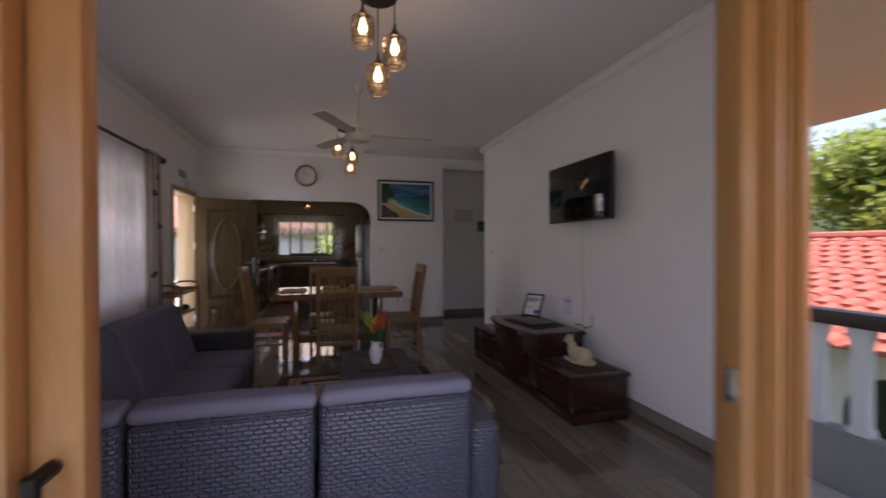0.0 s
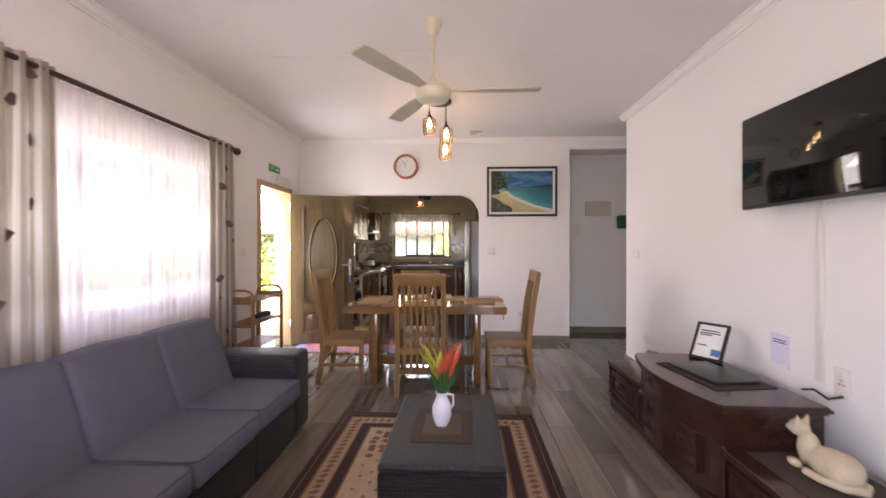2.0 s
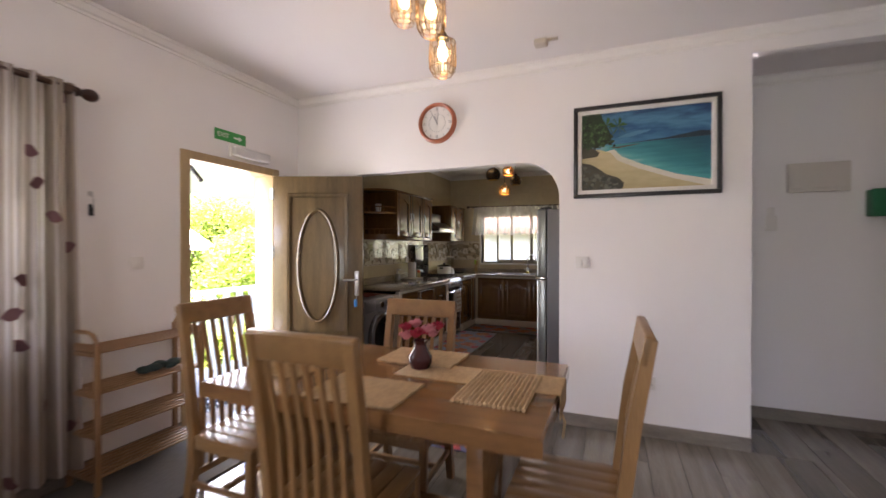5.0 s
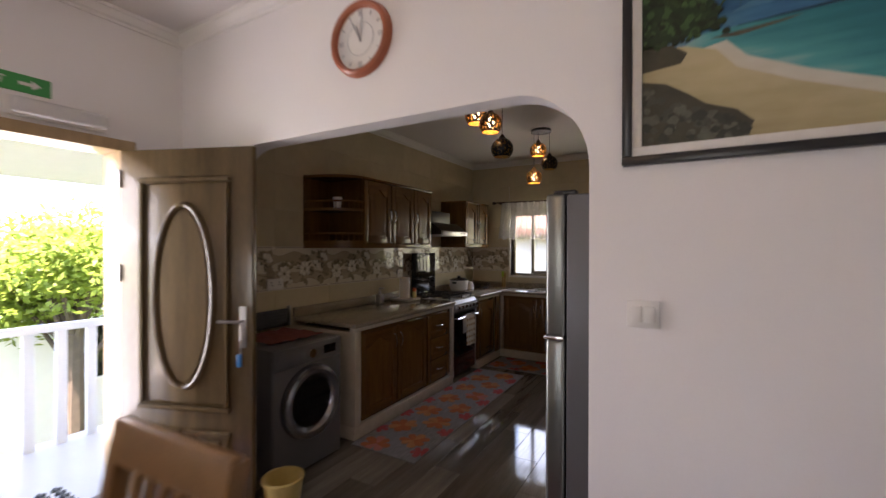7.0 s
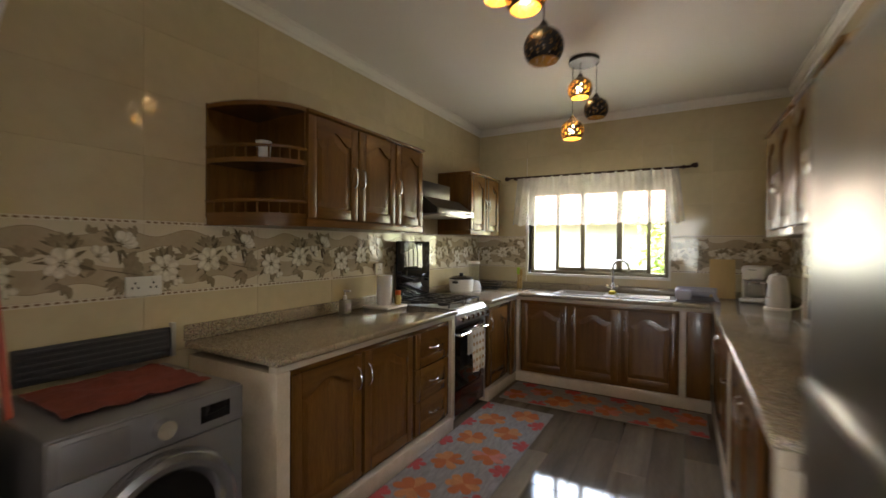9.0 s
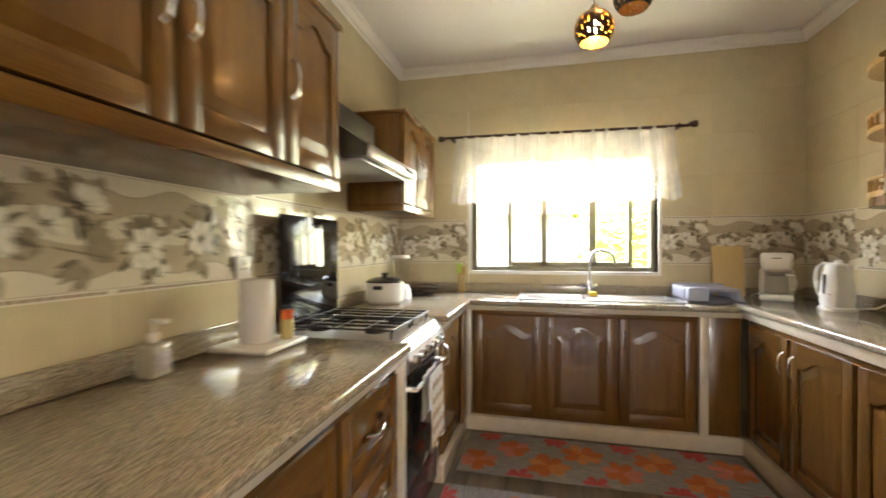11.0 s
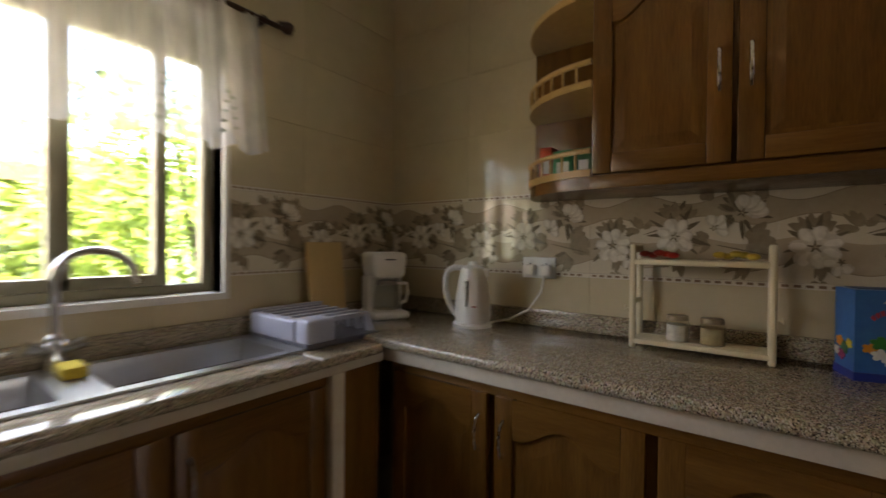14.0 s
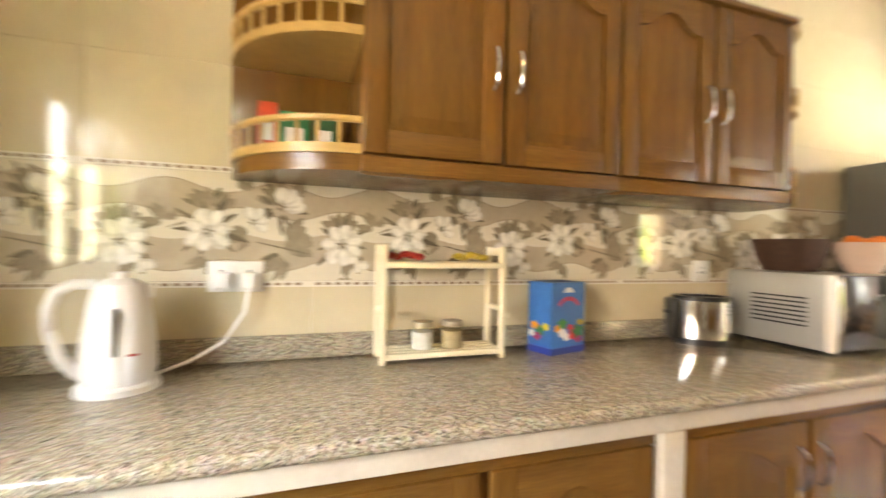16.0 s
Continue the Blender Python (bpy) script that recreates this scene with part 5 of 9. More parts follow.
def pendant_cluster(cx, cy, drops, power):
    t = thing("pendant_lamp", "three lit pendant lamps in brass wire cages on one canopy", "lamp", cx, cy, CEIL, group="living room pendant lamps")
    part("canopy", turned(bmesh.new(), [(0, 0), (0.12, 0), (0.12, -0.022), (0.11, -0.03), (0, -0.03)], n=32), CANOPY, t)
    for x, y, z in drops:
        x, y, z = x - cx, y - cy, z - CEIL
        bm = bmesh.new()
        rod(bm, (x, y, -0.03), (x, y, z + 0.24), 0.003, 6)
        part("cord", bm, CORD, t)
        sh = part("socket_cap", turned(bmesh.new(), [(0, z + 0.26), (0.006, z + 0.26), (0.01, z + 0.225), (0.03, z + 0.195), (0.034, z + 0.18), (0, z + 0.18)], x, y, 16), CANOPY, t)
        n = 12
        wires = []
        prof = [(0.034, 0.185), (0.066, 0.165), (0.07, 0.09), (0.066, 0.03), (0.048, 0.0)]
        for k in range(n):
            a = 2 * math.pi * k / n
            wires.append(tube(bmesh.new(), [(x + r * math.cos(a), y + r * math.sin(a), z + h) for r, h in prof], 0.0022, 5))
        bm = bmesh.new()
        for r, h in ((0.066, 0.165), (0.07, 0.09), (0.066, 0.03), (0.048, 0.0)):
            tube(bm, [(x + r * math.cos(2 * math.pi * k / 24), y + r * math.sin(2 * math.pi * k / 24), z + h) for k in range(25)], 0.0024, 5)
        cage = part("wire_cage", bm, GOLD, t, "brass wire cage")
        for wire in wires:
            part("wire", wire, GOLD, cage)
        for k in range(n):
            for z0, z1, r in ((0.095, 0.16, 0.0655), (0.035, 0.085, 0.0655)):
                bm = rbox(-0.0035, 0.0035, -0.0135, 0.0135, z0, z1, 0.0015, 1)
                bm.transform(Matrix.Translation((x, y, z)) @ Matrix.Rotation(2 * math.pi * (k + 0.5) / n, 4, "Z") @ Matrix.Translation((r, 0, 0)))
                part("glass_bar", bm, SMOKE, t).visible_shadow = False
        part("bulb", turned(bmesh.new(), [(0, z + 0.075), (0.014, z + 0.079), (0.026, z + 0.1), (0.024, z + 0.125), (0.012, z + 0.15), (0.01, z + 0.17), (0, z + 0.17)], x, y, 16), BULB, t, "glowing warm bulb")
        bm = lamp("pendant_light", "POINT", Matrix.Translation((x + cx, y + cy, z + CEIL + 0.03)), power, (1.0, 0.72, 0.4), r=0.03)


pendant_cluster(2.17, 3.41, ((2.179, 3.49, 2.30), (2.256, 3.306, 2.397), (2.081, 3.43, 2.56)), 0.12)
pendant_cluster(2.12, 6.48, ((2.171, 6.592, 2.276), (2.19, 6.4, 2.39), (2.008, 6.482, 2.519)), 0.1)

# ---------------------------------------------------------------- dining corner


def dining_chair(x, y, rz):
    """A slatted teak chair; it faces +y before its turn."""
    t = thing("dining_chair", "slatted teak dining chair with a tall raked back", "chair", x, y, 0, rz, "chairs round the dining table")
    W = 0.21
    for s in (-1, 1):
        part("front_leg", rbox(s * W - 0.02, s * W + 0.02, 0.36, 0.4, 0, 0.42, 0.006), TEAK, t)
        bm = slab(bmesh.new(), [(-0.075, 0), (-0.03, 0), (0.02, 0.3), (0.02, 0.46), (-0.02, 0.8), (-0.075, 1.09), (-0.115, 1.09), (-0.065, 0.78), (-0.025, 0.46), (-0.025, 0.3)], s * W - 0.02, s * W + 0.02, "x")
        part("back_leg", bm, TEAK, t)
        part("side_rail", rbox(s * W - 0.014, s * W + 0.014, 0.0, 0.37, 0.37, 0.42, 0.004), TEAKH, t)
        part("side_stretcher", rbox(s * W - 0.011, s * W + 0.011, -0.02, 0.37, 0.17, 0.2, 0.004), TEAKH, t)
    part("front_rail", rbox(-W, W, 0.365, 0.395, 0.37, 0.42, 0.004), TEAK, t)
    part("back_rail", rbox(-W, W, -0.02, 0.01, 0.37, 0.42, 0.004), TEAK, t)
    part("cross_stretcher", rbox(-W, W, 0.17, 0.195, 0.172, 0.198, 0.004), TEAK, t)
    bm = rbox(-W - 0.02, W + 0.02, -0.018, 0.018, -0.055, 0.055, 0.01, 3)
    for v in bm.verts:
        v.co.y -= 0.035 * (1 - (v.co.x / W) ** 2)
    bm.transform(pose(0, -0.088, 1.05, 10, 0, 0))
    part("top_rail", bm, TEAKH, t)
    part("lower_back_rail", rbox(-W, W, -0.045, -0.022, 0.2, 0.235, 0.004), TEAK, t)
    for k in range(6):
        xx = -W + 0.07 + k * (2 * W - 0.14) / 5
        bm = bmesh.new()
        rows_ = [(-0.034, 0.22), (-0.01, 0.42), (-0.03, 0.72), (-0.088, 1.0)]
        for (ya, za), (yb, zb) in zip(rows_, rows_[1:]):
            v = [bm.verts.new(p) for p in ((xx - 0.011, ya, za), (xx + 0.011, ya, za), (xx + 0.011, ya - 0.014, za), (xx - 0.011, ya - 0.014, za),
                                           (xx - 0.011, yb, zb), (xx + 0.011, yb, zb), (xx + 0.011, yb - 0.014, zb), (xx - 0.011, yb - 0.014, zb))]
            for f in ((0, 1, 5, 4), (1, 2, 6, 5), (2, 3, 7, 6), (3, 0, 4, 7)):
                bm.faces.new([v[i] for i in f])
        bmesh.ops.remove_doubles(bm, verts=bm.verts[:], dist=0.0005)
        part("back_slat", bm, TEAK, t)
    for k in range(6):
        a = -W - 0.02 + k * (2 * W + 0.04) / 6
        part("seat_slat", rbox(a + 0.003, a + (2 * W + 0.04) / 6 - 0.003, -0.01, 0.41, 0.42, 0.44, 0.004), TEAKH, t)
    return t


first = dining_chair(1.98, 5.84, 0)
copy_thing(first, pose(3.0, 6.36, 0, 0, 0, 90))
copy_thing(first, pose(0.99, 6.33, 0, 0, 0, -90))
copy_thing(first, pose(1.86, 6.925, 0, 0, 0, 182) @ Matrix.Diagonal((1, 1, 0.965, 1)))

dt = thing("dining_table", "thick varnished solid wood dining table on two slab legs", "table", 2.0, 6.42, 0)
bm = bmesh.new()
edge = []
for k in range(21):
    edge.append((-0.77 + 1.54 * k / 20, -0.46 + 0.012 * noise.noise((k * 0.4, 1, 0))))
for k in range(21):
    edge.append((0.77 - 1.54 * k / 20, 0.46 + 0.012 * noise.noise((k * 0.4, 7, 0))))
slab(bm, edge, 0.715, 0.785)
bmesh.ops.bevel(bm, geom=[e for e in bm.edges if abs(e.verts[0].co.z - e.verts[1].co.z) < 1e-4], offset=0.008, segments=2, affect="EDGES")
part("tabletop", bm, TABLEWOOD, dt)
for s in (-1, 1):
    part("slab_leg", rbox(s * 0.5 - 0.035, s * 0.5 + 0.035, -0.33, 0.33, 0.0, 0.715, 0.012), TABLEWOOD, dt)
part("stretcher", rbox(-0.47, 0.47, -0.03, 0.03, 0.12, 0.22, 0.01), TABLEWOOD, dt)
STRAW = mat("woven_straw", (0.36, 0.23, 0.11), 0.85, var=0.3, scale=40, fine=260, bump=0.5, second=(0.5, 0.35, 0.19))


def placemat(x, y, rz, hang=0):
    t = thing("placemat", "woven straw placemat on the dining table", "placemat", x, y, 0.7865, rz, "straw placemats")
    for k in range(16):
        yy = -0.15 + 0.3 * (k + 0.5) / 16
        part("straw_cord", tube(bmesh.new(), [(-0.21 + 0.42 * i / 12, yy, 0.007 + 0.002 * math.sin(i * 2.6 + k)) for i in range(13)], 0.0088, 5), STRAW, t)
    return t


for x, y, rz in ((1.47, 6.36, 90), (2.0, 6.13, 0), (2.53, 6.36, 90), (2.02, 6.7, 0)):
    placemat(x, y, rz)
rn = thing("table_runner", "straw table runner that hangs over the end of the table", "table runner", 2.35, 6.5, 0.786)
part("cloth", rbox(-0.35, 0.425, -0.12, 0.12, 0.0, 0.005, 0.002), STRAW, rn)
part("hanging_end", rbox(0.425, 0.43, -0.12, 0.12, -0.1, 0.004, 0.002), STRAW, rn)
bm = bmesh.new()
tube(bm, [(0.428, -0.05, -0.1), (0.44, -0.05, -0.13), (0.432, -0.05, -0.2)], 0.006)
part("tassel", bm, STRAW, rn)

fv = thing("flower_vase", "small dark glass vase with red and pink roses", "vase", 2.08, 6.52, 0.792)
part("body", turned(bmesh.new(), [(0, 0), (0.045, 0), (0.06, 0.03), (0.06, 0.06), (0.035, 0.1), (0.03, 0.12), (0.04, 0.14), (0.03, 0.138), (0, 0.1)], n=20), mat("dark_red_glass", (0.05, 0.01, 0.012), 0.1), fv)
for k in range(9):
    a, r_ = k * 2.39996, 0.035 + 0.045 * (k / 9) ** 0.5 * 1.3
    px = (mat("red_rose", (0.4, 0.02, 0.05), 0.6, var=0.25, scale=30), mat("pink_rose", (0.6, 0.22, 0.25), 0.6, var=0.25, scale=30))[k % 2]
    bm = bmesh.new()
    c = Vector((math.cos(a) * r_, math.sin(a) * r_, 0.19 + 0.025 * math.sin(k * 1.7)))
    for j in range(11):
        b_ = j * 2.39996
        rr = 0.006 + 0.0028 * j
        d = Vector((math.cos(b_), math.sin(b_), 0))
        s_ = Vector((-math.sin(b_), math.cos(b_), 0))
        h = 0.03 - 0.002 * j
        v = [bm.verts.new(c + d * rr * 0.5 + Vector((0, 0, -0.02))), bm.verts.new(c + d * rr + s_ * rr * 0.9 + Vector((0, 0, h * 0.4))), bm.verts.new(c + d * rr * 1.25 + Vector((0, 0, h))), bm.verts.new(c + d * rr - s_ * rr * 0.9 + Vector((0, 0, h * 0.4)))]
        bm.faces.new(v)
        bm.faces.new([bm.verts.new(q.co + d * 0.0015) for q in reversed(v)])
    part("rose", bm, px, fv)

# shoe rack beside the entrance
sr = thing("shoe_rack", "slatted wooden shoe rack with four shelves", "shoe rack", 0.03, 6.05, 0)
RACKW = mat("bamboo_rack_wood", (0.2, 0.105, 0.045), 0.4, var=0.2, second=(0.3, 0.17, 0.08))
for y in (0.0, 0.64):
    for x in (0.02, 0.29):
        part("post", rbox(x - 0.014, x + 0.014, y - 0.014, y + 0.014, 0, 0.86, 0.004), RACKW, sr)
    bm = tube(bmesh.new(), [(0.02, y, 0.86), (0.05, y, 0.9), (0.1, y, 0.915), (0.21, y, 0.915), (0.26, y, 0.9), (0.29, y, 0.86)], 0.012)
    part("handle", bm, RACKW, sr)
    part("end_rail", rbox(0.02, 0.29, y - 0.01, y + 0.01, 0.81, 0.85, 0.004), RACKW, sr)
    for z in (0.1, 0.34, 0.57, 0.8):
        part("shelf_rail", rbox(0.02, 0.29, y - 0.01, y + 0.01, z - 0.02, z, 0.003), RACKW, sr)
for z in (0.1, 0.34, 0.57, 0.8):
    for k in range(7):
        x = 0.03 + k * 0.0415
        part("slat", rbox(x - 0.009, x + 0.009, -0.01, 0.65, z, z + 0.012, 0.003), RACKW, sr)
bm = bmesh.new()
for k in range(5):
    blob(bm, (0.2 + 0.02 * (k % 2), 6.38 + 0.05 * k, 0.612 + 0.006 * (k % 3)), 0.04, (1.2, 1.1, 0.6))
solo("folded_cloth", bm, mat("dark_green_cloth", (0.02, 0.04, 0.035), 0.9, var=0.3, scale=30), "crumpled dark green cloth on the shoe rack", "cloth", smooth=80)

# mats at the entrance
FL = [mat("mat_grey_weave", (0.075, 0.074, 0.076), 0.95, var=0.3, scale=9, fine=160, bump=0.3, stretch=(9, 1.2, 1), second=(0.22, 0.215, 0.215), amount=0.85),
      mat("mat_orange_flower", (0.42, 0.115, 0.03), 0.9, var=0.2, scale=20),
      mat("mat_red_flower", (0.42, 0.06, 0.06), 0.9, var=0.2, scale=20),
      mat("mat_blue_weave", (0.16, 0.17, 0.3), 0.95, var=0.3, scale=25, fine=300, bump=0.3)]


def flower_outline(cx, cy, r, a0, n=5):
    return [(cx + r * (0.62 + 0.38 * abs(math.cos(n * (a + a0) / 2))) * math.cos(a), cy + r * (0.62 + 0.38 * abs(math.cos(n * (a + a0) / 2))) * math.sin(a)) for a in [2 * math.pi * k / 50 for k in range(50)]]


FL += [mat("mat_pale_orange_petal", (0.5, 0.2, 0.07), 0.9, var=0.25, scale=25), mat("mat_pink_petal", (0.5, 0.17, 0.13), 0.9, var=0.25, scale=25),
       mat("mat_grey_weave_across", (0.075, 0.074, 0.076), 0.95, var=0.3, scale=9, fine=160, bump=0.3, stretch=(1.2, 9, 1), second=(0.22, 0.215, 0.215), amount=0.85)]


def mat_flower(t, cx, cy, r, hx, hy, rg, red):
    """One printed blossom of rounded petals, cut off at the edge of the mat."""
    bm = bmesh.new()
    a0 = rg.uniform(0, 6)
    n = 6 if red else 7
    count = []
    for k in range(n):
        a = a0 + 2 * math.pi * k / n + rg.uniform(-0.12, 0.12)
        ln, w = r * rg.uniform(0.88, 1.05), r * rg.uniform(0.3, 0.38)
        pts = []
        for q in range(16):
            b = 2 * math.pi * q / 16
            u, v = ln * (0.5 + 0.5 * math.cos(b)), w * math.sin(b) * (0.7 + 0.45 * math.cos(b))
            pts.append((min(hx, max(-hx, cx + u * math.cos(a) - v * math.sin(a))), min(hy, max(-hy, cy + u * math.sin(a) + v * math.cos(a)))))
        before = len(bm.faces)
        slab(bm, pts, 0.0078, 0.0092 + 0.00012 * k)
        count += [(0 if k % 3 else 1) if not red else 0] * (len(bm.faces) - before)
    ob = part("flower", bm, FL[2] if red else FL[1], t, smooth=None)
    ob.data.materials.append(FL[5] if red or rg.random() < 0.3 else FL[4])
    for f, i in zip(ob.data.polygons, count):
        f.material_index = i


def flower_mat(name, label, x0, x1, y0, y1, base, seed, step=0.33, size=0.13):
    rg = random.Random(seed)
    t = thing(name, label, "mat", (x0 + x1) / 2, (y0 + y1) / 2, 0)
    hx, hy = (x1 - x0) / 2, (y1 - y0) / 2
    part("weave", rbox(-hx, hx, -hy, hy, 0.001, 0.008, 0.002), base, t)
    along, across = max(hx, hy), min(hx, hy)
    k, p = 0, -along + 0.1
    while p < along - 0.05:
        q = (0.3 if k % 2 else -0.42) * across + rg.uniform(-0.02, 0.02)
        red = k % 2 == 0
        for u, v, r, is_red in ((p, q, size * rg.uniform(0.9, 1.05), False), (p + 0.05, across * 0.86 if red else -across * 0.95, size * 0.65, True)):
            cx, cy = (v, u) if hy > hx else (u, v)
            mat_flower(t, cx, cy, r, hx - 0.004, hy - 0.004, rg, is_red)
        p += step * 0.62
        k += 1
    return t


flower_mat("entrance_mat", "bluish mat with orange and red flowers at the entrance", 0.12, 2.35, 7.3, 7.78, FL[3], 3, 0.3, 0.12)
solo("door_mat", rbox(0.05, 0.75, 5.75, 6.85, 0.001, 0.012, 0.004), mat("grey_door_mat", (0.13, 0.125, 0.12), 0.95, var=0.25, scale=20, fine=200, bump=0.4, stretch=(6, 1, 1)), "flat grey woven mat under the shoe rack", "mat")
bm = bmesh.new()
for i in range(7):
    for j in range(9):
        rod(bm, (-0.5 + i * 0.06, 6.92 + j * 0.075, -0.015), (-0.5 + i * 0.06, 6.97 + j * 0.075, -0.015), 0.012, 6)
        rod(bm, (-0.525 + i * 0.06, 6.945 + j * 0.075, -0.012), (-0.475 + i * 0.06, 6.945 + j * 0.075, -0.012), 0.01, 6)
solo("rubber_mat", bm, BLACK, "black open rubber mat outside the door", "mat")

# ---- curtains of the west window
rod_t = thing("curtain_rod", "dark wooden curtain rod with carved finials", "curtain rod", 0.12, 4.95, 2.29)
bm = bmesh.new()
rod(bm, (0, -1.1, 0.0), (0, 1.1, 0.012), 0.017, 12)
part("pole", bm, DARKWOOD, rod_t)
for s in (-1, 1):
    prof = [(0, 0), (0.02, 0.0), (0.028, 0.015), (0.018, 0.03), (0.034, 0.06), (0.038, 0.085), (0.026, 0.11), (0.012, 0.12), (0, 0.12)]
    bm = turned(bmesh.new(), [(r, z) for r, z in prof], n=16)
    bm.transform(pose(0, s * 1.1, 0.0, -90 * s, 0, 0))
    part("finial", bm, DARKWOOD, rod_t)
    bm = bmesh.new()
    slab(bm, [(-0.12, 0.05), (-0.12, -0.09), (-0.1, -0.09), (-0.07, -0.045), (-0.02, -0.03), (0.03, -0.02), (0.03, 0.02), (-0.05, 0.04)], s * 1.06 - 0.02, s * 1.06 + 0.02, "y")
    part("bracket", bm, DARKWOOD, rod_t)


def hanging(y0, y1, z0, z1, x, depth, folds, n, spread=0.0, phase=0.0):
    """A pleated sheet along y; returns vertex rows from top to bottom."""
    rows_ = []
    m = 14
    for j in range(m + 1):
        v = j / m
        row = []
        for i in range(n + 1):
            u = i / n
            a = folds * 2 * math.pi * u + phase
            d = depth * (0.55 + 0.45 * v) * math.sin(a + 0.5 * math.sin(v * 2.2 + u * 5)) + 0.3 * depth * math.sin(2.3 * a + 1)
            yy = y0 + (y1 - y0) * u + spread * (u - 0.5) * v
            row.append((x + d, yy, z1 + (z0 - z1) * v))
        rows_.append(row)
    return rows_


def sheet(bm, rows_, pick=None):
    vs = [[bm.verts.new(p) for p in r] for r in rows_]
    for a, b in zip(vs, vs[1:]):
        for i in range(len(a) - 1):
            if pick is None or pick(i / (len(a) - 1)):
                bm.faces.new((a[i], a[i + 1], b[i + 1], b[i]))
    bmesh.ops.delete(bm, geom=[v for v in bm.verts if not v.link_faces], context="VERTS")
    return bm


cv = thing("sheer_curtain", "white sheer voile curtain drawn across the window", "curtain", 0, 0, 0)
part("voile", sheet(bmesh.new(), hanging(4.2, 5.74, 0.5, 2.28, 0.095, 0.02, 19, 240)), SHEER, cv, smooth=80)
for y0, y1, folds, ph in ((3.86, 4.27, 4, 0.4), (5.66, 6.05, 4, 1.1)):
    c = thing("curtain", "taupe drape with pale stripes and plum leaves", "curtain", 0, 0, 0, group="window drapes")
    rows_ = hanging(y0, y1, 0.12, 2.33, 0.125, 0.035, folds, 96, 0.05, ph)
    stripe = lambda u: (u * 8 + 0.2) % 1 < 0.28
    cloth = part("cloth", sheet(bmesh.new(), rows_), DRAPE, c, smooth=80)
    cloth.data.materials.append(DRAPESTRIPE)
    for f in cloth.data.polygons:
        f.material_index = int(stripe((f.index % 96 + 0.5) / 96))
    rg = random.Random(int(y0 * 10))
    for k in range(13):
        u, v = rg.uniform(0.08, 0.92), (k + 0.5) / 13
        i, j = int(u * 96), v * 14
        q = rows_[int(j)][i]
        q2 = rows_[int(j)][min(96, i + 1)]
        d = (Vector(q2) - Vector(q)).normalized()
        z = 2.33 - 2.21 * v
        bm = bmesh.new()
        pts = [(-0.055, -0.014), (-0.018, -0.034), (0.018, -0.028), (0.056, 0.018), (0.018, 0.036), (-0.02, 0.03)]
        sgn = 1 if k % 2 else -1
        for off in (0.003,):
            bm.faces.new([bm.verts.new(Vector(q) + d * a * 0.8 + Vector((off + 0.006, 0, b * sgn + z - q[2]))) for a, b in pts])
        part("leaf", bm, DRAPELEAF, c, "plum embroidered leaf", None)

# ---------------------------------------------------------------- kitchen
CT, CTE = 0.91, 0.926   # counter heights: stove and sink side, long east side


def cab_door(parent, x0, x1, z0, z1, y, arched=True, handle=None, name="door", wood=None, hz=None):
    """A framed door with a raised panel, facing -y; handle: -1 or 1 for the side, 0 for a level bow in the middle."""
    wood = wood or CABWOOD
    s = 0.062
    d = part(name, rbox(x0 + 0.002, x1 - 0.002, y + 0.004, y + 0.018, z0, z1, 0.003), wood, parent)
    for a, b in ((x0 + 0.002, x0 + s), (x1 - s, x1 - 0.002)):
        part("stile", rbox(a, b, y - 0.006, y + 0.006, z0, z1, 0.004), wood, d)
    w = x1 - x0 - 2 * s
    part("rail", rbox(x0 + s, x1 - s, y - 0.006, y + 0.006, z0, z0 + s, 0.004), CABWOODH, d)
    xm = (x0 + x1) / 2
    n = 12
    rise = min(0.06, w * 0.22) if arched else 0.0

    def top(u, lift):
        k = abs(2 * u - 1)
        return lift + rise * (math.cos(math.pi * min(1, k * 1.15)) * 0.5 + 0.5)
    zt = z1 - s - rise
    pts = [(x0 + s + w * i / n, top(i / n, zt)) for i in range(n + 1)]
    bm = slab(bmesh.new(), [(x0 + s, z1)] + pts + [(x1 - s, z1)], y - 0.006, y + 0.006, "y")
    part("rail", bm, CABWOODH, d)
    g = 0.012
    outer = [(x0 + s + g, z0 + s + g)] + [(min(max(p[0], x0 + s + g), x1 - s - g), p[1] - g) for p in pts] + [(x1 - s - g, z0 + s + g)]
    cx, cz = xm, (z0 + z1) / 2
    k = 0.028
    inner = [(a + math.copysign(min(k, abs(a - cx)), cx - a), b + math.copysign(k, cz - b)) for a, b in outer]
    bm = bmesh.new()
    va, vb = [bm.verts.new((a, y + 0.003, b)) for a, b in outer], [bm.verts.new((a, y - 0.001, b)) for a, b in inner]
    m = len(va)
    for i in range(m):
        bm.faces.new((va[i], va[(i + 1) % m], vb[(i + 1) % m], vb[i]))
    bm.faces.new(vb)
    bmesh.ops.remove_doubles(bm, verts=bm.verts[:], dist=0.0004)
    part("raised_panel", bm, wood, d, smooth=None)
    if handle is not None:
        if handle == 0:
            a, zc = xm - 0.055, (z0 + z1) / 2 if hz is None else hz
            pth = [(a + 0.11 * k / 10, y - 0.004 - 0.028 * math.sin(math.pi * k / 10) ** 0.3, zc) for k in range(11)]
        else:
            xc = x0 + 0.032 if handle < 0 else x1 - 0.032
            zc = z1 - 0.13 if hz is None else hz
            pth = [(xc, y - 0.004 - 0.028 * math.sin(math.pi * k / 10) ** 0.3, zc - 0.058 + 0.116 * k / 10) for k in range(11)]
        part("handle", tube(bmesh.new(), pth, 0.0052), CHROME, d, "brushed metal bow handle")
    return d


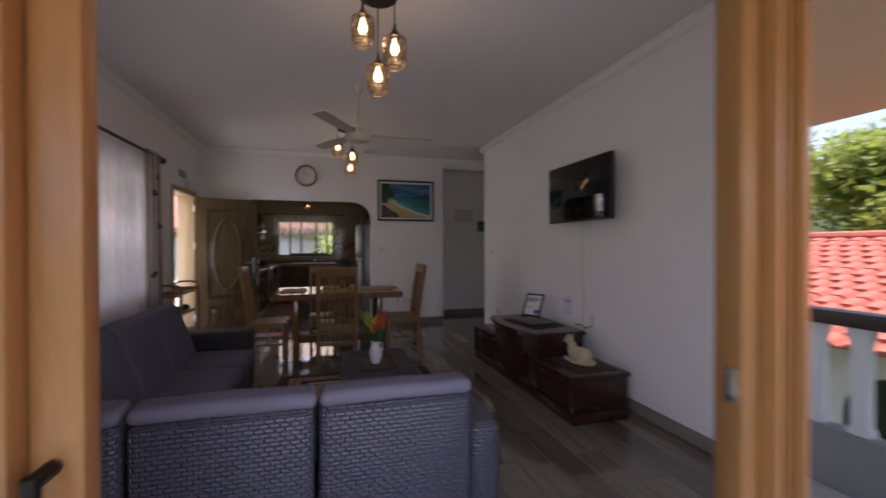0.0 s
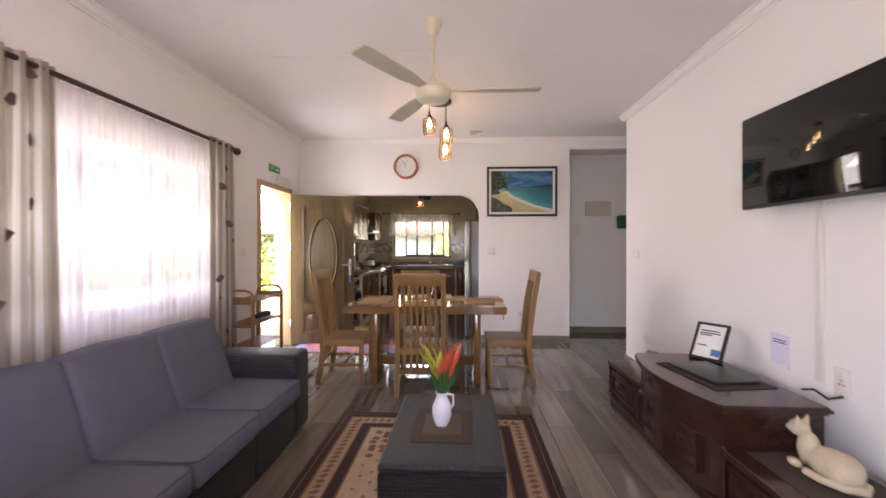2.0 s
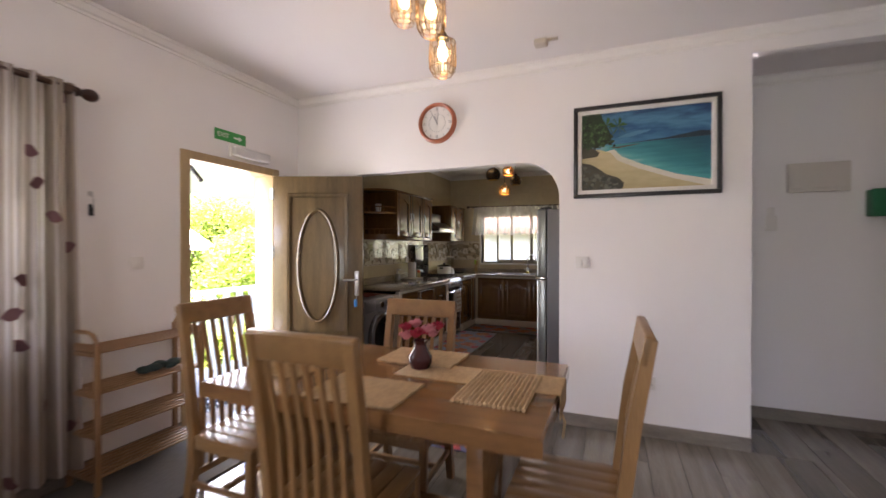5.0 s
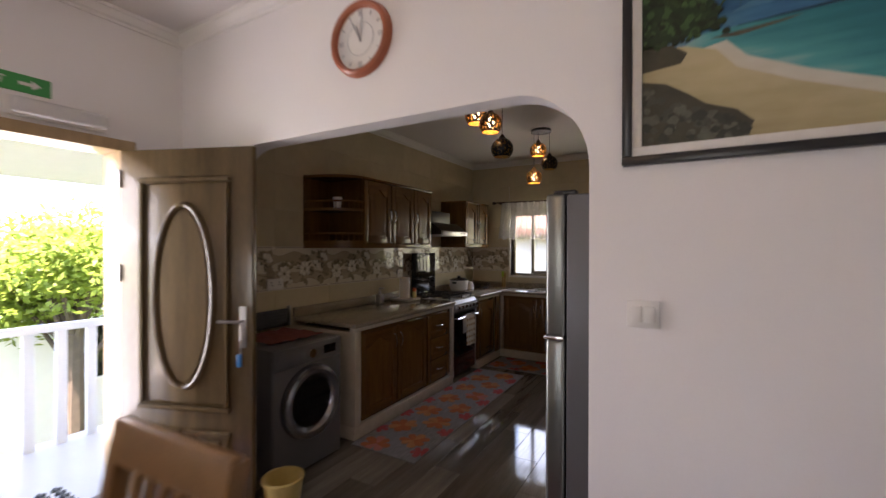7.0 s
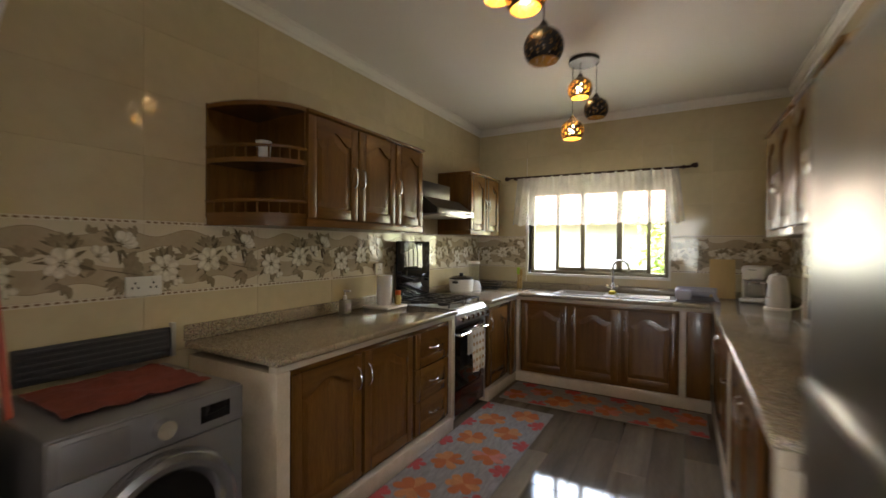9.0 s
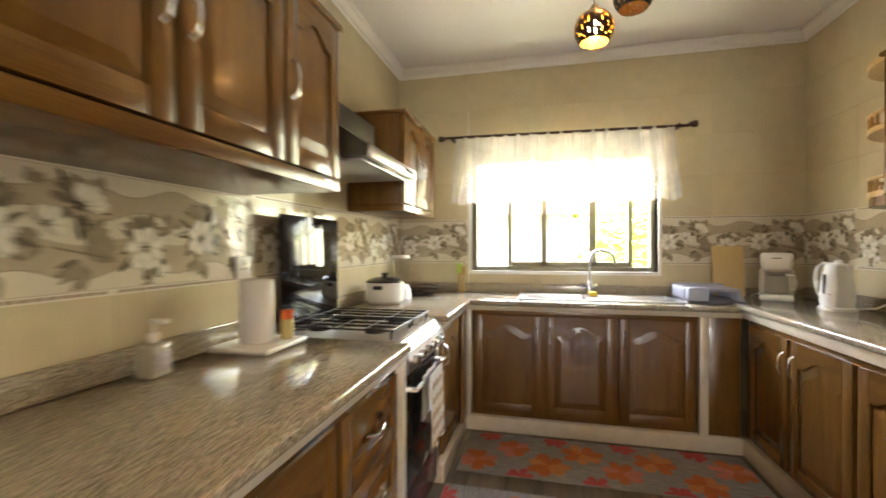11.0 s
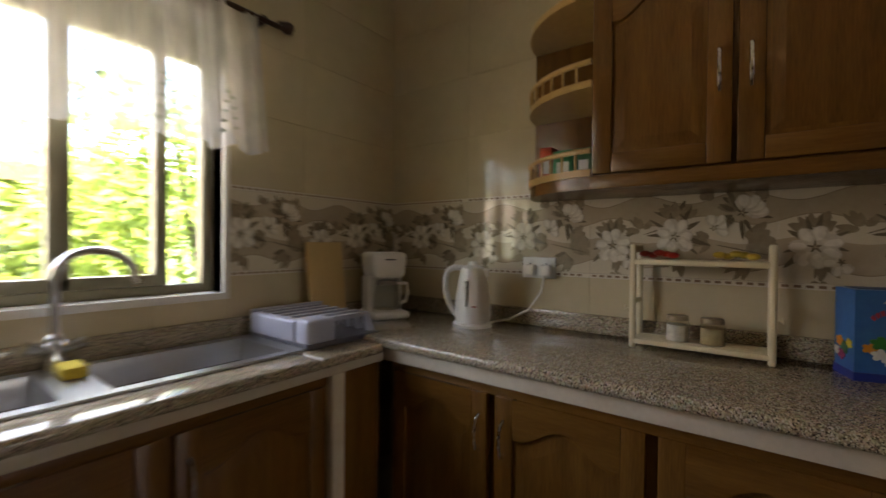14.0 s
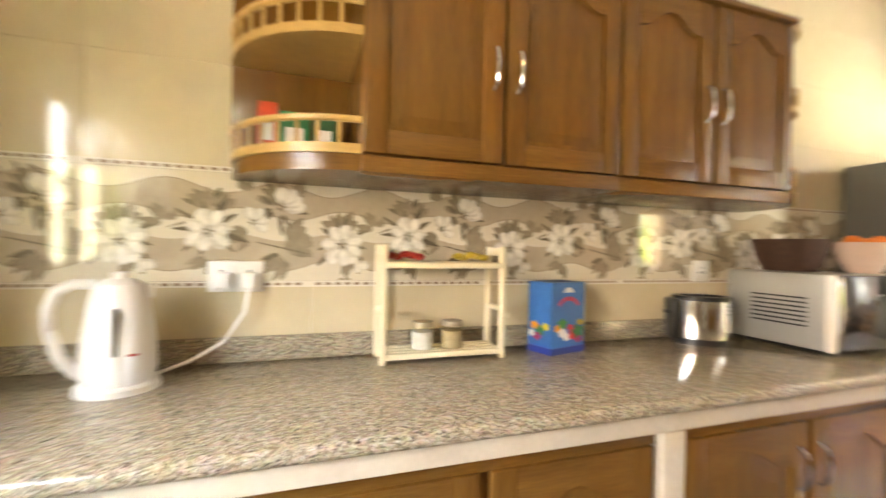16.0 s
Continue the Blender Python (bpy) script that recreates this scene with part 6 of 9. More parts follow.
APRON = mat("beige_apron_tile", (0.5, 0.43, 0.33), 0.2, var=0.1, scale=12, second=(0.58, 0.51, 0.4))


def base_run(name, label, x, y, rz, doors, length, depth, top=0.84):
    """A run of base cabinets: carcass, face rail and doors or drawers; doors: (x0, x1, kind)."""
    t = thing(name, label, "cabinet", x, y, 0, rz, "kitchen base cabinets")
    x0, x1 = min(d[0] for d in doors), max(d[1] for d in doors)
    part("carcass", rbox(x0, x1, 0.025, depth - 0.01, 0.1, top, 0.003), CABWOOD, t)
    part("face_rail", rbox(x0, x1, 0.006, 0.024, top - 0.035, top, 0.003), CABWOODH, t)
    for a, b, kind in doors:
        if kind == "drawers":
            hs = ((0.135, 0.35), (0.355, 0.57), (0.575, top - 0.032))
            for k, (z0, z1) in enumerate(hs):
                cab_door(t, a + 0.015, b - 0.015, z0, z1, 0.0, arched=(k == 2), handle=0, name="drawer")
        elif kind == "wide":
            cab_door(t, a + 0.012, b - 0.012, 0.135, top - 0.032, 0.0, True, 0, hz=0.6)
        else:
            cab_door(t, a + 0.012, b - 0.012, 0.135, top - 0.032, 0.0, True, {"l": -1, "r": 1}[kind])
    return t


base_run("base_cabinet", "brown stained base cabinet with two arched doors beside the washing machine", 0.66, 9.03, 90, ((0, 0.5, "r"), (0.5, 1.0, "l")), 1.0, 0.62)
base_run("drawer_cabinet", "brown stained cabinet with three drawers next to the stove", 0.66, 10.03, 90, ((0, 0.48, "drawers"),), 0.48, 0.62)
base_run("base_cabinet", "narrow brown base cabinet between stove and sink corner", 0.66, 11.23, 90, ((0, 0.5, "l"),), 0.5, 0.62)
base_run("base_cabinet", "brown sink cabinet with an arched door", 0.72, 11.92, 0, ((0, 0.485, "r"), (0.485, 0.955, "l"), (0.955, 1.43, "l")), 1.43, 0.5)
base_run("base_cabinet", "brown base cabinet with arched doors under the granite counter", 2.41, 11.885, -90, ((0, 0.435, "r"), (0.435, 0.895, "l"), (0.895, 1.355, "wide")), 1.355, 0.56)
base_run("base_cabinet", "brown base cabinet with two arched doors beside the fridge", 2.41, 10.45, -90, ((0, 0.47, "r"), (0.47, 0.94, "l")), 0.94, 0.56)

# tiled plinths, posts and aprons
mas = thing("counter_masonry", "beige tiled masonry plinths and posts of the counters", "counter")
for x0, x1, y0, y1, z0, z1 in ((0.02, 0.68, 8.95, 10.55, 0.001, 0.1), (0.02, 0.68, 11.2, 12.42, 0.001, 0.1), (0.68, 2.395, 11.905, 12.42, 0.001, 0.1),
                               (2.395, 2.98, 9.1, 12.42, 0.001, 0.1)):
    part("plinth", rbox(x0, x1, y0, y1, z0, z1, 0.003), APRON, mas)
for x0, x1, y0, y1 in ((0.02, 0.685, 8.95, 9.02), (0.02, 0.68, 10.515, 10.56), (0.66, 0.715, 11.9, 11.97), (2.155, 2.205, 11.905, 12.0), (2.395, 2.5, 10.455, 10.525), (2.395, 2.98, 9.1, 9.2)):
    part("post", rbox(x0, x1, y0, y1, 0.1, 0.84, 0.003), APRON, mas)
part("filler_panel", rbox(2.21, 2.39, 11.93, 11.95, 0.1, 0.84, 0.003), CABWOOD, mas, "brown wooden filler panel")
part("filler_panel", rbox(0.668, 0.688, 11.74, 11.9, 0.1, 0.84, 0.003), CABWOOD, mas, "brown wooden filler panel")
for x0, x1, y0, y1, top in ((0.63, 0.682, 8.95, 10.56, CT), (0.63, 0.682, 11.21, 11.9, CT), (0.682, 2.395, 11.905, 11.95, CT), (2.395, 2.44, 9.1, 11.95, CTE)):
    part("apron", rbox(x0, x1, y0, y1, 0.841, top - 0.036, 0.003), APRON, mas)


def top_slab(name, label, boxes, top=CT):
    t = thing(name, label, "worktop")
    for x0, x1, y0, y1 in boxes:
        part("slab", rbox(x0, x1, y0, y1, top - 0.036, top, 0.012, 3), GRANITE, t)
    return t


wt = top_slab("worktop", "polished speckled granite worktop beside the stove", ((0.012, 0.705, 8.93, 10.565),))
part("upstand", rbox(0.012, 0.03, 8.93, 10.565, CT, 0.99, 0.003), GRANITE, wt)
# the sink cut-out is left between slabs
SKX0, SKX1, SKY0, SKY1 = 1.05, 2.1, 12.03, 12.36
wt = top_slab("worktop", "polished speckled granite worktop with the sink let in", ((0.012, 0.705, 11.205, 12.43), (0.706, SKX0, 11.885, 12.43), (SKX0 + 0.001, SKX1 - 0.001, 11.885, SKY0), (SKX0 + 0.001, SKX1 - 0.001, SKY1, 12.43), (SKX1, 2.374, 11.885, 12.43)))
part("upstand", rbox(0.012, 2.99, 12.412, 12.43, CT, 0.985, 0.003), GRANITE, wt)
part("upstand", rbox(0.012, 0.03, 11.205, 12.41, CT, 0.985, 0.003), GRANITE, wt)
wt = top_slab("worktop", "long polished speckled granite worktop under the wall cabinets", ((2.375, 2.99, 9.08, 12.43),), CTE)
part("upstand", rbox(2.97, 2.988, 9.08, 12.41, CTE, 1.0, 0.003), GRANITE, wt)

# sink and tap
sk = thing("sink", "stainless steel double bowl sink", "sink", 0, 0, 0)
bm = bmesh.new()
for x0, x1, y0, y1 in ((SKX0 - 0.02, SKX1 + 0.02, SKY0 - 0.02, SKY0 + 0.015), (SKX0 - 0.02, SKX1 + 0.02, SKY1 - 0.02, SKY1 + 0.025), (SKX0 - 0.02, SKX0 + 0.03, SKY0 + 0.015, SKY1 - 0.02), (SKX1 - 0.03, SKX1 + 0.02, SKY0 + 0.015, SKY1 - 0.02), (1.5, 1.6, SKY0 + 0.015, SKY1 - 0.02)):
    box(bm, x0, x1, y0, y1, CT + 0.001, CT + 0.008)
part("rim", bm, STEEL, sk)
for x0, x1 in ((SKX0 + 0.03, 1.5), (1.6, SKX1 - 0.03)):
    bm = bmesh.new()
    y0, y1, zb = SKY0 + 0.015, SKY1 - 0.02, CT - 0.17
    a = [bm.verts.new(p) for p in ((x0, y0, CT + 0.004), (x1, y0, CT + 0.004), (x1, y1, CT + 0.004), (x0, y1, CT + 0.004))]
    b = [bm.verts.new(p) for p in ((x0 + 0.02, y0 + 0.02, zb), (x1 - 0.02, y0 + 0.02, zb), (x1 - 0.02, y1 - 0.02, zb), (x0 + 0.02, y1 - 0.02, zb))]
    for i in range(4):
        bm.faces.new((a[i], a[(i + 1) % 4], b[(i + 1) % 4], b[i]))
    bm.faces.new(b[::-1])
    bw = part("bowl", bm, STEEL, sk, smooth=None)
    bm = turned(bmesh.new(), [(0, zb + 0.001), (0.035, zb + 0.001), (0.03, zb + 0.006), (0, zb + 0.004)], (x0 + x1) / 2, (y0 + y1) / 2, 20)
    part("drain", bm, CHROME, bw)
sq = solo("sponge", rbox(1.535, 1.59, 12.2, 12.3, CT + 0.009, CT + 0.04, 0.006), mat("yellow_sponge", (0.55, 0.42, 0.05), 0.9, var=0.2, scale=80, bump=0.4), "yellow sponge on the sink", "sponge")
tp = thing("tap", "chrome swan-neck kitchen tap", "tap", 1.55, 12.36, CT + 0.008)
part("base", turned(bmesh.new(), [(0, 0), (0.03, 0), (0.028, 0.012), (0.02, 0.05), (0.022, 0.09), (0.014, 0.1), (0, 0.1)], n=20), CHROME, tp)
neck = [(0, 0, 0.09), (0, 0, 0.26)] + [(0.09 * (1 - math.cos(a * math.pi / 10)) * 0.9, -0.09 * (1 - math.cos(a * math.pi / 10)) * 0.5, 0.26 + 0.075 * math.sin(a * math.pi / 10)) for a in range(1, 11)] + [(0.17, -0.095, 0.235)]
part("neck", tube(bmesh.new(), neck, 0.012, 12), CHROME, tp)
for s in (-1, 1):
    bm = bmesh.new()
    rod(bm, (s * 0.02, 0, 0.055), (s * 0.065, -0.02, 0.075), 0.013, 10, 0.018)
    part("lever", bm, CHROME, tp)

# dish rack, cutting board
GP = mat("grey_dish_rack_plastic", (0.36, 0.37, 0.45), 0.35, var=0.05)
dr = thing("dish_rack", "grey plastic dish rack beside the sink", "dish rack", 2.27, 12.17, CT)
part("tray", rbox(-0.15, 0.19, -0.17, 0.2, 0.0, 0.022, 0.008), mat("dark_rack_tray", (0.1, 0.1, 0.12), 0.4), dr)
for k in range(6):
    y = -0.15 + k * 0.062
    bm = slab(bmesh.new(), [(-0.14, 0.022), (-0.12, 0.1), (0.15, 0.1), (0.18, 0.022), (0.15, 0.022), (0.13, 0.085), (-0.1, 0.085), (-0.11, 0.022)], y, y + 0.022, "y")
    part("bar", bm, GP, dr)
part("cup_box", rbox(-0.15, -0.03, -0.175, -0.1, 0.02, 0.105, 0.012, 3), GP, dr)
part("cutlery_box", rbox(-0.155, -0.11, -0.1, 0.18, 0.02, 0.1, 0.012, 3), GP, dr)
part("back_bar", rbox(-0.15, 0.18, 0.18, 0.2, 0.02, 0.11, 0.006), GP, dr)
cb = solo("cutting_board", rbox(-0.1, 0.1, -0.009, 0.009, 0, 0.36, 0.006, 3), mat("pale_cutting_board", (0.6, 0.42, 0.19), 0.45, var=0.1, scale=5, stretch=(8, 1, 1)), "pale wooden cutting board leaning on the wall", "cutting board")
cb.matrix_basis = pose(2.49, 12.355, CTE, -7, 0, 0)

# coffee maker
cm = thing("coffee_maker", "white drip coffee maker with a glass jug", "coffee maker", 2.73, 12.25, CTE, -25)
part("base", rbox(-0.09, 0.09, -0.13, 0.1, 0, 0.035, 0.015, 3), WHITEPL, cm)
part("column", rbox(-0.085, 0.085, 0.02, 0.1, 0.03, 0.2, 0.02, 3), WHITEPL, cm)
bm = rbox(-0.09, 0.09, -0.1, 0.1, 0.19, 0.312, 0.025, 3)
for v in bm.verts:
    k = 0.86 + 0.14 * (v.co.z - 0.19) / 0.122
    v.co.x *= k
part("water_tank", bm, WHITEPL, cm)
part("side_shell", rbox(-0.092, -0.07, -0.06, 0.05, 0.03, 0.2, 0.008), WHITEPL, cm)
part("side_shell", rbox(0.07, 0.092, -0.02, 0.05, 0.03, 0.2, 0.008), WHITEPL, cm)
jg = part("jug", turned(bmesh.new(), [(0.03, 0.04), (0.062, 0.045), (0.068, 0.085), (0.055, 0.14), (0.048, 0.16)], 0, -0.055, 24), JAR, cm, "clear glass jug")
# the lid itself is pale; its grey carries the shadow below the tank
part("jug_lid", turned(bmesh.new(), [(0, 0.18), (0.045, 0.178), (0.052, 0.16), (0, 0.158)], 0, -0.055, 20), mat("shaded_jug_lid", (0.2, 0.19, 0.18), 0.4), jg)
part("jug_handle", tube(bmesh.new(), [(0.05, -0.06, 0.165), (0.092, -0.07, 0.163), (0.1, -0.07, 0.12), (0.09, -0.065, 0.075), (0.066, -0.06, 0.068)], 0.009), WHITEPL, jg)
part("badge", rbox(-0.025, 0.025, -0.1025, -0.098, 0.275, 0.281, 0.001), BLACK, cm)
bm = bmesh.new()
tube(bm, [(2.62, 12.35, 0.931), (2.64, 12.34, 0.95), (2.68, 12.3, 0.96), (2.72, 12.28, 0.95)], 0.004)
solo("cable", bm, WHITEPL, "white power cable of the coffee maker", "cable")

# kettle
kt = thing("kettle", "white plastic electric kettle on its base", "kettle", 2.8, 11.775, CTE, 12)
part("power_base", turned(bmesh.new(), [(0, 0), (0.085, 0), (0.085, 0.014), (0.075, 0.02), (0, 0.02)], n=28), WHITEPL, kt)
part("body", turned(bmesh.new(), [(0, 0.02), (0.072, 0.02), (0.078, 0.05), (0.074, 0.12), (0.062, 0.2), (0.055, 0.235), (0.05, 0.25), (0.03, 0.262), (0, 0.265)], n=28), WHITEPL, kt)
part("lid_knob", turned(bmesh.new(), [(0, 0.262), (0.02, 0.262), (0.018, 0.278), (0, 0.28)], n=16), WHITEPL, kt)
bm = bmesh.new()
slab(bm, [(-0.012, 0.215), (0.012, 0.215), (0.02, 0.247), (-0.02, 0.247)], 0.035, 0.066, "x")
bm.transform(Matrix.Rotation(radians(-80), 4, "Z"))
part("spout", bm, WHITEPL, kt)
part("handle", tube(bmesh.new(), [(-0.0, 0.045, 0.25), (-0.006, 0.085, 0.252), (-0.01, 0.115, 0.235), (-0.012, 0.126, 0.2), (-0.012, 0.124, 0.15), (-0.01, 0.108, 0.09), (0, 0.085, 0.05), (0, 0.07, 0.04)], 0.0125, 10), WHITEPL, kt)
part("water_gauge", rbox(-0.0775, -0.066, -0.006, 0.006, 0.09, 0.2, 0.004), mat("smoky_gauge", (0.12, 0.11, 0.1), 0.2), kt, "smoky water gauge")
part("badge", rbox(-0.0765, -0.07, -0.045, -0.025, 0.09, 0.095, 0.001), mat("red_badge", (0.4, 0.05, 0.03), 0.4), kt)


# spice rack
rk = thing("counter_rack", "cream plastic two-tier counter rack", "rack", 2.88, 10.94, CTE, -90)
for x in (-0.193, 0.193):
    part("post", rbox(x - 0.01, x + 0.01, -0.056, -0.034, 0, 0.36, 0.007, 3), CREAMPL, rk)
    part("post", rbox(x - 0.01, x + 0.01, 0.052, 0.073, 0, 0.36, 0.007, 3), CREAMPL, rk)
    part("end_bar", rbox(x - 0.01, x + 0.01, -0.05, 0.07, 0.33, 0.355, 0.005), CREAMPL, rk)
    part("end_bar", rbox(x - 0.008, x + 0.008, -0.05, 0.07, 0.15, 0.165, 0.004), CREAMPL, rk)
    part("hook", tube(bmesh.new(), [(x + math.copysign(0.012, x), -0.045, 0.14), (x + math.copysign(0.025, x), -0.045, 0.13), (x + math.copysign(0.025, x), -0.045, 0.145)], 0.004), CREAMPL, rk)
for z in (0.015, 0.289):
    for y0, y1 in ((-0.055, -0.035), (-0.02, -0.005), (0.015, 0.03), (0.05, 0.07)):
        part("shelf_bar", rbox(-0.193, 0.193, y0, y1, z, z + 0.018, 0.004), CREAMPL, rk)
for k, (x, col) in enumerate(((-0.06, (0.7, 0.68, 0.62)), (0.04, (0.45, 0.35, 0.2)))):
    j = thing("spice_jar", "small glass spice jar with a dull lid on the counter rack", "jar", 2.88, 10.94 - x, CTE + 0.034, 0, "spice jars")
    part("glass", turned(bmesh.new(), [(0, 0), (0.036, 0), (0.037, 0.06), (0.03, 0.07)], n=18), JAR, j)
    part("contents", turned(bmesh.new(), [(0, 0.002), (0.033, 0.002), (0.033, 0.054), (0, 0.055)], n=18), mat("spice_%d" % k, col, 0.9, var=0.2, scale=60), j, "pale powder inside" if k == 0 else "brown powder inside")
    part("lid", turned(bmesh.new(), [(0, 0.085), (0.032, 0.085), (0.034, 0.07), (0, 0.07)], n=18), mat("dull_jar_lid", (0.27, 0.21, 0.13), 0.4, metal=0.2), j, "dull beige lid")
for k, (x, col) in enumerate(((-0.12, (0.4, 0.03, 0.02)), (0.1, (0.55, 0.4, 0.06)))):
    for q in range(5):
        bm = bmesh.new()
        blob(bm, (2.88 + 0.01 * (q % 2), 10.94 - x + 0.022 * (q - 2), CTE + 0.322 + 0.004 * (q % 3)), 0.016, (1, 1.2, 0.7))
        solo("wrapped_sweet", bm, mat("foil_wrap_%d" % k, col, 0.3, metal=0.2, var=0.3, scale=40), ("red" if k == 0 else "yellow") + " wrapped sweet on the top shelf of the rack", "sweet", group="sweets on the rack", smooth=50)

# tea box
tb = thing("tea_box", "blue cardboard box printed with colourful flowers", "box", 2.892, 10.512, CTE, -75)
tb.matrix_basis = tb.matrix_basis @ Matrix.Diagonal((1.28, 1.25, 1.03, 1))
BLUEB = mat("blue_card", (0.015, 0.09, 0.33), 0.4, var=0.12, scale=8, second=(0.035, 0.17, 0.42))
bm = slab(bmesh.new(), [(-0.065, -0.05), (0.065, -0.05), (0.065, 0.035), (-0.065, 0.035)], 0, 0.235)
part("carton", bm, BLUEB, tb)
# thin dark sheet that paints the shadow on the carton's top
part("carton_lid_shadow", rbox(-0.05, 0.05, -0.03, 0.03, 0.235, 0.2365, 0), mat("shaded_card", (0.01, 0.04, 0.13), 0.5), tb, "shadow laid as a dark sheet on the top")
part("base_band", rbox(-0.0665, 0.0665, -0.0515, 0.0365, 0.0, 0.022, 0), mat("navy_card", (0.015, 0.03, 0.2), 0.4), tb)
for k, (x, z, r, c) in enumerate(((-0.05, 0.085, 0.016, (0.7, 0.25, 0.02)), (-0.03, 0.07, 0.018, (0.75, 0.72, 0.7)), (-0.01, 0.055, 0.016, (0.75, 0.72, 0.7)), (0.01, 0.085, 0.013, (0.5, 0.02, 0.02)), (0.02, 0.06, 0.018, (0.45, 0.02, 0.02)), (0.06, 0.1, 0.012, (0.6, 0.45, 0.03)), (-0.03, 0.1, 0.02, (0.02, 0.2, 0.03)), (0.045, 0.07, 0.026, (0.02, 0.14, 0.04)), (0.05, 0.045, 0.015, (0.35, 0.03, 0.12)))):
    bm = slab(bmesh.new(), [(a, b) for a, b in flower_outline(x * 0.8, z, r * 0.9, k, 5)], -0.0512 - 0.0003 * k, -0.05, "y")
    part("printed_flower", bm, mat("print_%d" % k, c, 0.4, var=0.15, scale=60), tb, smooth=None)
for k, (y, z, r, c) in enumerate(((-0.03, 0.09, 0.014, (0.6, 0.45, 0.03)), (-0.01, 0.075, 0.018, (0.02, 0.14, 0.04)), (0.01, 0.09, 0.015, (0.7, 0.25, 0.02)), (0.0, 0.055, 0.015, (0.35, 0.03, 0.12)), (0.02, 0.062, 0.012, (0.75, 0.72, 0.7)))):
    bm = slab(bmesh.new(), flower_outline(y, z, r, k, 5), -0.0662 - 0.0003 * k, -0.065, "x")
    part("printed_flower", bm, mat("print_side_%d" % k, c, 0.4, var=0.15, scale=60), tb, smooth=None)
bm = bmesh.new()
for i in range(10):
    a0 = math.pi * (0.2 + 0.6 * i / 10)
    a1 = math.pi * (0.2 + 0.6 * (i + 0.75) / 10)
    slab(bm, [(0.045 * math.cos(a0), 0.125 + 0.05 * math.sin(a0)), (0.045 * math.cos(a1), 0.125 + 0.05 * math.sin(a1)), (0.052 * math.cos(a1), 0.125 + 0.064 * math.sin(a1)), (0.052 * math.cos(a0), 0.125 + 0.064 * math.sin(a0))], -0.0512, -0.05, "y")
part("printed_arc", bm, mat("print_red", (0.5, 0.05, 0.1), 0.4), tb, "curved row of unreadable red print", None)
bm = slab(bmesh.new(), [(-0.02, 0.202), (0.02, 0.202), (0.012, 0.215), (0, 0.22), (-0.012, 0.215)], -0.0512, -0.05, "y")
part("printed_emblem", bm, WHITEPL, tb, smooth=None)

# toaster, microwave, fruit bowl, fridge
to = thing("toaster", "polished steel toaster with a black end, rim and base", "toaster", 2.86, 9.86, CTE, -117)
oval = lambda k: [(k * 0.105 * math.cos(2 * math.pi * i / 40), k * 0.082 * math.sin(2 * math.pi * i / 40)) for i in range(40)]
part("shell", slab(bmesh.new(), oval(1), 0.022, 0.168), CHROME, to, "polished steel shell", smooth=60)
part("foot_base", slab(bmesh.new(), oval(0.97), 0, 0.022), BLACK, to, smooth=60)
part("top_rim", slab(bmesh.new(), oval(0.99), 0.168, 0.184), BLACK, to, smooth=60)
part("end_cap", rbox(-0.122, -0.088, -0.045, 0.045, 0.012, 0.172, 0.012, 3), BLACK, to, "black plastic end")
for y in (-0.022, 0.022):
    part("slot", rbox(-0.07, 0.07, y - 0.011, y + 0.011, 0.1835, 0.1855, 0), mat("dark_slot", (0.004, 0.004, 0.004), 0.9), to)
part("lever", rbox(-0.136, -0.12, -0.015, 0.015, 0.11, 0.125, 0.004), BLACK, to)
mw = thing("microwave", "silver microwave oven with a black door", "microwave", 2.74, 9.37, CTE, -90)
SILV = mat("silver_plastic", (0.42, 0.42, 0.4), 0.35, metal=0.4, var=0.04)
part("case", rbox(-0.24, 0.24, -0.16, 0.2, 0.012, 0.285, 0.008), SILV, mw)
part("door_panel", rbox(-0.24, 0.1, -0.185, -0.16, 0.014, 0.283, 0.006), BLACKGLOSS, mw, "black glass door")
part("control_panel", rbox(0.102, 0.24, -0.185, -0.16, 0.014, 0.283, 0.006), SILV, mw)
part("door_trim", rbox(-0.245, -0.225, -0.19, -0.16, 0.012, 0.285, 0.004), WHITEPL, mw)
for k in range(7):
    z = 0.09 + k * 0.017
    part("vent_slot", rbox(-0.2415, -0.239, -0.1, 0.1, z, z + 0.006, 0), BLACK, mw)
for sx_ in (-0.2, 0.2):
    part("foot", rbox(sx_ - 0.015, sx_ + 0.015, -0.13, 0.15, 0, 0.012, 0.002), BLACK, mw)
bk = thing("basket", "dark wicker basket on the microwave", "basket", 2.82, 9.42, CTE + 0.287)
bm = turned(bmesh.new(), [(0, 0), (0.09, 0), (0.12, 0.06), (0.135, 0.13), (0.125, 0.13), (0.11, 0.06), (0.08, 0.012), (0, 0.012)], n=24)
part("weave", bm, mat("dark_rattan", (0.06, 0.025, 0.015), 0.7, var=0.3, scale=60, bump=0.5), bk)
fb = thing("fruit_bowl", "pale bowl with orange fruit on the microwave", "bowl", 2.66, 9.25, CTE + 0.287)
part("bowl", turned(bmesh.new(), [(0, 0), (0.05, 0), (0.08, 0.05), (0.1, 0.12), (0.092, 0.12), (0.07, 0.05), (0.04, 0.01), (0, 0.01)], n=24), mat("pale_pink_bowl", (0.6, 0.45, 0.38), 0.4), fb)
for k in range(5):
    bm = bmesh.new()
    blob(bm, (0.045 * math.cos(k * 1.26), 0.045 * math.sin(k * 1.26), 0.105 + 0.01 * (k % 2)), 0.034)
    part("fruit", bm, mat("orange_fruit", (0.6, 0.17, 0.03), 0.5, var=0.15), fb, smooth=80)

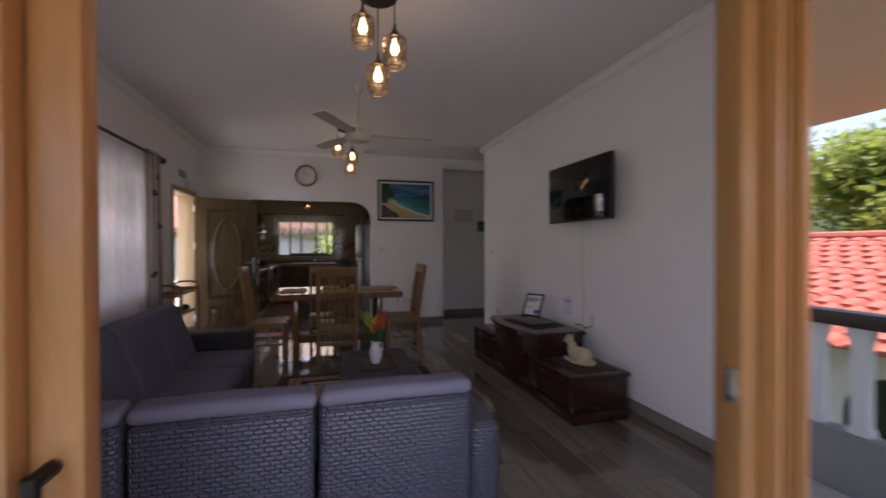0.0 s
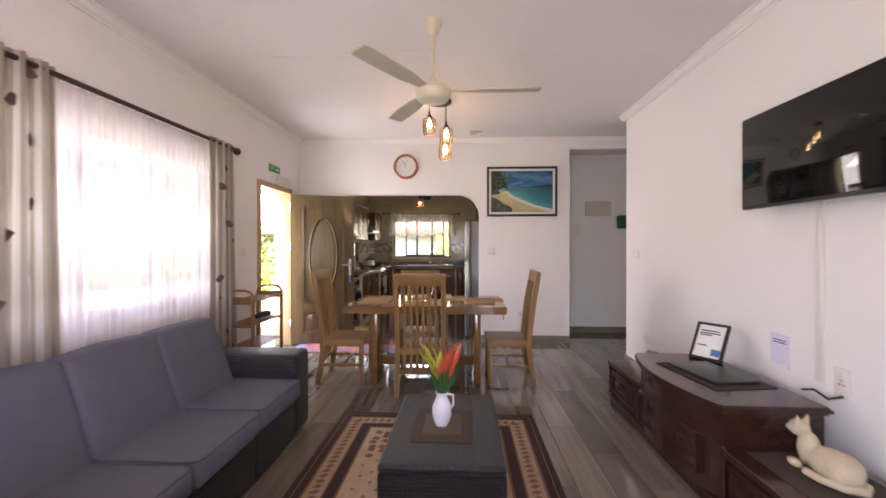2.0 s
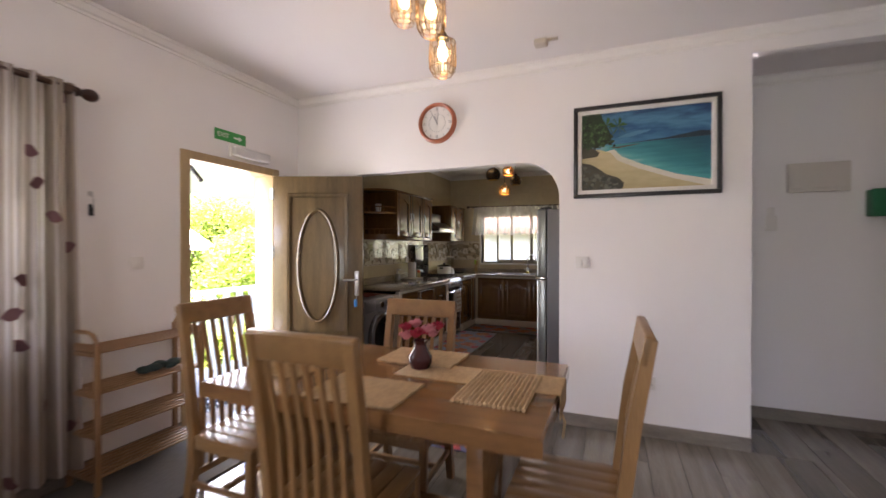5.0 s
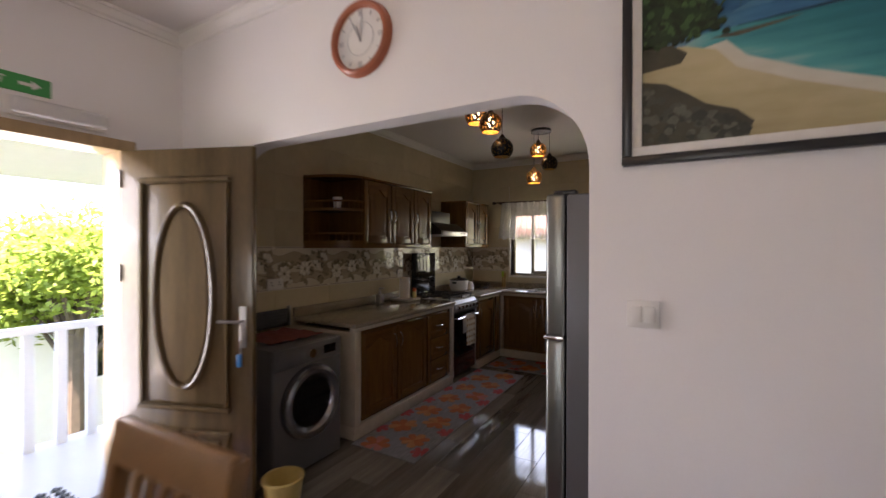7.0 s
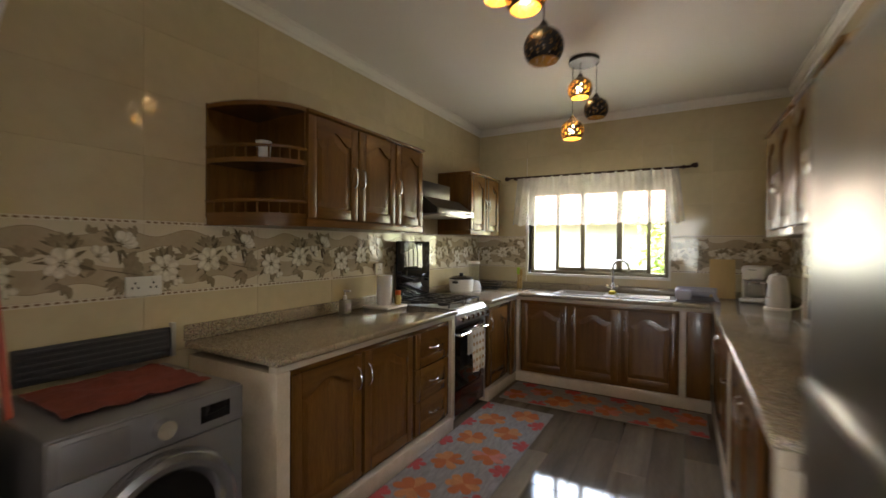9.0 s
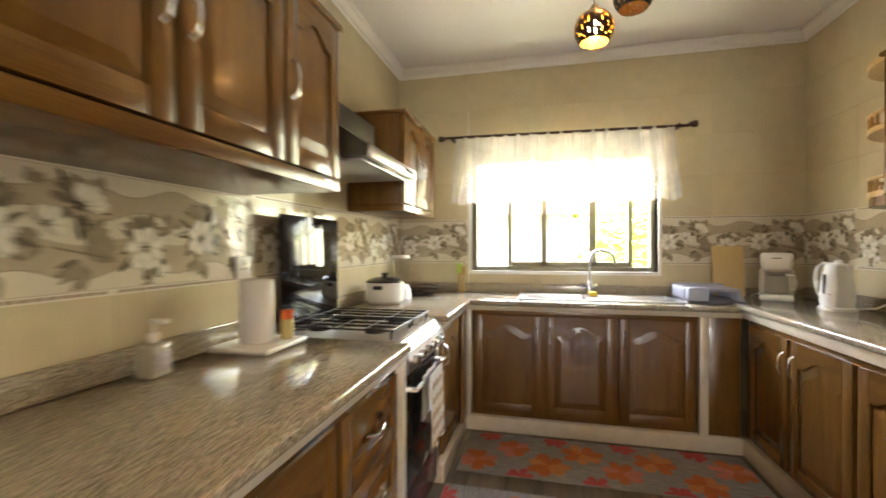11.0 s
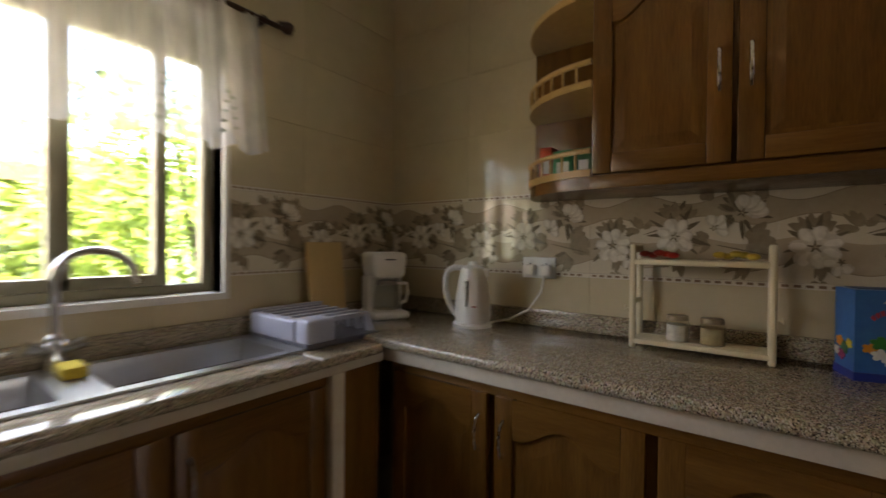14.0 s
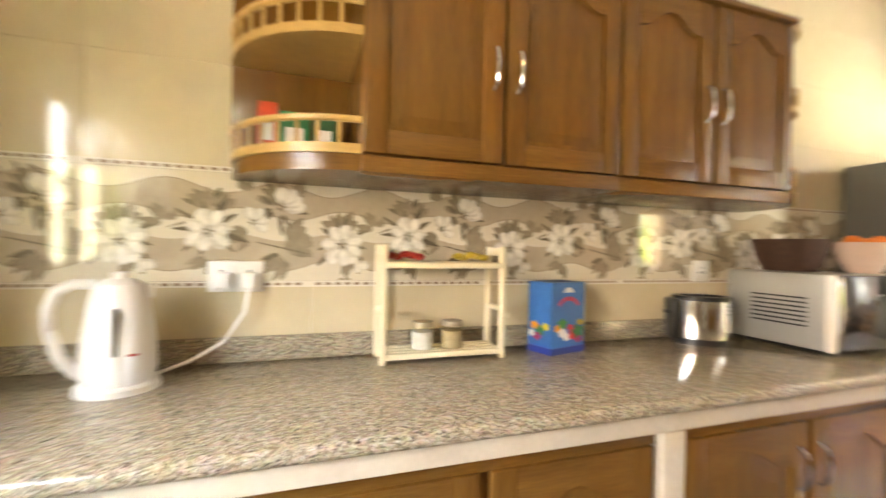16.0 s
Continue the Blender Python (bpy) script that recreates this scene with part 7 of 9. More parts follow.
fr = thing("fridge", "tall grey metal fridge freezer beside the arch", "fridge", 2.415, 8.18, 0)
part("body", rbox(0.06, 0.535, 0.0, 0.66, 0.03, 1.715, 0.01), FRIDGE, fr)
for z0, z1 in ((0.04, 1.13), (1.14, 1.72)):
    d = part("door", rbox(-0.025, 0.055, 0.0, 0.66, z0, z1, 0.016, 3), FRIDGEDOOR, fr)
    part("handle", rbox(-0.035, -0.02, 0.03, 0.06, z1 - 0.06 if z0 < 1 else z0 + 0.01, z1 - 0.01 if z0 < 1 else z0 + 0.06, 0.004), BLACK, d)
part("door_gap_trim", rbox(-0.03, 0.05, -0.004, 0.66, 1.128, 1.142, 0.002), CHROME, fr)
for y in (0.03, 0.6):
    part("hinge_cover", rbox(0.0, 0.09, y, y + 0.05, 1.716, 1.735, 0.004), BLACK, fr)
for y in (0.05, 0.6):
    part("foot", rbox(0.1, 0.16, y, y + 0.04, 0, 0.03, 0.003), BLACK, fr)

# washing machine and the things on it
wm = thing("washing_machine", "grey front-loading washing machine", "washing machine", 0.69, 8.2, 0, 90)
part("casing", rbox(0, 0.59, 0.012, 0.57, 0.015, 0.855, 0.008), GREYMETAL, wm)
part("front_panel", rbox(0.004, 0.586, 0.0, 0.012, 0.02, 0.72, 0.005), GREYMETAL, wm)
part("control_panel", rbox(0.004, 0.586, -0.004, 0.012, 0.724, 0.85, 0.005), GREYMETAL, wm)
part("detergent_drawer", rbox(0.03, 0.2, -0.008, 0.0, 0.74, 0.835, 0.004), GREYMETAL, wm)
part("display", rbox(0.42, 0.53, -0.007, -0.003, 0.755, 0.815, 0.002), BLACKGLOSS, wm, "black display")
bm = turned(bmesh.new(), [(0, 0.03), (0.03, 0.03), (0.034, 0.0), (0, 0)], n=24)
bm.transform(pose(0.295, -0.004, 0.787, 90, 0, 0))
part("dial", bm, CHROME, wm, "chrome programme dial")
bm = turned(bmesh.new(), [(0.245, 0.0), (0.248, 0.02), (0.236, 0.045), (0.215, 0.055), (0.192, 0.05), (0.17, 0.025), (0.165, 0.0)], n=40)
bm.transform(pose(0.295, -0.002, 0.465, 90, 0, 0))
do = part("door_ring", bm, mat("dark_silver_ring", (0.25, 0.25, 0.26), 0.22, metal=0.8), wm, "metal door ring")
bm = turned(bmesh.new(), [(0, 0.0), (0.066, 0.0), (0.13, 0.01), (0.168, 0.022)], n=32)
bm.transform(pose(0.295, -0.001, 0.465, 90, 0, 0))
part("porthole", bm, BLACKGLOSS, do, "dark glass porthole")
for x in (0.05, 0.54):
    for y in (0.05, 0.5):
        part("foot", rbox(x - 0.02, x + 0.02, y, y + 0.04, 0, 0.016, 0.002), BLACK, wm)
bm = bmesh.new()
sh_ = [[(0.18 + 0.4 * i / 14, 8.28 + 0.45 * j / 14 + 0.02 * noise.noise((i, j, 2)), 0.864 + 0.022 * max(0, noise.noise((i * 0.5, j * 0.5, 8)) + 0.3)) for i in range(15)] for j in range(15)]
sheet(bm, sh_)
cl = solo("cloth", bm, mat("orange_red_cloth", (0.2, 0.045, 0.03), 0.9, var=0.3, scale=20), "crumpled orange-red cloth on the washing machine", "cloth", smooth=80)
pb = thing("drying_board", "dark slatted board standing behind the washing machine", "board", 0.03, 8.3, 0.857)
part("board", rbox(0, 0.02, 0, 0.55, 0, 0.14, 0.004), mat("dark_grey_board", (0.04, 0.04, 0.045), 0.5), pb)
for k in range(5):
    part("slat", rbox(0.02, 0.026, 0.01, 0.54, 0.015 + 0.025 * k, 0.03 + 0.025 * k, 0.002), mat("dark_grey_board", (0.04, 0.04, 0.045), 0.5), pb)
part("end_post", rbox(0, 0.03, 0.55, 0.57, 0, 0.16, 0.003), STEEL, pb)
br_ = thing("broom", "broom with a red handle leaning in the kitchen corner", "broom", 0.42, 8.22, 0)
bm = bmesh.new()
rod(bm, (0.03, 0.03, 0.1), (-0.1, -0.04, 1.42), 0.011, 8)
part("stick", bm, mat("red_broom_stick", (0.45, 0.09, 0.06), 0.4), br_)
part("head", rbox(-0.04, 0.1, 0.0, 0.06, 0.0, 0.12, 0.01), mat("cream_bristle", (0.55, 0.4, 0.2), 0.8), br_)
bs = thing("bucket", "yellow-cream plastic bucket on the kitchen floor", "bucket", 0.87, 8.13, 0)
part("body", turned(bmesh.new(), [(0, 0), (0.09, 0), (0.112, 0.16), (0.119, 0.16), (0.119, 0.172), (0.105, 0.172), (0.085, 0.01), (0, 0.01)], n=24), mat("yellow_cream_plastic", (0.6, 0.45, 0.15), 0.4), bs)

# stove
sv = thing("stove", "steel gas stove with a raised dark glass lid", "stove", 0.655, 10.58, 0, 90)
part("body", rbox(0.0, 0.6, 0.03, 0.62, 0.05, 0.885, 0.006), GREYMETAL, sv)
part("cooktop", rbox(0.0, 0.6, 0.02, 0.6, 0.885, 0.905, 0.006), mat("steel_hob", (0.62, 0.62, 0.6), 0.24, metal=0.6, var=0.05, bump=0.02), sv, "bright steel hob")
bm = slab(bmesh.new(), [(0.03, 0.9), (-0.025, 0.86), (-0.03, 0.78), (0.03, 0.76)], 0.0, 0.6, "x")
part("knob_panel", bm, STEEL, sv)
for k in range(6):
    bm = turned(bmesh.new(), [(0, 0), (0.02, 0), (0.018, 0.025), (0, 0.027)], n=16)
    bm.transform(pose(0.07 + k * 0.092, -0.026, 0.82, 90, 0, 0))
    part("knob", bm, CHROME, sv)
od = part("oven_door", rbox(0.01, 0.59, 0.0, 0.03, 0.26, 0.745, 0.006), BLACKGLOSS, sv, "black glass oven door")
part("door_handle", tube(bmesh.new(), [(0.05, 0.0, 0.7), (0.05, -0.045, 0.7), (0.55, -0.045, 0.7), (0.55, 0.0, 0.7)], 0.011), CHROME, od)
part("bottom_drawer", rbox(0.01, 0.59, 0.004, 0.03, 0.06, 0.25, 0.005), mat("dark_red_enamel", (0.05, 0.014, 0.01), 0.2), sv)
for x in (0.0, 0.572):
    part("side_trim", rbox(x, x + 0.028, -0.002, 0.03, 0.05, 0.76, 0.004), STEEL, sv)
for gx in (0.16, 0.44):
    for gy in (0.18, 0.45):
        bm = turned(bmesh.new(), [(0, 0.905), (0.045, 0.905), (0.045, 0.918), (0.03, 0.925), (0, 0.925)], gx, gy, 18)
        part("burner", bm, IRON, sv)
for gx in (0.02, 0.31):
    gr = part("pan_grid", rbox(gx + 0.005, gx + 0.265, 0.045, 0.055, 0.934, 0.946, 0.002, 1), IRON, sv, "black iron pan grid")
    for k in range(4):
        a = gx + 0.01 + k * 0.083
        part("grid_bar", rbox(a - 0.0032, a + 0.0032, 0.056, 0.57, 0.936, 0.944, 0.001, 1), IRON, gr)
    for y in (0.18, 0.31, 0.45, 0.56):
        part("grid_bar", rbox(gx + 0.005, gx + 0.265, y - 0.0032, y + 0.0032, 0.9365, 0.9435, 0.001, 1), IRON, gr)
    for x in (gx + 0.012, gx + 0.255):
        for y in (0.056, 0.56):
            part("grid_foot", rbox(x - 0.005, x + 0.005, y - 0.005, y + 0.005, 0.905, 0.935, 0.001, 1), IRON, gr)
bm = rbox(0.05, 0.58, 0.575, 0.583, 0.91, 1.43, 0.002)
part("glass_lid", bm, BLACKGLOSS, sv, "raised dark glass lid")
bm = bmesh.new()
for x in (0.01, 0.56):
    box(bm, x, x + 0.02, 0.583, 0.61, 0.89, 0.95)
part("lid_hinge", bm, STEEL, sv)
tw = thing("tea_towel", "checked tea towel hanging on the oven door", "towel", 0.655, 10.72, 0, 90)
TOWEL = mat("printed_towel", (0.6, 0.55, 0.45), 0.9, var=0.25, scale=22, fine=200, second=(0.75, 0.72, 0.64))
bm = sheet(bmesh.new(), [[(0.05 + 0.24 * i / 12 + 0.02 * (j / 12), -0.062 - 0.012 * math.sin(i * 1.1 + j * 0.2) * j / 12, 0.715 - 0.35 * j / 12) for i in range(13)] for j in range(13)])
part("front_fold", bm, TOWEL, tw, smooth=80)
bm = sheet(bmesh.new(), [[(0.05 + 0.24 * i / 12, -0.03 - 0.004 * math.sin(i), 0.715 - 0.2 * j / 8) for i in range(13)] for j in range(9)])
part("back_fold", bm, TOWEL, tw, smooth=80)
bm = bmesh.new()
for i in range(4):
    for j in range(5):
        x = 0.07 + i * 0.058
        z = 0.67 - j * 0.066
        slab(bm, flower_outline(x, z, 0.018, i + j, 4), -0.0785, -0.0765, "y")
tagged(part("printed_motif", bm, mat("towel_print", (0.42, 0.25, 0.1), 0.9, var=0.3), tw, "brown printed motifs", None), kind="stuff")

# things on the west counter
pt2 = thing("paper_towel", "roll of white paper towel on a white tray", "paper towel", 0.155, 10.37, CT)
part("tray", rbox(-0.115, 0.13, -0.125, 0.13, 0, 0.02, 0.008, 3), WHITEPL, pt2)
part("roll", turned(bmesh.new(), [(0.02, 0.021), (0.058, 0.021), (0.06, 0.025), (0.06, 0.245), (0.058, 0.25), (0.02, 0.25)], n=28), PAPER, pt2)
ob_ = thing("spray_bottle", "small orange-capped bottle on the white tray", "bottle", 0.235, 10.44, CT + 0.021)
part("bottle", turned(bmesh.new(), [(0, 0), (0.024, 0), (0.025, 0.06), (0.018, 0.075), (0, 0.075)], n=16), mat("clear_yellow_plastic", (0.6, 0.5, 0.2), 0.2), ob_)
part("cap", turned(bmesh.new(), [(0, 0.075), (0.022, 0.075), (0.022, 0.11), (0, 0.112)], n=16), mat("orange_cap", (0.7, 0.13, 0.02), 0.35), ob_)
so = thing("soap_bottle", "clear soap dispenser with a white pump", "soap bottle", 0.11, 9.98, CT)
part("bottle", rbox(-0.032, 0.032, -0.04, 0.04, 0, 0.1, 0.014, 3), mat("clear_soap", (0.62, 0.6, 0.52), 0.15, trans=0.4), so)
part("label", rbox(0.0315, 0.034, -0.025, 0.025, 0.02, 0.075, 0.001), mat("soap_label", (0.35, 0.3, 0.32), 0.5, var=0.4, scale=60), so)
part("pump", turned(bmesh.new(), [(0, 0.1), (0.014, 0.1), (0.014, 0.125), (0.005, 0.13), (0.005, 0.16), (0, 0.16)], n=14), WHITEPL, so)
part("nozzle", rbox(-0.01, 0.05, -0.009, 0.009, 0.155, 0.168, 0.004), WHITEPL, so)
rc = thing("rice_cooker", "white rice cooker with a dark lid", "rice cooker", 0.185, 11.62, CT)
part("pot", turned(bmesh.new(), [(0, 0), (0.1, 0), (0.12, 0.02), (0.125, 0.13), (0.12, 0.14), (0, 0.14)], n=28), WHITEPL, rc)
part("lid", turned(bmesh.new(), [(0.128, 0.14), (0.126, 0.15), (0.08, 0.17), (0.02, 0.178), (0, 0.178)], n=28), mat("smoked_lid", (0.05, 0.045, 0.04), 0.15), rc)
part("knob", turned(bmesh.new(), [(0, 0.176), (0.018, 0.178), (0.024, 0.2), (0, 0.204)], n=16), BLACK, rc)
for s in (-1, 1):
    part("handle", rbox(-0.03, 0.03, s * 0.13 - 0.014, s * 0.13 + 0.014, 0.1, 0.125, 0.006), BLACK, rc)
bl_ = thing("blender", "white blender with a clear jar", "blender", 0.2, 11.9, CT)
part("base", turned(bmesh.new(), [(0, 0), (0.075, 0), (0.07, 0.06), (0.05, 0.1), (0, 0.1)], n=20), WHITEPL, bl_)
part("jar", turned(bmesh.new(), [(0.045, 0.1), (0.055, 0.16), (0.065, 0.28), (0.066, 0.29)], n=20), JAR, bl_, "clear plastic jar")
part("lid", turned(bmesh.new(), [(0, 0.31), (0.06, 0.31), (0.068, 0.29), (0, 0.288)], n=20), WHITEPL, bl_)
ut = thing("utensil_pot", "wooden utensils with a green spatula by the window", "utensils", 0.55, 12.33, CT)
for k, (dx, h) in enumerate(((0.0, 0.24), (0.03, 0.22))):
    part("handle", rbox(dx - 0.012, dx + 0.012, -0.008, 0.008, 0, h - 0.08, 0.004), LIGHTWOOD, ut)
    part("blade", rbox(dx - 0.02, dx + 0.02, -0.005, 0.005, h - 0.08, h, 0.004), mat("lime_plastic", (0.35, 0.55, 0.06), 0.4) if k == 0 else LIGHTWOOD, ut)
pn = thing("wire_basket", "black wire basket on the corner of the counter", "basket", 0.28, 12.15, CT)
for z, r in ((0.005, 0.1), (0.035, 0.12), (0.065, 0.135)):
    part("wire_hoop", tube(bmesh.new(), [(r * math.cos(2 * math.pi * k / 24), r * math.sin(2 * math.pi * k / 24), z) for k in range(25)], 0.004, 6), IRON, pn)
for k in range(10):
    a = 2 * math.pi * k / 10
    part("wire", tube(bmesh.new(), [(0.02 * math.cos(a), 0.02 * math.sin(a), 0.005), (0.1 * math.cos(a), 0.1 * math.sin(a), 0.005), (0.135 * math.cos(a), 0.135 * math.sin(a), 0.065)], 0.003, 5), IRON, pn)

plate("socket", "white double wall socket with a plug above the counter", "socket", KE - 0.012, 11.55, 1.18, 0.15, 0.09, "x", -1, 0, 2)
pg = thing("kettle_cable", "white kettle cable and plug in the wall socket", "cable", 0, 0, 0)
for y in (11.58, 11.51):
    part("plug", rbox(KE - 0.055, KE - 0.022, y - 0.024, y + 0.024, 1.145, 1.195, 0.01, 3), WHITEPL, pg)
part("cord", tube(bmesh.new(), [(KE - 0.05, 11.51, 1.15), (KE - 0.06, 11.52, 1.08), (KE - 0.08, 11.57, 1.0), (KE - 0.1, 11.65, 0.955), (KE - 0.15, 11.73, 0.936)], 0.0045), WHITEPL, pg)
plate("socket", "white wall socket above the stove counter", "socket", 0.012, 10.47, 1.2, 0.09, 0.09, "x", 1, 0, 1)
plate("socket", "white double wall socket above the washing machine", "socket", 0.012, 8.75, 1.2, 0.15, 0.09, "x", 1, 0, 2)
plate("socket", "white wall socket behind the microwave", "socket", KE - 0.012, 9.72, 1.2, 0.09, 0.09, "x", -1, 0, 1)

# ---- wall cabinets


def wall_run(name, label, x, y, rz, doors, z0, z1, depth, handles=True, base=None):
    t = thing(name, label, "wall cabinet", x, y, 0, rz, "kitchen wall cabinets")
    a, b = min(d[0] for d in doors), max(d[1] for d in doors)
    part("carcass", rbox(a, b, 0.02, depth, z0, z1, 0.003), CABWOOD, t)
    part("bottom_rail", rbox(a, b, -0.004, depth, z0 - 0.042, z0, 0.004), CABWOODH, t)
    part("cornice", rbox(a - 0.006, b + 0.006, -0.02, depth, z1, z1 + 0.022, 0.008), CABWOODH, t)
    for x0, x1, side in doors:
        cab_door(t, x0 + 0.004, x1 - 0.004, z0 + 0.006, z1 - 0.006, 0.0, True, side, hz=(z0 + 0.265) if side else None)
    return t


def corner_shelf(x, y, rz, z0, z1, ln, depth, flip, wood=None):
    """An open quarter-round end shelf with small gallery rails."""
    t = thing("corner_shelf", "open rounded wooden end shelf with little gallery rails", "shelf", x, y, 0, rz, "rounded end shelves")
    wood = wood or LIGHTWOOD
    n = 10
    q = [(ln * math.sin(math.pi / 2 * k / n) * flip, depth - depth * math.cos(math.pi / 2 * k / n)) for k in range(n + 1)]
    for z in (z0, z0 + (z1 - z0) * 0.47, z1 - 0.03):
        part("shelf", slab(bmesh.new(), [(0, depth)] + q, z, z + 0.024), wood, t)
    for z in (z0, z0 + (z1 - z0) * 0.47):
        rail = [(a * 0.985, depth - (depth - b) * 0.985) for a, b in q]
        part("gallery_rail", tube(bmesh.new(), [(a, b, z + 0.085) for a, b in rail], 0.009), wood, t)
        for k in range(1, n):
            bm = bmesh.new()
            rod(bm, (rail[k][0], rail[k][1], z + 0.02), (rail[k][0], rail[k][1], z + 0.085), 0.005, 6)
            part("spindle", bm, wood, t)
    part("base_board", slab(bmesh.new(), [(0, depth)] + [(a * 0.98, depth - (depth - b) * 0.98) for a, b in q], z0 - 0.042, z0), CABWOODH, t, "brown base board")
    part("back", rbox(min(0, ln * flip), max(0, ln * flip), depth - 0.012, depth, z0, z1, 0.002), CABWOOD, t)
    return t


wall_run("wall_cabinet", "brown stained wall cabinet with three arched doors", 0.44, 9.33, 90, ((0, 0.405, 1), (0.405, 0.79, -1), (0.79, 1.14, -1)), 1.535, 2.1, 0.428)
corner_shelf(0.44, 9.33, 90, 1.535, 2.13, 0.29, 0.428, -1, CABWOODH)
wall_run("wall_cabinet", "brown stained wall cabinet with two arched doors beside the hood", 0.38, 11.42, 90, ((0, 0.37, 1), (0.37, 0.73, -1)), 1.545, 2.1, 0.368)
wall_run("wall_cabinet", "brown stained wall cabinet with two doors over the counter", 2.655, 11.23, -90, ((0, 0.39, 1), (0.39, 0.78, -1)), 1.505, 2.11, 0.333)
wall_run("wall_cabinet", "brown stained wall cabinet with two doors near the fridge", 2.655, 10.45, -90, ((0, 0.38, 1), (0.38, 0.76, -1)), 1.505, 2.11, 0.333)
corner_shelf(2.655, 11.23, -90, 1.507, 2.13, 0.34, 0.333, -1)
corner_shelf(2.655, 9.69, -90, 1.507, 2.13, 0.2, 0.333, 1)
# small packets on the end shelf
for k, (dx, c, w, h) in enumerate(((0.1, (0.5, 0.06, 0.02), 0.05, 0.13), (0.17, (0.02, 0.2, 0.08), 0.08, 0.11), (0.25, (0.02, 0.12, 0.05), 0.06, 0.11))):
    bx = thing("tea_packet", "small coloured tea packet on the end shelf", "packet", 2.86, 11.23 + 0.33 - dx, 1.533, 0, "tea packets")
    part("carton", rbox(-0.03, 0.03, -w / 2, w / 2, 0, h, 0.002), mat("packet_%d" % k, c, 0.4, var=0.3, scale=40), bx)
    part("label", rbox(-0.0315, -0.03, -w * 0.3, w * 0.3, h * 0.2, h * 0.6, 0), WHITEPL, bx)
cu = thing("paper_cup", "white cup on the dark end shelf", "cup", 0.25, 9.21, 1.8395)
part("body", turned(bmesh.new(), [(0, 0), (0.03, 0), (0.04, 0.1), (0.037, 0.1), (0.028, 0.004), (0, 0.004)], n=18), WHITEPL, cu)

hd = thing("cooker_hood", "dark enamelled cooker hood with a steel front strip over the stove", "cooker hood", 0.02, 10.56, 1.63)
bm = slab(bmesh.new(), [(0, 0.06), (0.0, 0.16), (0.36, 0.16), (0.5, 0.06), (0.5, 0.02), (0.0, 0.02)], 0, 0.62, "y")
part("canopy", bm, mat("dark_hood_enamel", (0.05, 0.045, 0.036), 0.3, metal=0.2), hd)
part("control_strip", rbox(0.49, 0.515, 0.0, 0.62, 0.012, 0.062, 0.005), STEEL, hd)
part("filter", rbox(0.03, 0.46, 0.03, 0.59, 0.008, 0.02, 0.003), STEEL, hd)
for k in range(3):
    part("button", rbox(0.514, 0.52, 0.44 + 0.045 * k, 0.465 + 0.045 * k, 0.03, 0.045, 0.002), BLACK, hd)
part("wall_duct_box", rbox(0, 0.3, 0.06, 0.56, 0.16, 0.3, 0.004), mat("dark_hood_enamel", (0.05, 0.045, 0.036), 0.3, metal=0.2), hd)

# ---- kitchen curtain
kr = thing("kitchen_curtain_rod", "thin dark curtain rod over the kitchen window", "curtain rod", 1.33, KN - 0.09, 2.165)
bm = bmesh.new()
rod(bm, (-0.9, 0, 0.005), (0.9, 0, -0.01), 0.011, 10)
part("pole", bm, DARKWOOD, kr)
for s in (-1, 1):
    bm = turned(bmesh.new(), [(0, 0), (0.014, 0), (0.018, 0.015), (0.026, 0.035), (0.022, 0.055), (0, 0.062)], n=14)
    bm.transform(pose(s * 0.9, 0, 0, 0, 90 * s, 0))
    part("finial", bm, DARKWOOD, kr)
    part("bracket", rbox(s * 0.84 - 0.01, s * 0.84 + 0.01, 0, 0.09, -0.02, 0.012, 0.003), DARKWOOD, kr)
kc = thing("kitchen_curtain", "short white sheer valance with embroidered sprigs", "curtain", 0, 0, 0)
rows_ = hanging(0.52, 2.13, 1.63, 2.165, 0, 0.022, 15, 220, 0.12)
rows_ = [[(p[1], KN - 0.09 + p[0], p[2] + (0.012 * math.sin(i * 0.35) if j == len(rows_) - 1 else 0)) for i, p in enumerate(r)] for j, r in enumerate(rows_)]
part("voile", sheet(bmesh.new(), rows_), SHEER2, kc, smooth=80)
rg = random.Random(9)
for k in range(8):
    bm = bmesh.new()
    x, z = 0.62 + k * 0.2, 1.68
    for j in range(9):
        a = rg.uniform(-0.5, 0.5)
        zz = z + 0.018 * j
        xx = x + (0.025 if j % 2 else -0.025) * (1 - j / 12)
        bm.faces.new([bm.verts.new((xx + dx, KN - 0.118, zz + dz)) for dx, dz in ((-0.012, -0.004), (0, -0.007), (0.012, 0.004), (0, 0.008))])
    tagged(part("embroidered_sprig", bm, mat("grey_green_thread", (0.3, 0.33, 0.27), 0.9), kc, smooth=None), kind="stuff")

# ---- perforated globe pendants
SHADE = mat("black_perforated_shade", (0.018, 0.017, 0.016), 0.35, metal=0.3)
SHADEIN = mat("gold_shade_lining", (0.6, 0.36, 0.1), 0.4, metal=0.4, var=0.1)


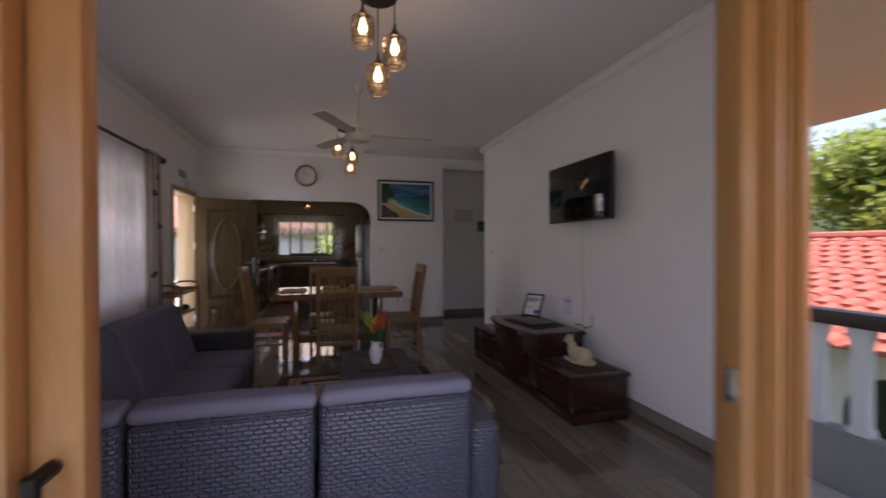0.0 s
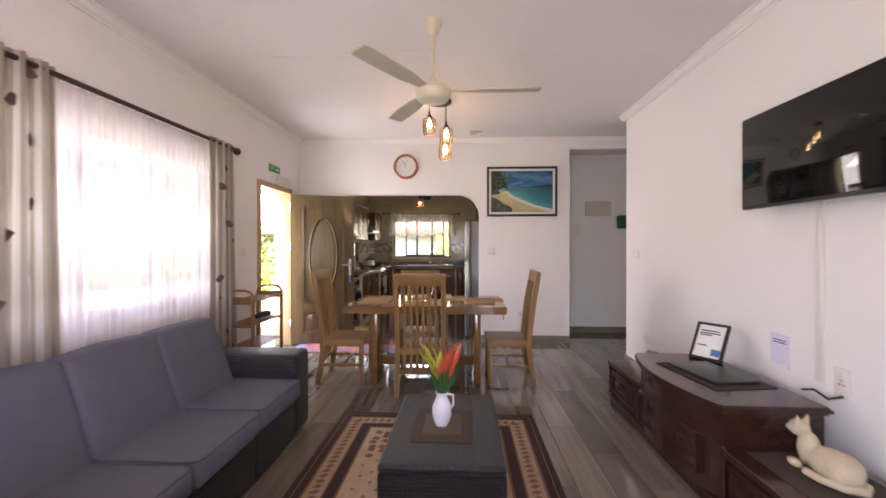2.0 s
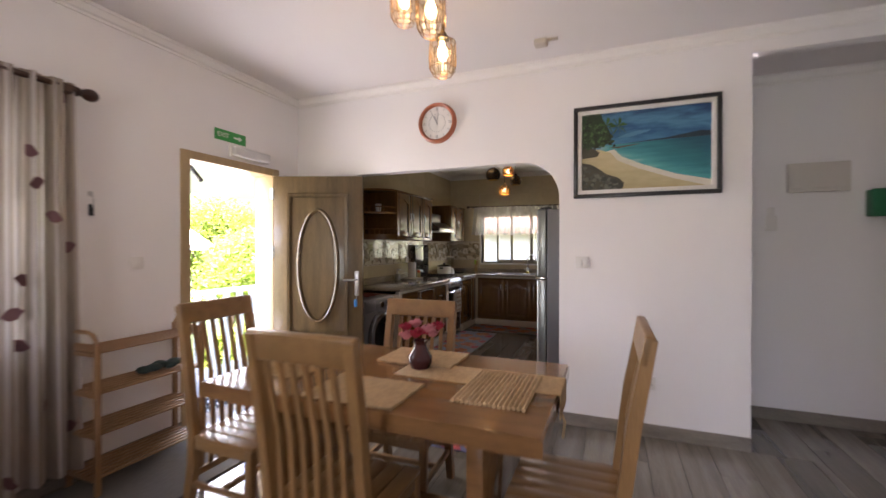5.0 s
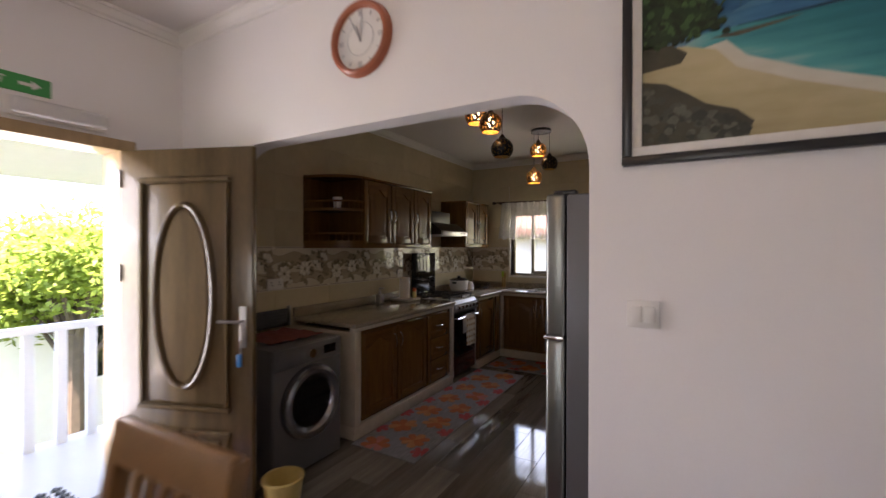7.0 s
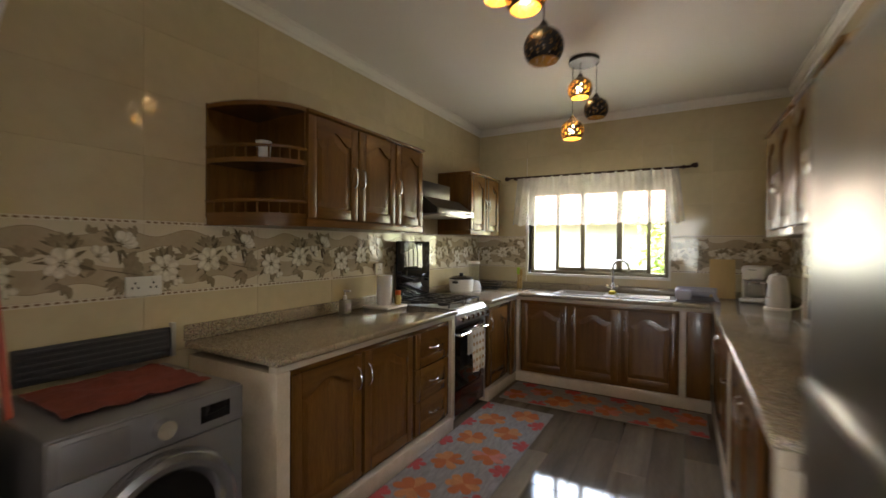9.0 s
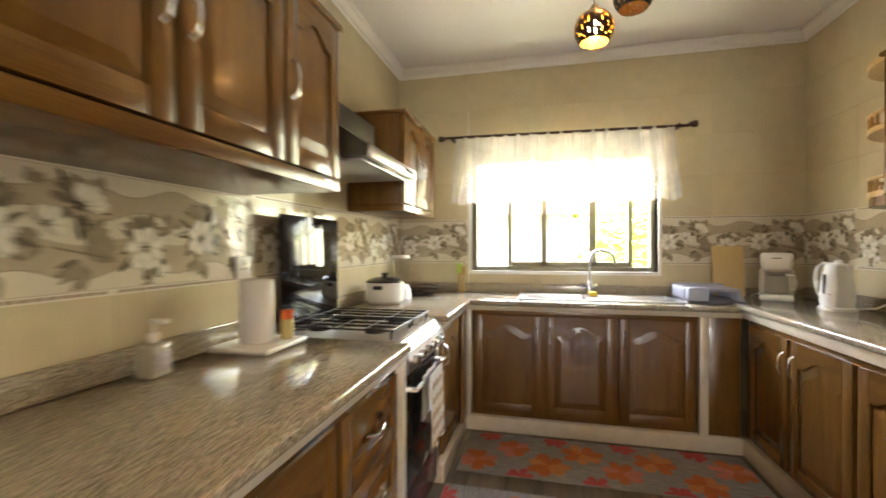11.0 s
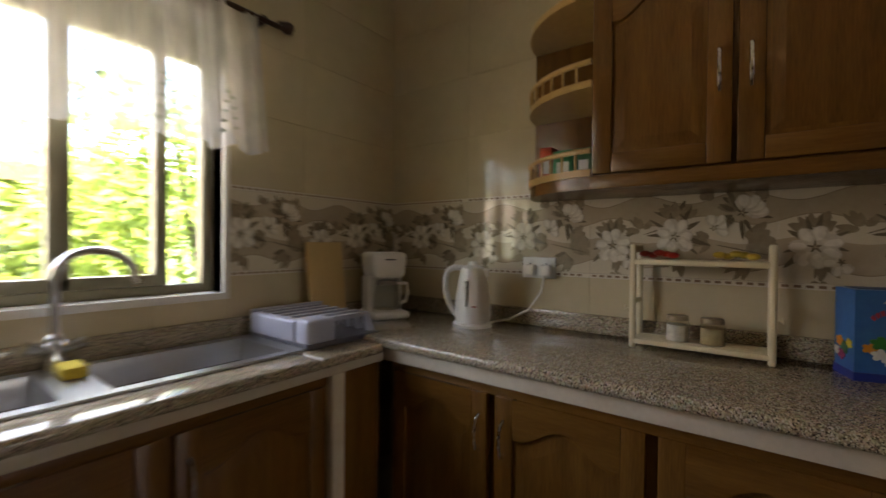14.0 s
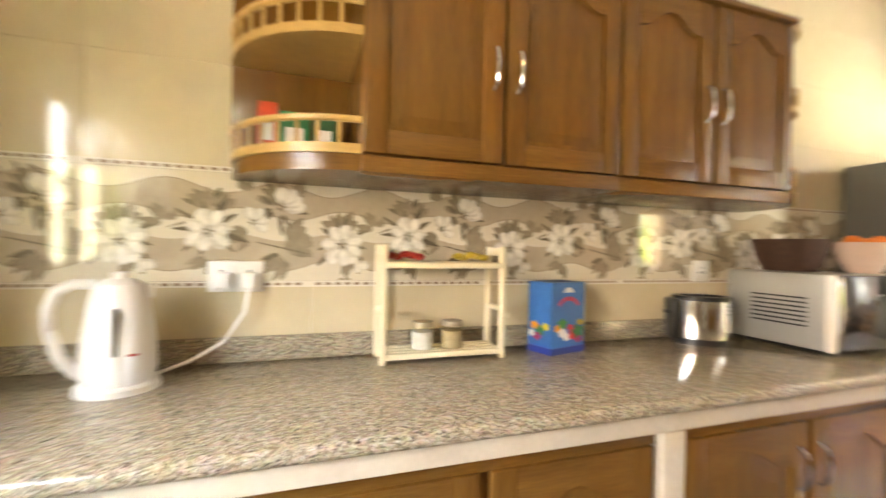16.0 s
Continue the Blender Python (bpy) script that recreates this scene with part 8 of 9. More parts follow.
def globe_cluster(cx, cy, drops, power):
    t = thing("globe_pendant", "black round canopy with three perforated globe lamps", "lamp", cx, cy, KCEIL, group="kitchen pendant lamps")
    part("canopy", turned(bmesh.new(), [(0, 0), (0.11, 0), (0.11, -0.025), (0, -0.028)], n=28), CANOPY, t)
    for x, y, z, lit in drops:
        x, y, z = x - cx, y - cy, z - KCEIL
        bm = bmesh.new()
        rod(bm, (x, y, -0.025), (x, y, z + 0.09), 0.003, 6)
        part("cord", bm, CORD, t)
        part("cap", turned(bmesh.new(), [(0, z + 0.115), (0.01, z + 0.115), (0.022, z + 0.095), (0.03, z + 0.08), (0, z + 0.08)], x, y, 16), CANOPY, t)
        sh = None
        for r, material, nm in ((0.088, SHADE, "shade"), (0.0865, SHADEIN, "lining")):
          bm = bmesh.new()
          n, m = 36, 16
          grid = [[bm.verts.new((x + r * math.sin(0.3 + 2.05 * j / m) * math.cos(2 * math.pi * (i + 0.5 * (j % 2)) / n), y + r * math.sin(0.3 + 2.05 * j / m) * math.sin(2 * math.pi * (i + 0.5 * (j % 2)) / n), z + r * math.cos(0.3 + 2.05 * j / m))) for i in range(n)] for j in range(m + 1)]
          for j in range(m):
            for i in range(n):
                if 2 <= j <= 14 and (i + 2 * (j // 2)) % 4 == 0 or 3 <= j <= 14 and j % 2 and (i + j // 2) % 5 == 2:
                    a, b, c, d = grid[j][i].co, grid[j][(i + 1) % n].co, grid[j + 1][(i + 1) % n].co, grid[j + 1][i].co
                    ctr = (a + b + c + d) / 4
                    ii = [bm.verts.new(ctr + (q - ctr) * 0.6) for q in (a, b, c, d)]
                    o = (grid[j][i], grid[j][(i + 1) % n], grid[j + 1][(i + 1) % n], grid[j + 1][i])
                    for k in range(4):
                        bm.faces.new((o[k], o[(k + 1) % 4], ii[(k + 1) % 4], ii[k]))
                else:
                    bm.faces.new((grid[j][i], grid[j][(i + 1) % n], grid[j + 1][(i + 1) % n], grid[j + 1][i]))
          made = part(nm, bm, material, sh or t, "black perforated globe shade" if sh is None else "gold inside of the shade", 80)
          sh = sh or made
        if lit:
            bm2 = bmesh.new()
            turned(bm2, [(0, z - 0.03), (0.02, z - 0.026), (0.03, z), (0.022, z + 0.03), (0.012, z + 0.05), (0, z + 0.05)], x, y, 16)
            part("bulb", bm2, BULB, sh, "glowing warm bulb")
            lamp("globe_light", "POINT", Matrix.Translation((x + cx, y + cy, z + KCEIL - 0.05)), power, (1.0, 0.68, 0.32), r=0.03)
    return t


globe_cluster(1.6, 9.47, ((1.47, 9.46, 2.53, True), (1.6, 9.44, 2.44, True), (1.63, 9.6, 2.28, False)), 0.012)
globe_cluster(1.52, 11.0, ((1.5, 10.97, 2.56, True), (1.6, 11.05, 2.42, False), (1.43, 11.04, 2.28, True)), 0.02)

# ---- runners on the kitchen floor
flower_mat("kitchen_runner", "long grey runner with orange and red flowers", 0.69, 1.265, 8.9, 11.2, FL[0], 11, 0.3, 0.125)
flower_mat("kitchen_mat", "grey mat with orange flowers before the sink", 0.72, 2.36, 11.35, 11.86, FL[6], 12, 0.33, 0.125)

# ---------------------------------------------------------------- floor tiles
PL, PWD = 1.2, 0.2


def plank_mesh(name, w, h, bev=0.0015):
    bm = bmesh.new()
    box(bm, 0.001, w - 0.001, 0.001, h - 0.001, -0.006, 0.0)
    bmesh.ops.bevel(bm, geom=[e for e in bm.edges if e.verts[0].co.z > -0.001 and e.verts[1].co.z > -0.001], offset=bev, segments=1, affect="EDGES")
    return mesh_of(name, bm, PLANK)


cache = {}


def lay(x0, x1, y0, y1):
    """Rows of tiles of 20 by 120 cm along y, cut at the walls."""
    i = 0
    x = x0
    while x < x1 - 0.02:
        w = min(PWD, x1 - x)
        y = y0 - (i * 0.4) % PL
        while y < y1 - 0.02:
            a, b = max(y, y0), min(y + PL, y1)
            if b - a > 0.03:
                key = (round(w, 3), round(b - a, 3))
                if key not in cache:
                    cache[key] = plank_mesh("floor_tile", *key)
                piece("floor_tile", cache[key], floor, Matrix.Translation((x, a, 0)))
            y += PL
        x += PWD
        i += 1


lay(0, TVX, 1.62, NW0)
lay(TVX, 6.2, 7.03, 8.75)
lay(3.861, TVX, NW0, 8.75)
lay(AX0, AX1, NW0, NW1)
lay(0, KE, NW1, KN)

# ---------------------------------------------------------------- kitchen wall tiles
TW, BZ0, BZ1 = 0.6, 1.165, 1.487
tcache = {}


def tile_mesh(w, h, m):
    key = (round(w, 3), round(h, 3), m.name)
    if key not in tcache:
        bm = bmesh.new()
        box(bm, 0.0004, w - 0.0004, -0.008, 0, 0.0004, h - 0.0004)
        bmesh.ops.bevel(bm, geom=[e for e in bm.edges if e.verts[0].co.y < -0.007 and e.verts[1].co.y < -0.007], offset=0.0007, segments=1, affect="EDGES")
        tcache[key] = mesh_of("tile", bm, m)
    return tcache[key]


def motif_meshes():
    """Printed relief of one border tile: two tan waves and a garland of soft white blossoms with grey-olive leaves."""
    h = BZ1 - BZ0
    rg = random.Random(4)
    q = 2 * math.pi / (TW / 2)
    wave = lambda mid, rise, at: [(TW * k / 48, h * mid + rise * math.cos(q * (TW * k / 48 - at))) for k in range(49)]
    lines = (wave(0.872, 0.018, 0.2), wave(0.632, 0.016, 0.092), wave(0.42, 0.012, 0.36), wave(0.145, -0.017, 0.208))
    bm = bmesh.new()
    for top, bot in ((lines[0], lines[1]), (lines[2], lines[3])):
        for k in range(48):
            slab(bm, [bot[k], bot[k + 1], top[k + 1], top[k]], -0.0088, -0.0078, "y")
    bands = mesh_of("wave_print", bm, WAVE)
    bm = bmesh.new()
    for line in (lines[0], lines[1], lines[3]):
        for (xa, za), (xb, zb) in zip(line, line[1:]):
            slab(bm, [(xa, za), (xb, zb), (xb, zb + 0.0022), (xa, za + 0.0022)], -0.0092, -0.0078, "y")
    strokes = mesh_of("line_print", bm, WAVELINE)
    white, grey, dark, pale = (bmesh.new() for _ in range(4))
    depth = [0.0094]

    def oval(bm, cx, cz, a, r0, r1, w, sharp=0.0, wob=0.0):
        """One petal or leaf from r0 to r1 away from a centre, with a slightly ragged edge."""
        pts = []
        for k in range(16):
            t = 2 * math.pi * k / 16
            u = (r0 + r1) / 2 + (r1 - r0) / 2 * math.cos(t)
            v = w * math.sin(t) * (1 - sharp * (0.5 + 0.5 * math.cos(t))) * (1 + rg.uniform(-wob, wob))
            pts.append((min(TW - 0.001, max(0.001, cx + u * math.cos(a) - v * math.sin(a))), min(h - 0.003, max(0.003, cz + u * math.sin(a) + v * math.cos(a)))))
        depth[0] += 0.00003
        slab(bm, pts, -depth[0], -0.008, "y")

    def leaves(bm, cx, cz, n, r, a0, a1, fat):
        for k in range(n):
            a = a0 + (a1 - a0) * (k + rg.uniform(0.2, 0.8)) / n
            oval(bm, cx, cz, a, r * 0.25, r * rg.uniform(0.75, 1.15), r * fat * rg.uniform(0.7, 1.2), 0.6, 0.15)

    def blossom(cx, cz, r, a0, a1, n):
        for k in range(n):
            a = a0 + (a1 - a0) * k / n + rg.uniform(-0.12, 0.12)
            ln = r * rg.uniform(0.85, 1.1)
            oval(grey, cx, cz, a, r * 0.12, ln, r * rg.uniform(0.26, 0.34), -0.2, 0.12)
            oval(white, cx, cz, a + rg.uniform(-0.08, 0.08), r * 0.3, ln * 0.95, r * rg.uniform(0.15, 0.22), -0.2, 0.15)
        for k in range(5):
            oval(dark, cx, cz, a0 + k * 1.25, r * 0.05, r * rg.uniform(0.2, 0.34), r * 0.055, 0.4)
    for cx, cz, n, r, a0, a1, fat in ((0.40, 0.29, 2, 0.06, 0.9, 2.2, 0.3), (0.56, 0.285, 2, 0.055, 1.0, 2.4, 0.35), (0.1, 0.05, 3, 0.05, 3.6, 5.8, 0.22)):
        leaves(pale, cx, cz - 0.03, n, r, a0, a1, fat)
    for cx, cz, n, r, a0, a1, fat in ((0.08, 0.165, 5, 0.06, 0.2, 2.9, 0.22), (0.19, 0.17, 4, 0.055, 0.3, 3.6, 0.2), (0.31, 0.21, 6, 0.07, 0.5, 2.9, 0.2), (0.5, 0.25, 4, 0.06, 1.5, 3.4, 0.3),
                                      (0.5, 0.13, 6, 0.085, -0.7, 1.0, 0.24), (0.52, 0.09, 5, 0.085, 3.4, 4.6, 0.13), (0.31, 0.075, 4, 0.055, 3.4, 5.2, 0.24), (0.1, 0.07, 3, 0.05, 4.3, 5.6, 0.2), (0.41, 0.14, 4, 0.05, 2.2, 4.6, 0.22)):
        leaves(dark if rg.random() < 0.6 else pale, cx, cz, n, r, a0, a1, fat)
        leaves(pale, cx + 0.012, cz - 0.006, n - 1, r * 1.15, a0, a1, fat * 1.25)
    for cx, cz, r in ((0.09, 0.125, 0.1), (0.305, 0.155, 0.105), (0.5, 0.225, 0.09)):
        leaves(dark, cx, cz, 9, r, 0.2, 6.4, 0.11)
    for cx, cz, a, ln in ((0.43, 0.12, -0.22, 0.165), (0.2, 0.155, 0.35, 0.12), (0.02, 0.12, 0.5, 0.1)):
        oval(dark, cx, cz, a, 0, ln, 0.0022)
    blossom(0.09, 0.115, 0.066, 0.4, 6.68, 7)
    blossom(0.305, 0.148, 0.066, 0.1, 6.38, 7)
    blossom(0.425, 0.178, 0.05, -0.5, 2.6, 4)
    blossom(0.15, 0.07, 0.045, 3.3, 6.2, 3)
    blossom(0.505, 0.228, 0.068, 0.0, 1.9, 4)
    return bands, strokes, mesh_of("leaf_print", pale, LEAFPALE), mesh_of("leaf_print", dark, LEAFPRINT), mesh_of("petal_print", grey, PETAL2), mesh_of("petal_print", white, PETAL)


MOTIF = motif_meshes()


def pencil_mesh(w):
    key = ("pencil", round(w, 3))
    if key not in tcache:
        bm = bmesh.new()
        box(bm, 0.0006, w - 0.0006, -0.011, 0, 0, 0.018)
        tcache[key] = mesh_of("pencil_tile", bm, PENCIL)
        bm = bmesh.new()
        x = 0.01
        while x < w - 0.02:
            box(bm, x, x + 0.018, -0.0122, -0.0105, 0.005, 0.0135)
            x += 0.03
        tcache[("dots", round(w, 3))] = mesh_of("mosaic_dots", bm, PENCILDOT)
    return tcache[key], tcache[("dots", round(w, 3))]


def tile_wall(parent, place, length, hole=None, top=KCEIL, first=0.0):
    """Tiles on a wall; place turns wall coordinates (along, out, up) into the world; hole: x0, x1, z0, z1 of a window."""
    def put(name, me, x, z):
        return piece(name, me, parent, place @ Matrix.Translation((x, 0, z)))
    x = -first
    while x < length - 0.01:
        a, b = max(x, 0), min(x + TW, length)
        w = b - a
        for z0, z1, m in [(0.0, 0.3, WTILE), (0.3, 0.6, WTILE), (0.6, 0.87, WTILE), (0.87, BZ0 - 0.018, WTILE)] + [(BZ1 + 0.018 + 0.3 * k, min(BZ1 + 0.018 + 0.3 * (k + 1), top - 0.002), WTILE) for k in range(5)]:
            if z1 - z0 < 0.02 or w < 0.02:
                continue
            cuts = [(a, b, z0, z1)]
            if hole and a < hole[1] and b > hole[0] and z0 < hole[3] and z1 > hole[2]:
                cuts = [(a, min(b, hole[0]), z0, z1), (max(a, hole[1]), b, z0, z1), (max(a, hole[0]), min(b, hole[1]), z0, hole[2]), (max(a, hole[0]), min(b, hole[1]), hole[3], z1)]
            for xa, xb, za, zb in cuts:
                if xb - xa > 0.015 and zb - za > 0.015:
                    put("tile", tile_mesh(xb - xa, zb - za, m), xa, za)
        x += TW
    x = -first
    while x < length - 0.01:
        a, b = max(x, 0), min(x + TW, length)
        parts_ = [(a, b)]
        if hole:
            parts_ = [(a, min(b, hole[0])), (max(a, hole[1]), b)] if (a < hole[1] and b > hole[0]) else parts_
        for xa, xb in parts_:
            if xb - xa < 0.02:
                continue
            t = put("border_tile", tile_mesh(xb - xa, BZ1 - BZ0, BTILE), xa, BZ0)
            for me in MOTIF:
                if xb - xa > TW - 0.01:
                    piece("print", me, t)
                else:
                    piece("print", cut_mesh(me, xa - x, xb - x), t, Matrix.Translation((x - xa, 0, 0)))
            p, d = pencil_mesh(xb - xa)
            for z in (BZ0 - 0.018, BZ1):
                piece("mosaic_dots", d, put("pencil_tile", p, xa, z))
        x += TW


def cut_mesh(me, a, b):
    bm = bmesh.new()
    bm.from_mesh(me)
    for x, s in ((a, -1), (b, 1)):
        bmesh.ops.bisect_plane(bm, geom=bm.verts[:] + bm.edges[:] + bm.faces[:], plane_co=(x, 0, 0), plane_no=(s, 0, 0), clear_outer=True)
    m = bpy.data.meshes.new(me.name)
    bm.to_mesh(m)
    bm.free()
    m.materials.append(me.materials[0])
    return m


tile_wall(wall_kitchen_east, pose(KE, KN, 0, 0, 0, -90), KN - NW1 - 0.005, first=0.09)
tile_wall(wall_kitchen_north, pose(0.008, KN, 0), KE - 0.016, hole=(0.594, 2.064, 1.06, 2.15))
tile_wall(wall_west, pose(0, NW1 + 0.003, 0, 0, 0, 90), KN - NW1 - 0.012)

# ---------------------------------------------------------------- outdoors
GRASS = mat("garden_ground", (0.06, 0.09, 0.03), 0.95, var=0.3, scale=0.6, fine=8, bump=0.3)
bm = bmesh.new()
vs = [bm.verts.new(p) for p in ((-600, -600, -3), (600, -600, -3), (600, 600, -3), (-600, 600, -3))]
bm.faces.new(vs)
setting("ground", bm, GRASS, "green garden ground below the house", "ground")
SLAB = mat("pale_concrete_tile", (0.55, 0.53, 0.5), 0.3, var=0.1, scale=2)
bm = bmesh.new()
box(bm, -1.65, -0.2, 4.6, 9.4, -0.4, -0.1)
setting("porch_floor", bm, SLAB, "pale tiled floor of the entrance balcony", "floor")
bm = bmesh.new()
box(bm, -0.4, 4.75, -1.8, 1.5, -0.4, -0.02)
setting("verandah_floor", bm, SLAB, "pale tiled verandah floor", "floor")
bm = bmesh.new()
box(bm, -0.6, 6.9, -2.0, 1.5, 2.62, 2.8)
setting("verandah_soffit", bm, mat("salmon_soffit", (0.62, 0.47, 0.4), 0.8, var=0.05), "salmon painted verandah soffit", "ceiling")
bm = bmesh.new()
slab(bm, [(-2.1, 2.1), (-2.1, 2.16), (-0.2, 2.6), (-0.2, 2.52)], 4.6, 9.4, "y")
setting("porch_roof", bm, mat("white_roof_sheet", (0.7, 0.68, 0.66), 0.5, var=0.05), "white sheet roof over the entrance balcony", "roof")
for k in range(0, 3):
    y = 5.2 + k * 1.9
    bm = tube(bmesh.new(), [(-0.2, y, 1.95), (-0.45, y, 2.2), (-0.9, y, 2.33), (-1.5, y, 2.27)], 0.018)
    solo("roof_bracket", bm, IRON, "curved black iron bracket under the porch roof", "bracket", group="porch roof brackets")
balu = thing("balcony_railing", "white painted balcony railing with square balusters", "railing", -1.53, 7, -0.1)
part("top_rail", rbox(-0.04, 0.04, -2.4, 2.4, 0.92, 0.98, 0.01), WHITEPAINT, balu)
for k in range(24):
    y = -2.3 + k * 0.2
    part("baluster", rbox(-0.025, 0.025, y - 0.035, y + 0.035, 0.0, 0.92, 0.006), WHITEPAINT, balu)
for y in (-2.4, 2.4):
    part("post", rbox(-0.06, 0.06, y - 0.06, y + 0.06, 0.0, 1.0, 0.01), WHITEPAINT, balu)
vr = thing("verandah_railing", "white concrete balustrade with a dark timber top rail", "railing", 4.65, 0, 0)
part("top_rail", rbox(-0.07, 0.07, -1.75, 1.3, 0.9, 0.98, 0.01), DARKWOOD, vr)
part("plinth", rbox(-0.06, 0.06, -1.75, 1.3, -0.02, 0.32, 0.01), mat("grey_render", (0.3, 0.29, 0.28), 0.8), vr)
for k in range(14):
    y = -1.6 + k * 0.215
    prof = [(0.05, 0.32), (0.05, 0.35), (0.036, 0.37), (0.034, 0.8), (0.046, 0.84), (0.055, 0.87), (0.055, 0.9)]
    part("baluster", slab(bmesh.new(), [(y - w, z) for w, z in prof] + [(y + w, z) for w, z in reversed(prof)], -0.035, 0.035, "x"), WHITEPAINT, vr)

LEAFM = mat("tropical_leaves", (0.11, 0.17, 0.03), 0.5, var=0.35, scale=0.8, fine=4, bump=0, second=(0.24, 0.31, 0.06), spec=0.3)
ln, ll, lb = nodes_of(LEAFM)
thin, blend = ln.new("ShaderNodeBsdfTranslucent"), ln.new("ShaderNodeMixShader")
thin.inputs["Color"].default_value = (0.3, 0.4, 0.07, 1)
blend.inputs[0].default_value = 0.45
ll.new(lb.outputs[0], blend.inputs[1])
ll.new(thin.outputs[0], blend.inputs[2])
ll.new(blend.outputs[0], ln["Material Output"].inputs["Surface"])
BARK = mat("tree_bark", (0.12, 0.09, 0.065), 0.9, var=0.3, scale=8, bump=0.4)


def tree(x, y, h, r, seed, base=-3.0, leaves=15000, size=1.0):
    """A tapered trunk with limbs and a crown of leaf clumps with gaps."""
    rg = random.Random(seed)
    t = thing("tree", "broad green garden tree in full leaf", "tree", x, y, base, group="garden trees")
    bm = bmesh.new()
    rod(bm, (0, 0, 0), (0.1, 0, h * 0.5), 0.2, 9, 0.13)
    clumps = []
    for k in range(17):
        a, e = rg.uniform(0, 6.28), rg.uniform(-0.1, 1.3)
        d = r * rg.uniform(0.5, 0.95)
        tip = Vector((math.cos(a) * math.cos(e) * d, math.sin(a) * math.cos(e) * d, h * 0.58 + math.sin(e) * d * 0.8))
        rod(bm, (0.08, 0, h * rg.uniform(0.35, 0.5)), tip, 0.07, 6, 0.02)
        clumps.append((tip, r * rg.uniform(0.3, 0.5)))
    part("trunk", bm, BARK, t)
    verts, faces = [], []
    for k in range(leaves):
        c, cr = clumps[k % len(clumps)]
        d = Vector((rg.gauss(0, 1), rg.gauss(0, 1), rg.gauss(0, 0.8)))
        d = d.normalized() * cr * rg.uniform(0.3, 1.05)
        p = c + d
        u = Vector((rg.gauss(0, 1), rg.gauss(0, 1), rg.gauss(0, 0.5))).normalized() * rg.uniform(0.05, 0.11) * size
        w = u.orthogonal().normalized() * rg.uniform(0.022, 0.045) * size
        i = len(verts)
        verts += [p - u, p + w, p + u, p - w]
        faces.append((i, i + 1, i + 2, i + 3))
    me = bpy.data.meshes.new("crown")
    me.from_pydata(verts, [], faces)
    me.materials.append(LEAFM)
    ob = new("crown", me)
    ob.parent = t
    return t


for i, (x, y, h, r) in enumerate(((-6.6, 9.7, 5.9, 1.7), (-5.5, 13.5, 5.6, 2.0), (-9.5, 20.0, 6.4, 2.8), (-5.2, 17.5, 5.8, 2.0), (-3.2, 10.6, 3.7, 0.9), (-9.5, 15.5, 6.5, 2.8), (-5.0, 2.5, 5.4, 1.8), (3.9, 16.6, 6.5, 2.6), (6.0, 15.0, 6.0, 2.2),
                                  (7.5, 18.5, 7.0, 2.8), (1.0, 23.5, 8.2, 3.0), (19, -7.5, 7.9, 3.7), (24, -3, 7.9, 3.6))):
    tree(x, y, h, r, 20 + i, leaves=26000 if r > 3.3 else 15000, size=1.7 if r > 3.3 else 1.0)
bm = bmesh.new()
for k in range(48):
    a = 2 * math.pi * k / 48
    b = 2 * math.pi * (k + 1) / 48
    ha, hb = (22 + 14 * noise.noise((math.cos(q) * 2, math.sin(q) * 2, 3)) for q in (a, b))
    vs = [bm.verts.new(p) for p in ((160 * math.cos(a), 160 * math.sin(a), -3), (160 * math.cos(b), 160 * math.sin(b), -3), (190 * math.cos(b), 190 * math.sin(b), hb), (190 * math.cos(a), 190 * math.sin(a), ha))]
    bm.faces.new(vs)
bmesh.ops.remove_doubles(bm, verts=bm.verts[:], dist=0.01)
setting("backdrop", bm, mat("far_wooded_hill", (0.07, 0.11, 0.05), 0.95, var=0.4, scale=0.08, fine=0.8, bump=0), "far wooded green hills", "hill")

# neighbouring house with a red tiled roof
ROOF = mat("red_roof_tile", (0.42, 0.1, 0.06), 0.6, var=0.15, scale=3, rnd=0.06)
house = thing("neighbour_house", "cream house with a red tiled hip roof", "house", 12.5, -3.5, -3.42)
part("wall", rbox(-3.5, 3.5, -4, 4, 0, 3.45, 0.02), mat("cream_house_wall", (0.7, 0.66, 0.58), 0.8), house)
HIP = ((-4.1, -4.6, 3.4), (4.1, -4.6, 3.4), (4.1, 4.6, 3.4), (-4.1, 4.6, 3.4), (0, -1.6, 4.9), (0, 1.6, 4.9))
bm = bmesh.new()
vs = [bm.verts.new(p) for p in HIP]
for f in ((0, 1, 4), (1, 2, 5, 4), (2, 3, 5), (3, 0, 4, 5), (3, 2, 1, 0)):
    bm.faces.new([vs[i] for i in f])
roof = part("roof", bm, ROOF, house, smooth=None)
bm = bmesh.new()
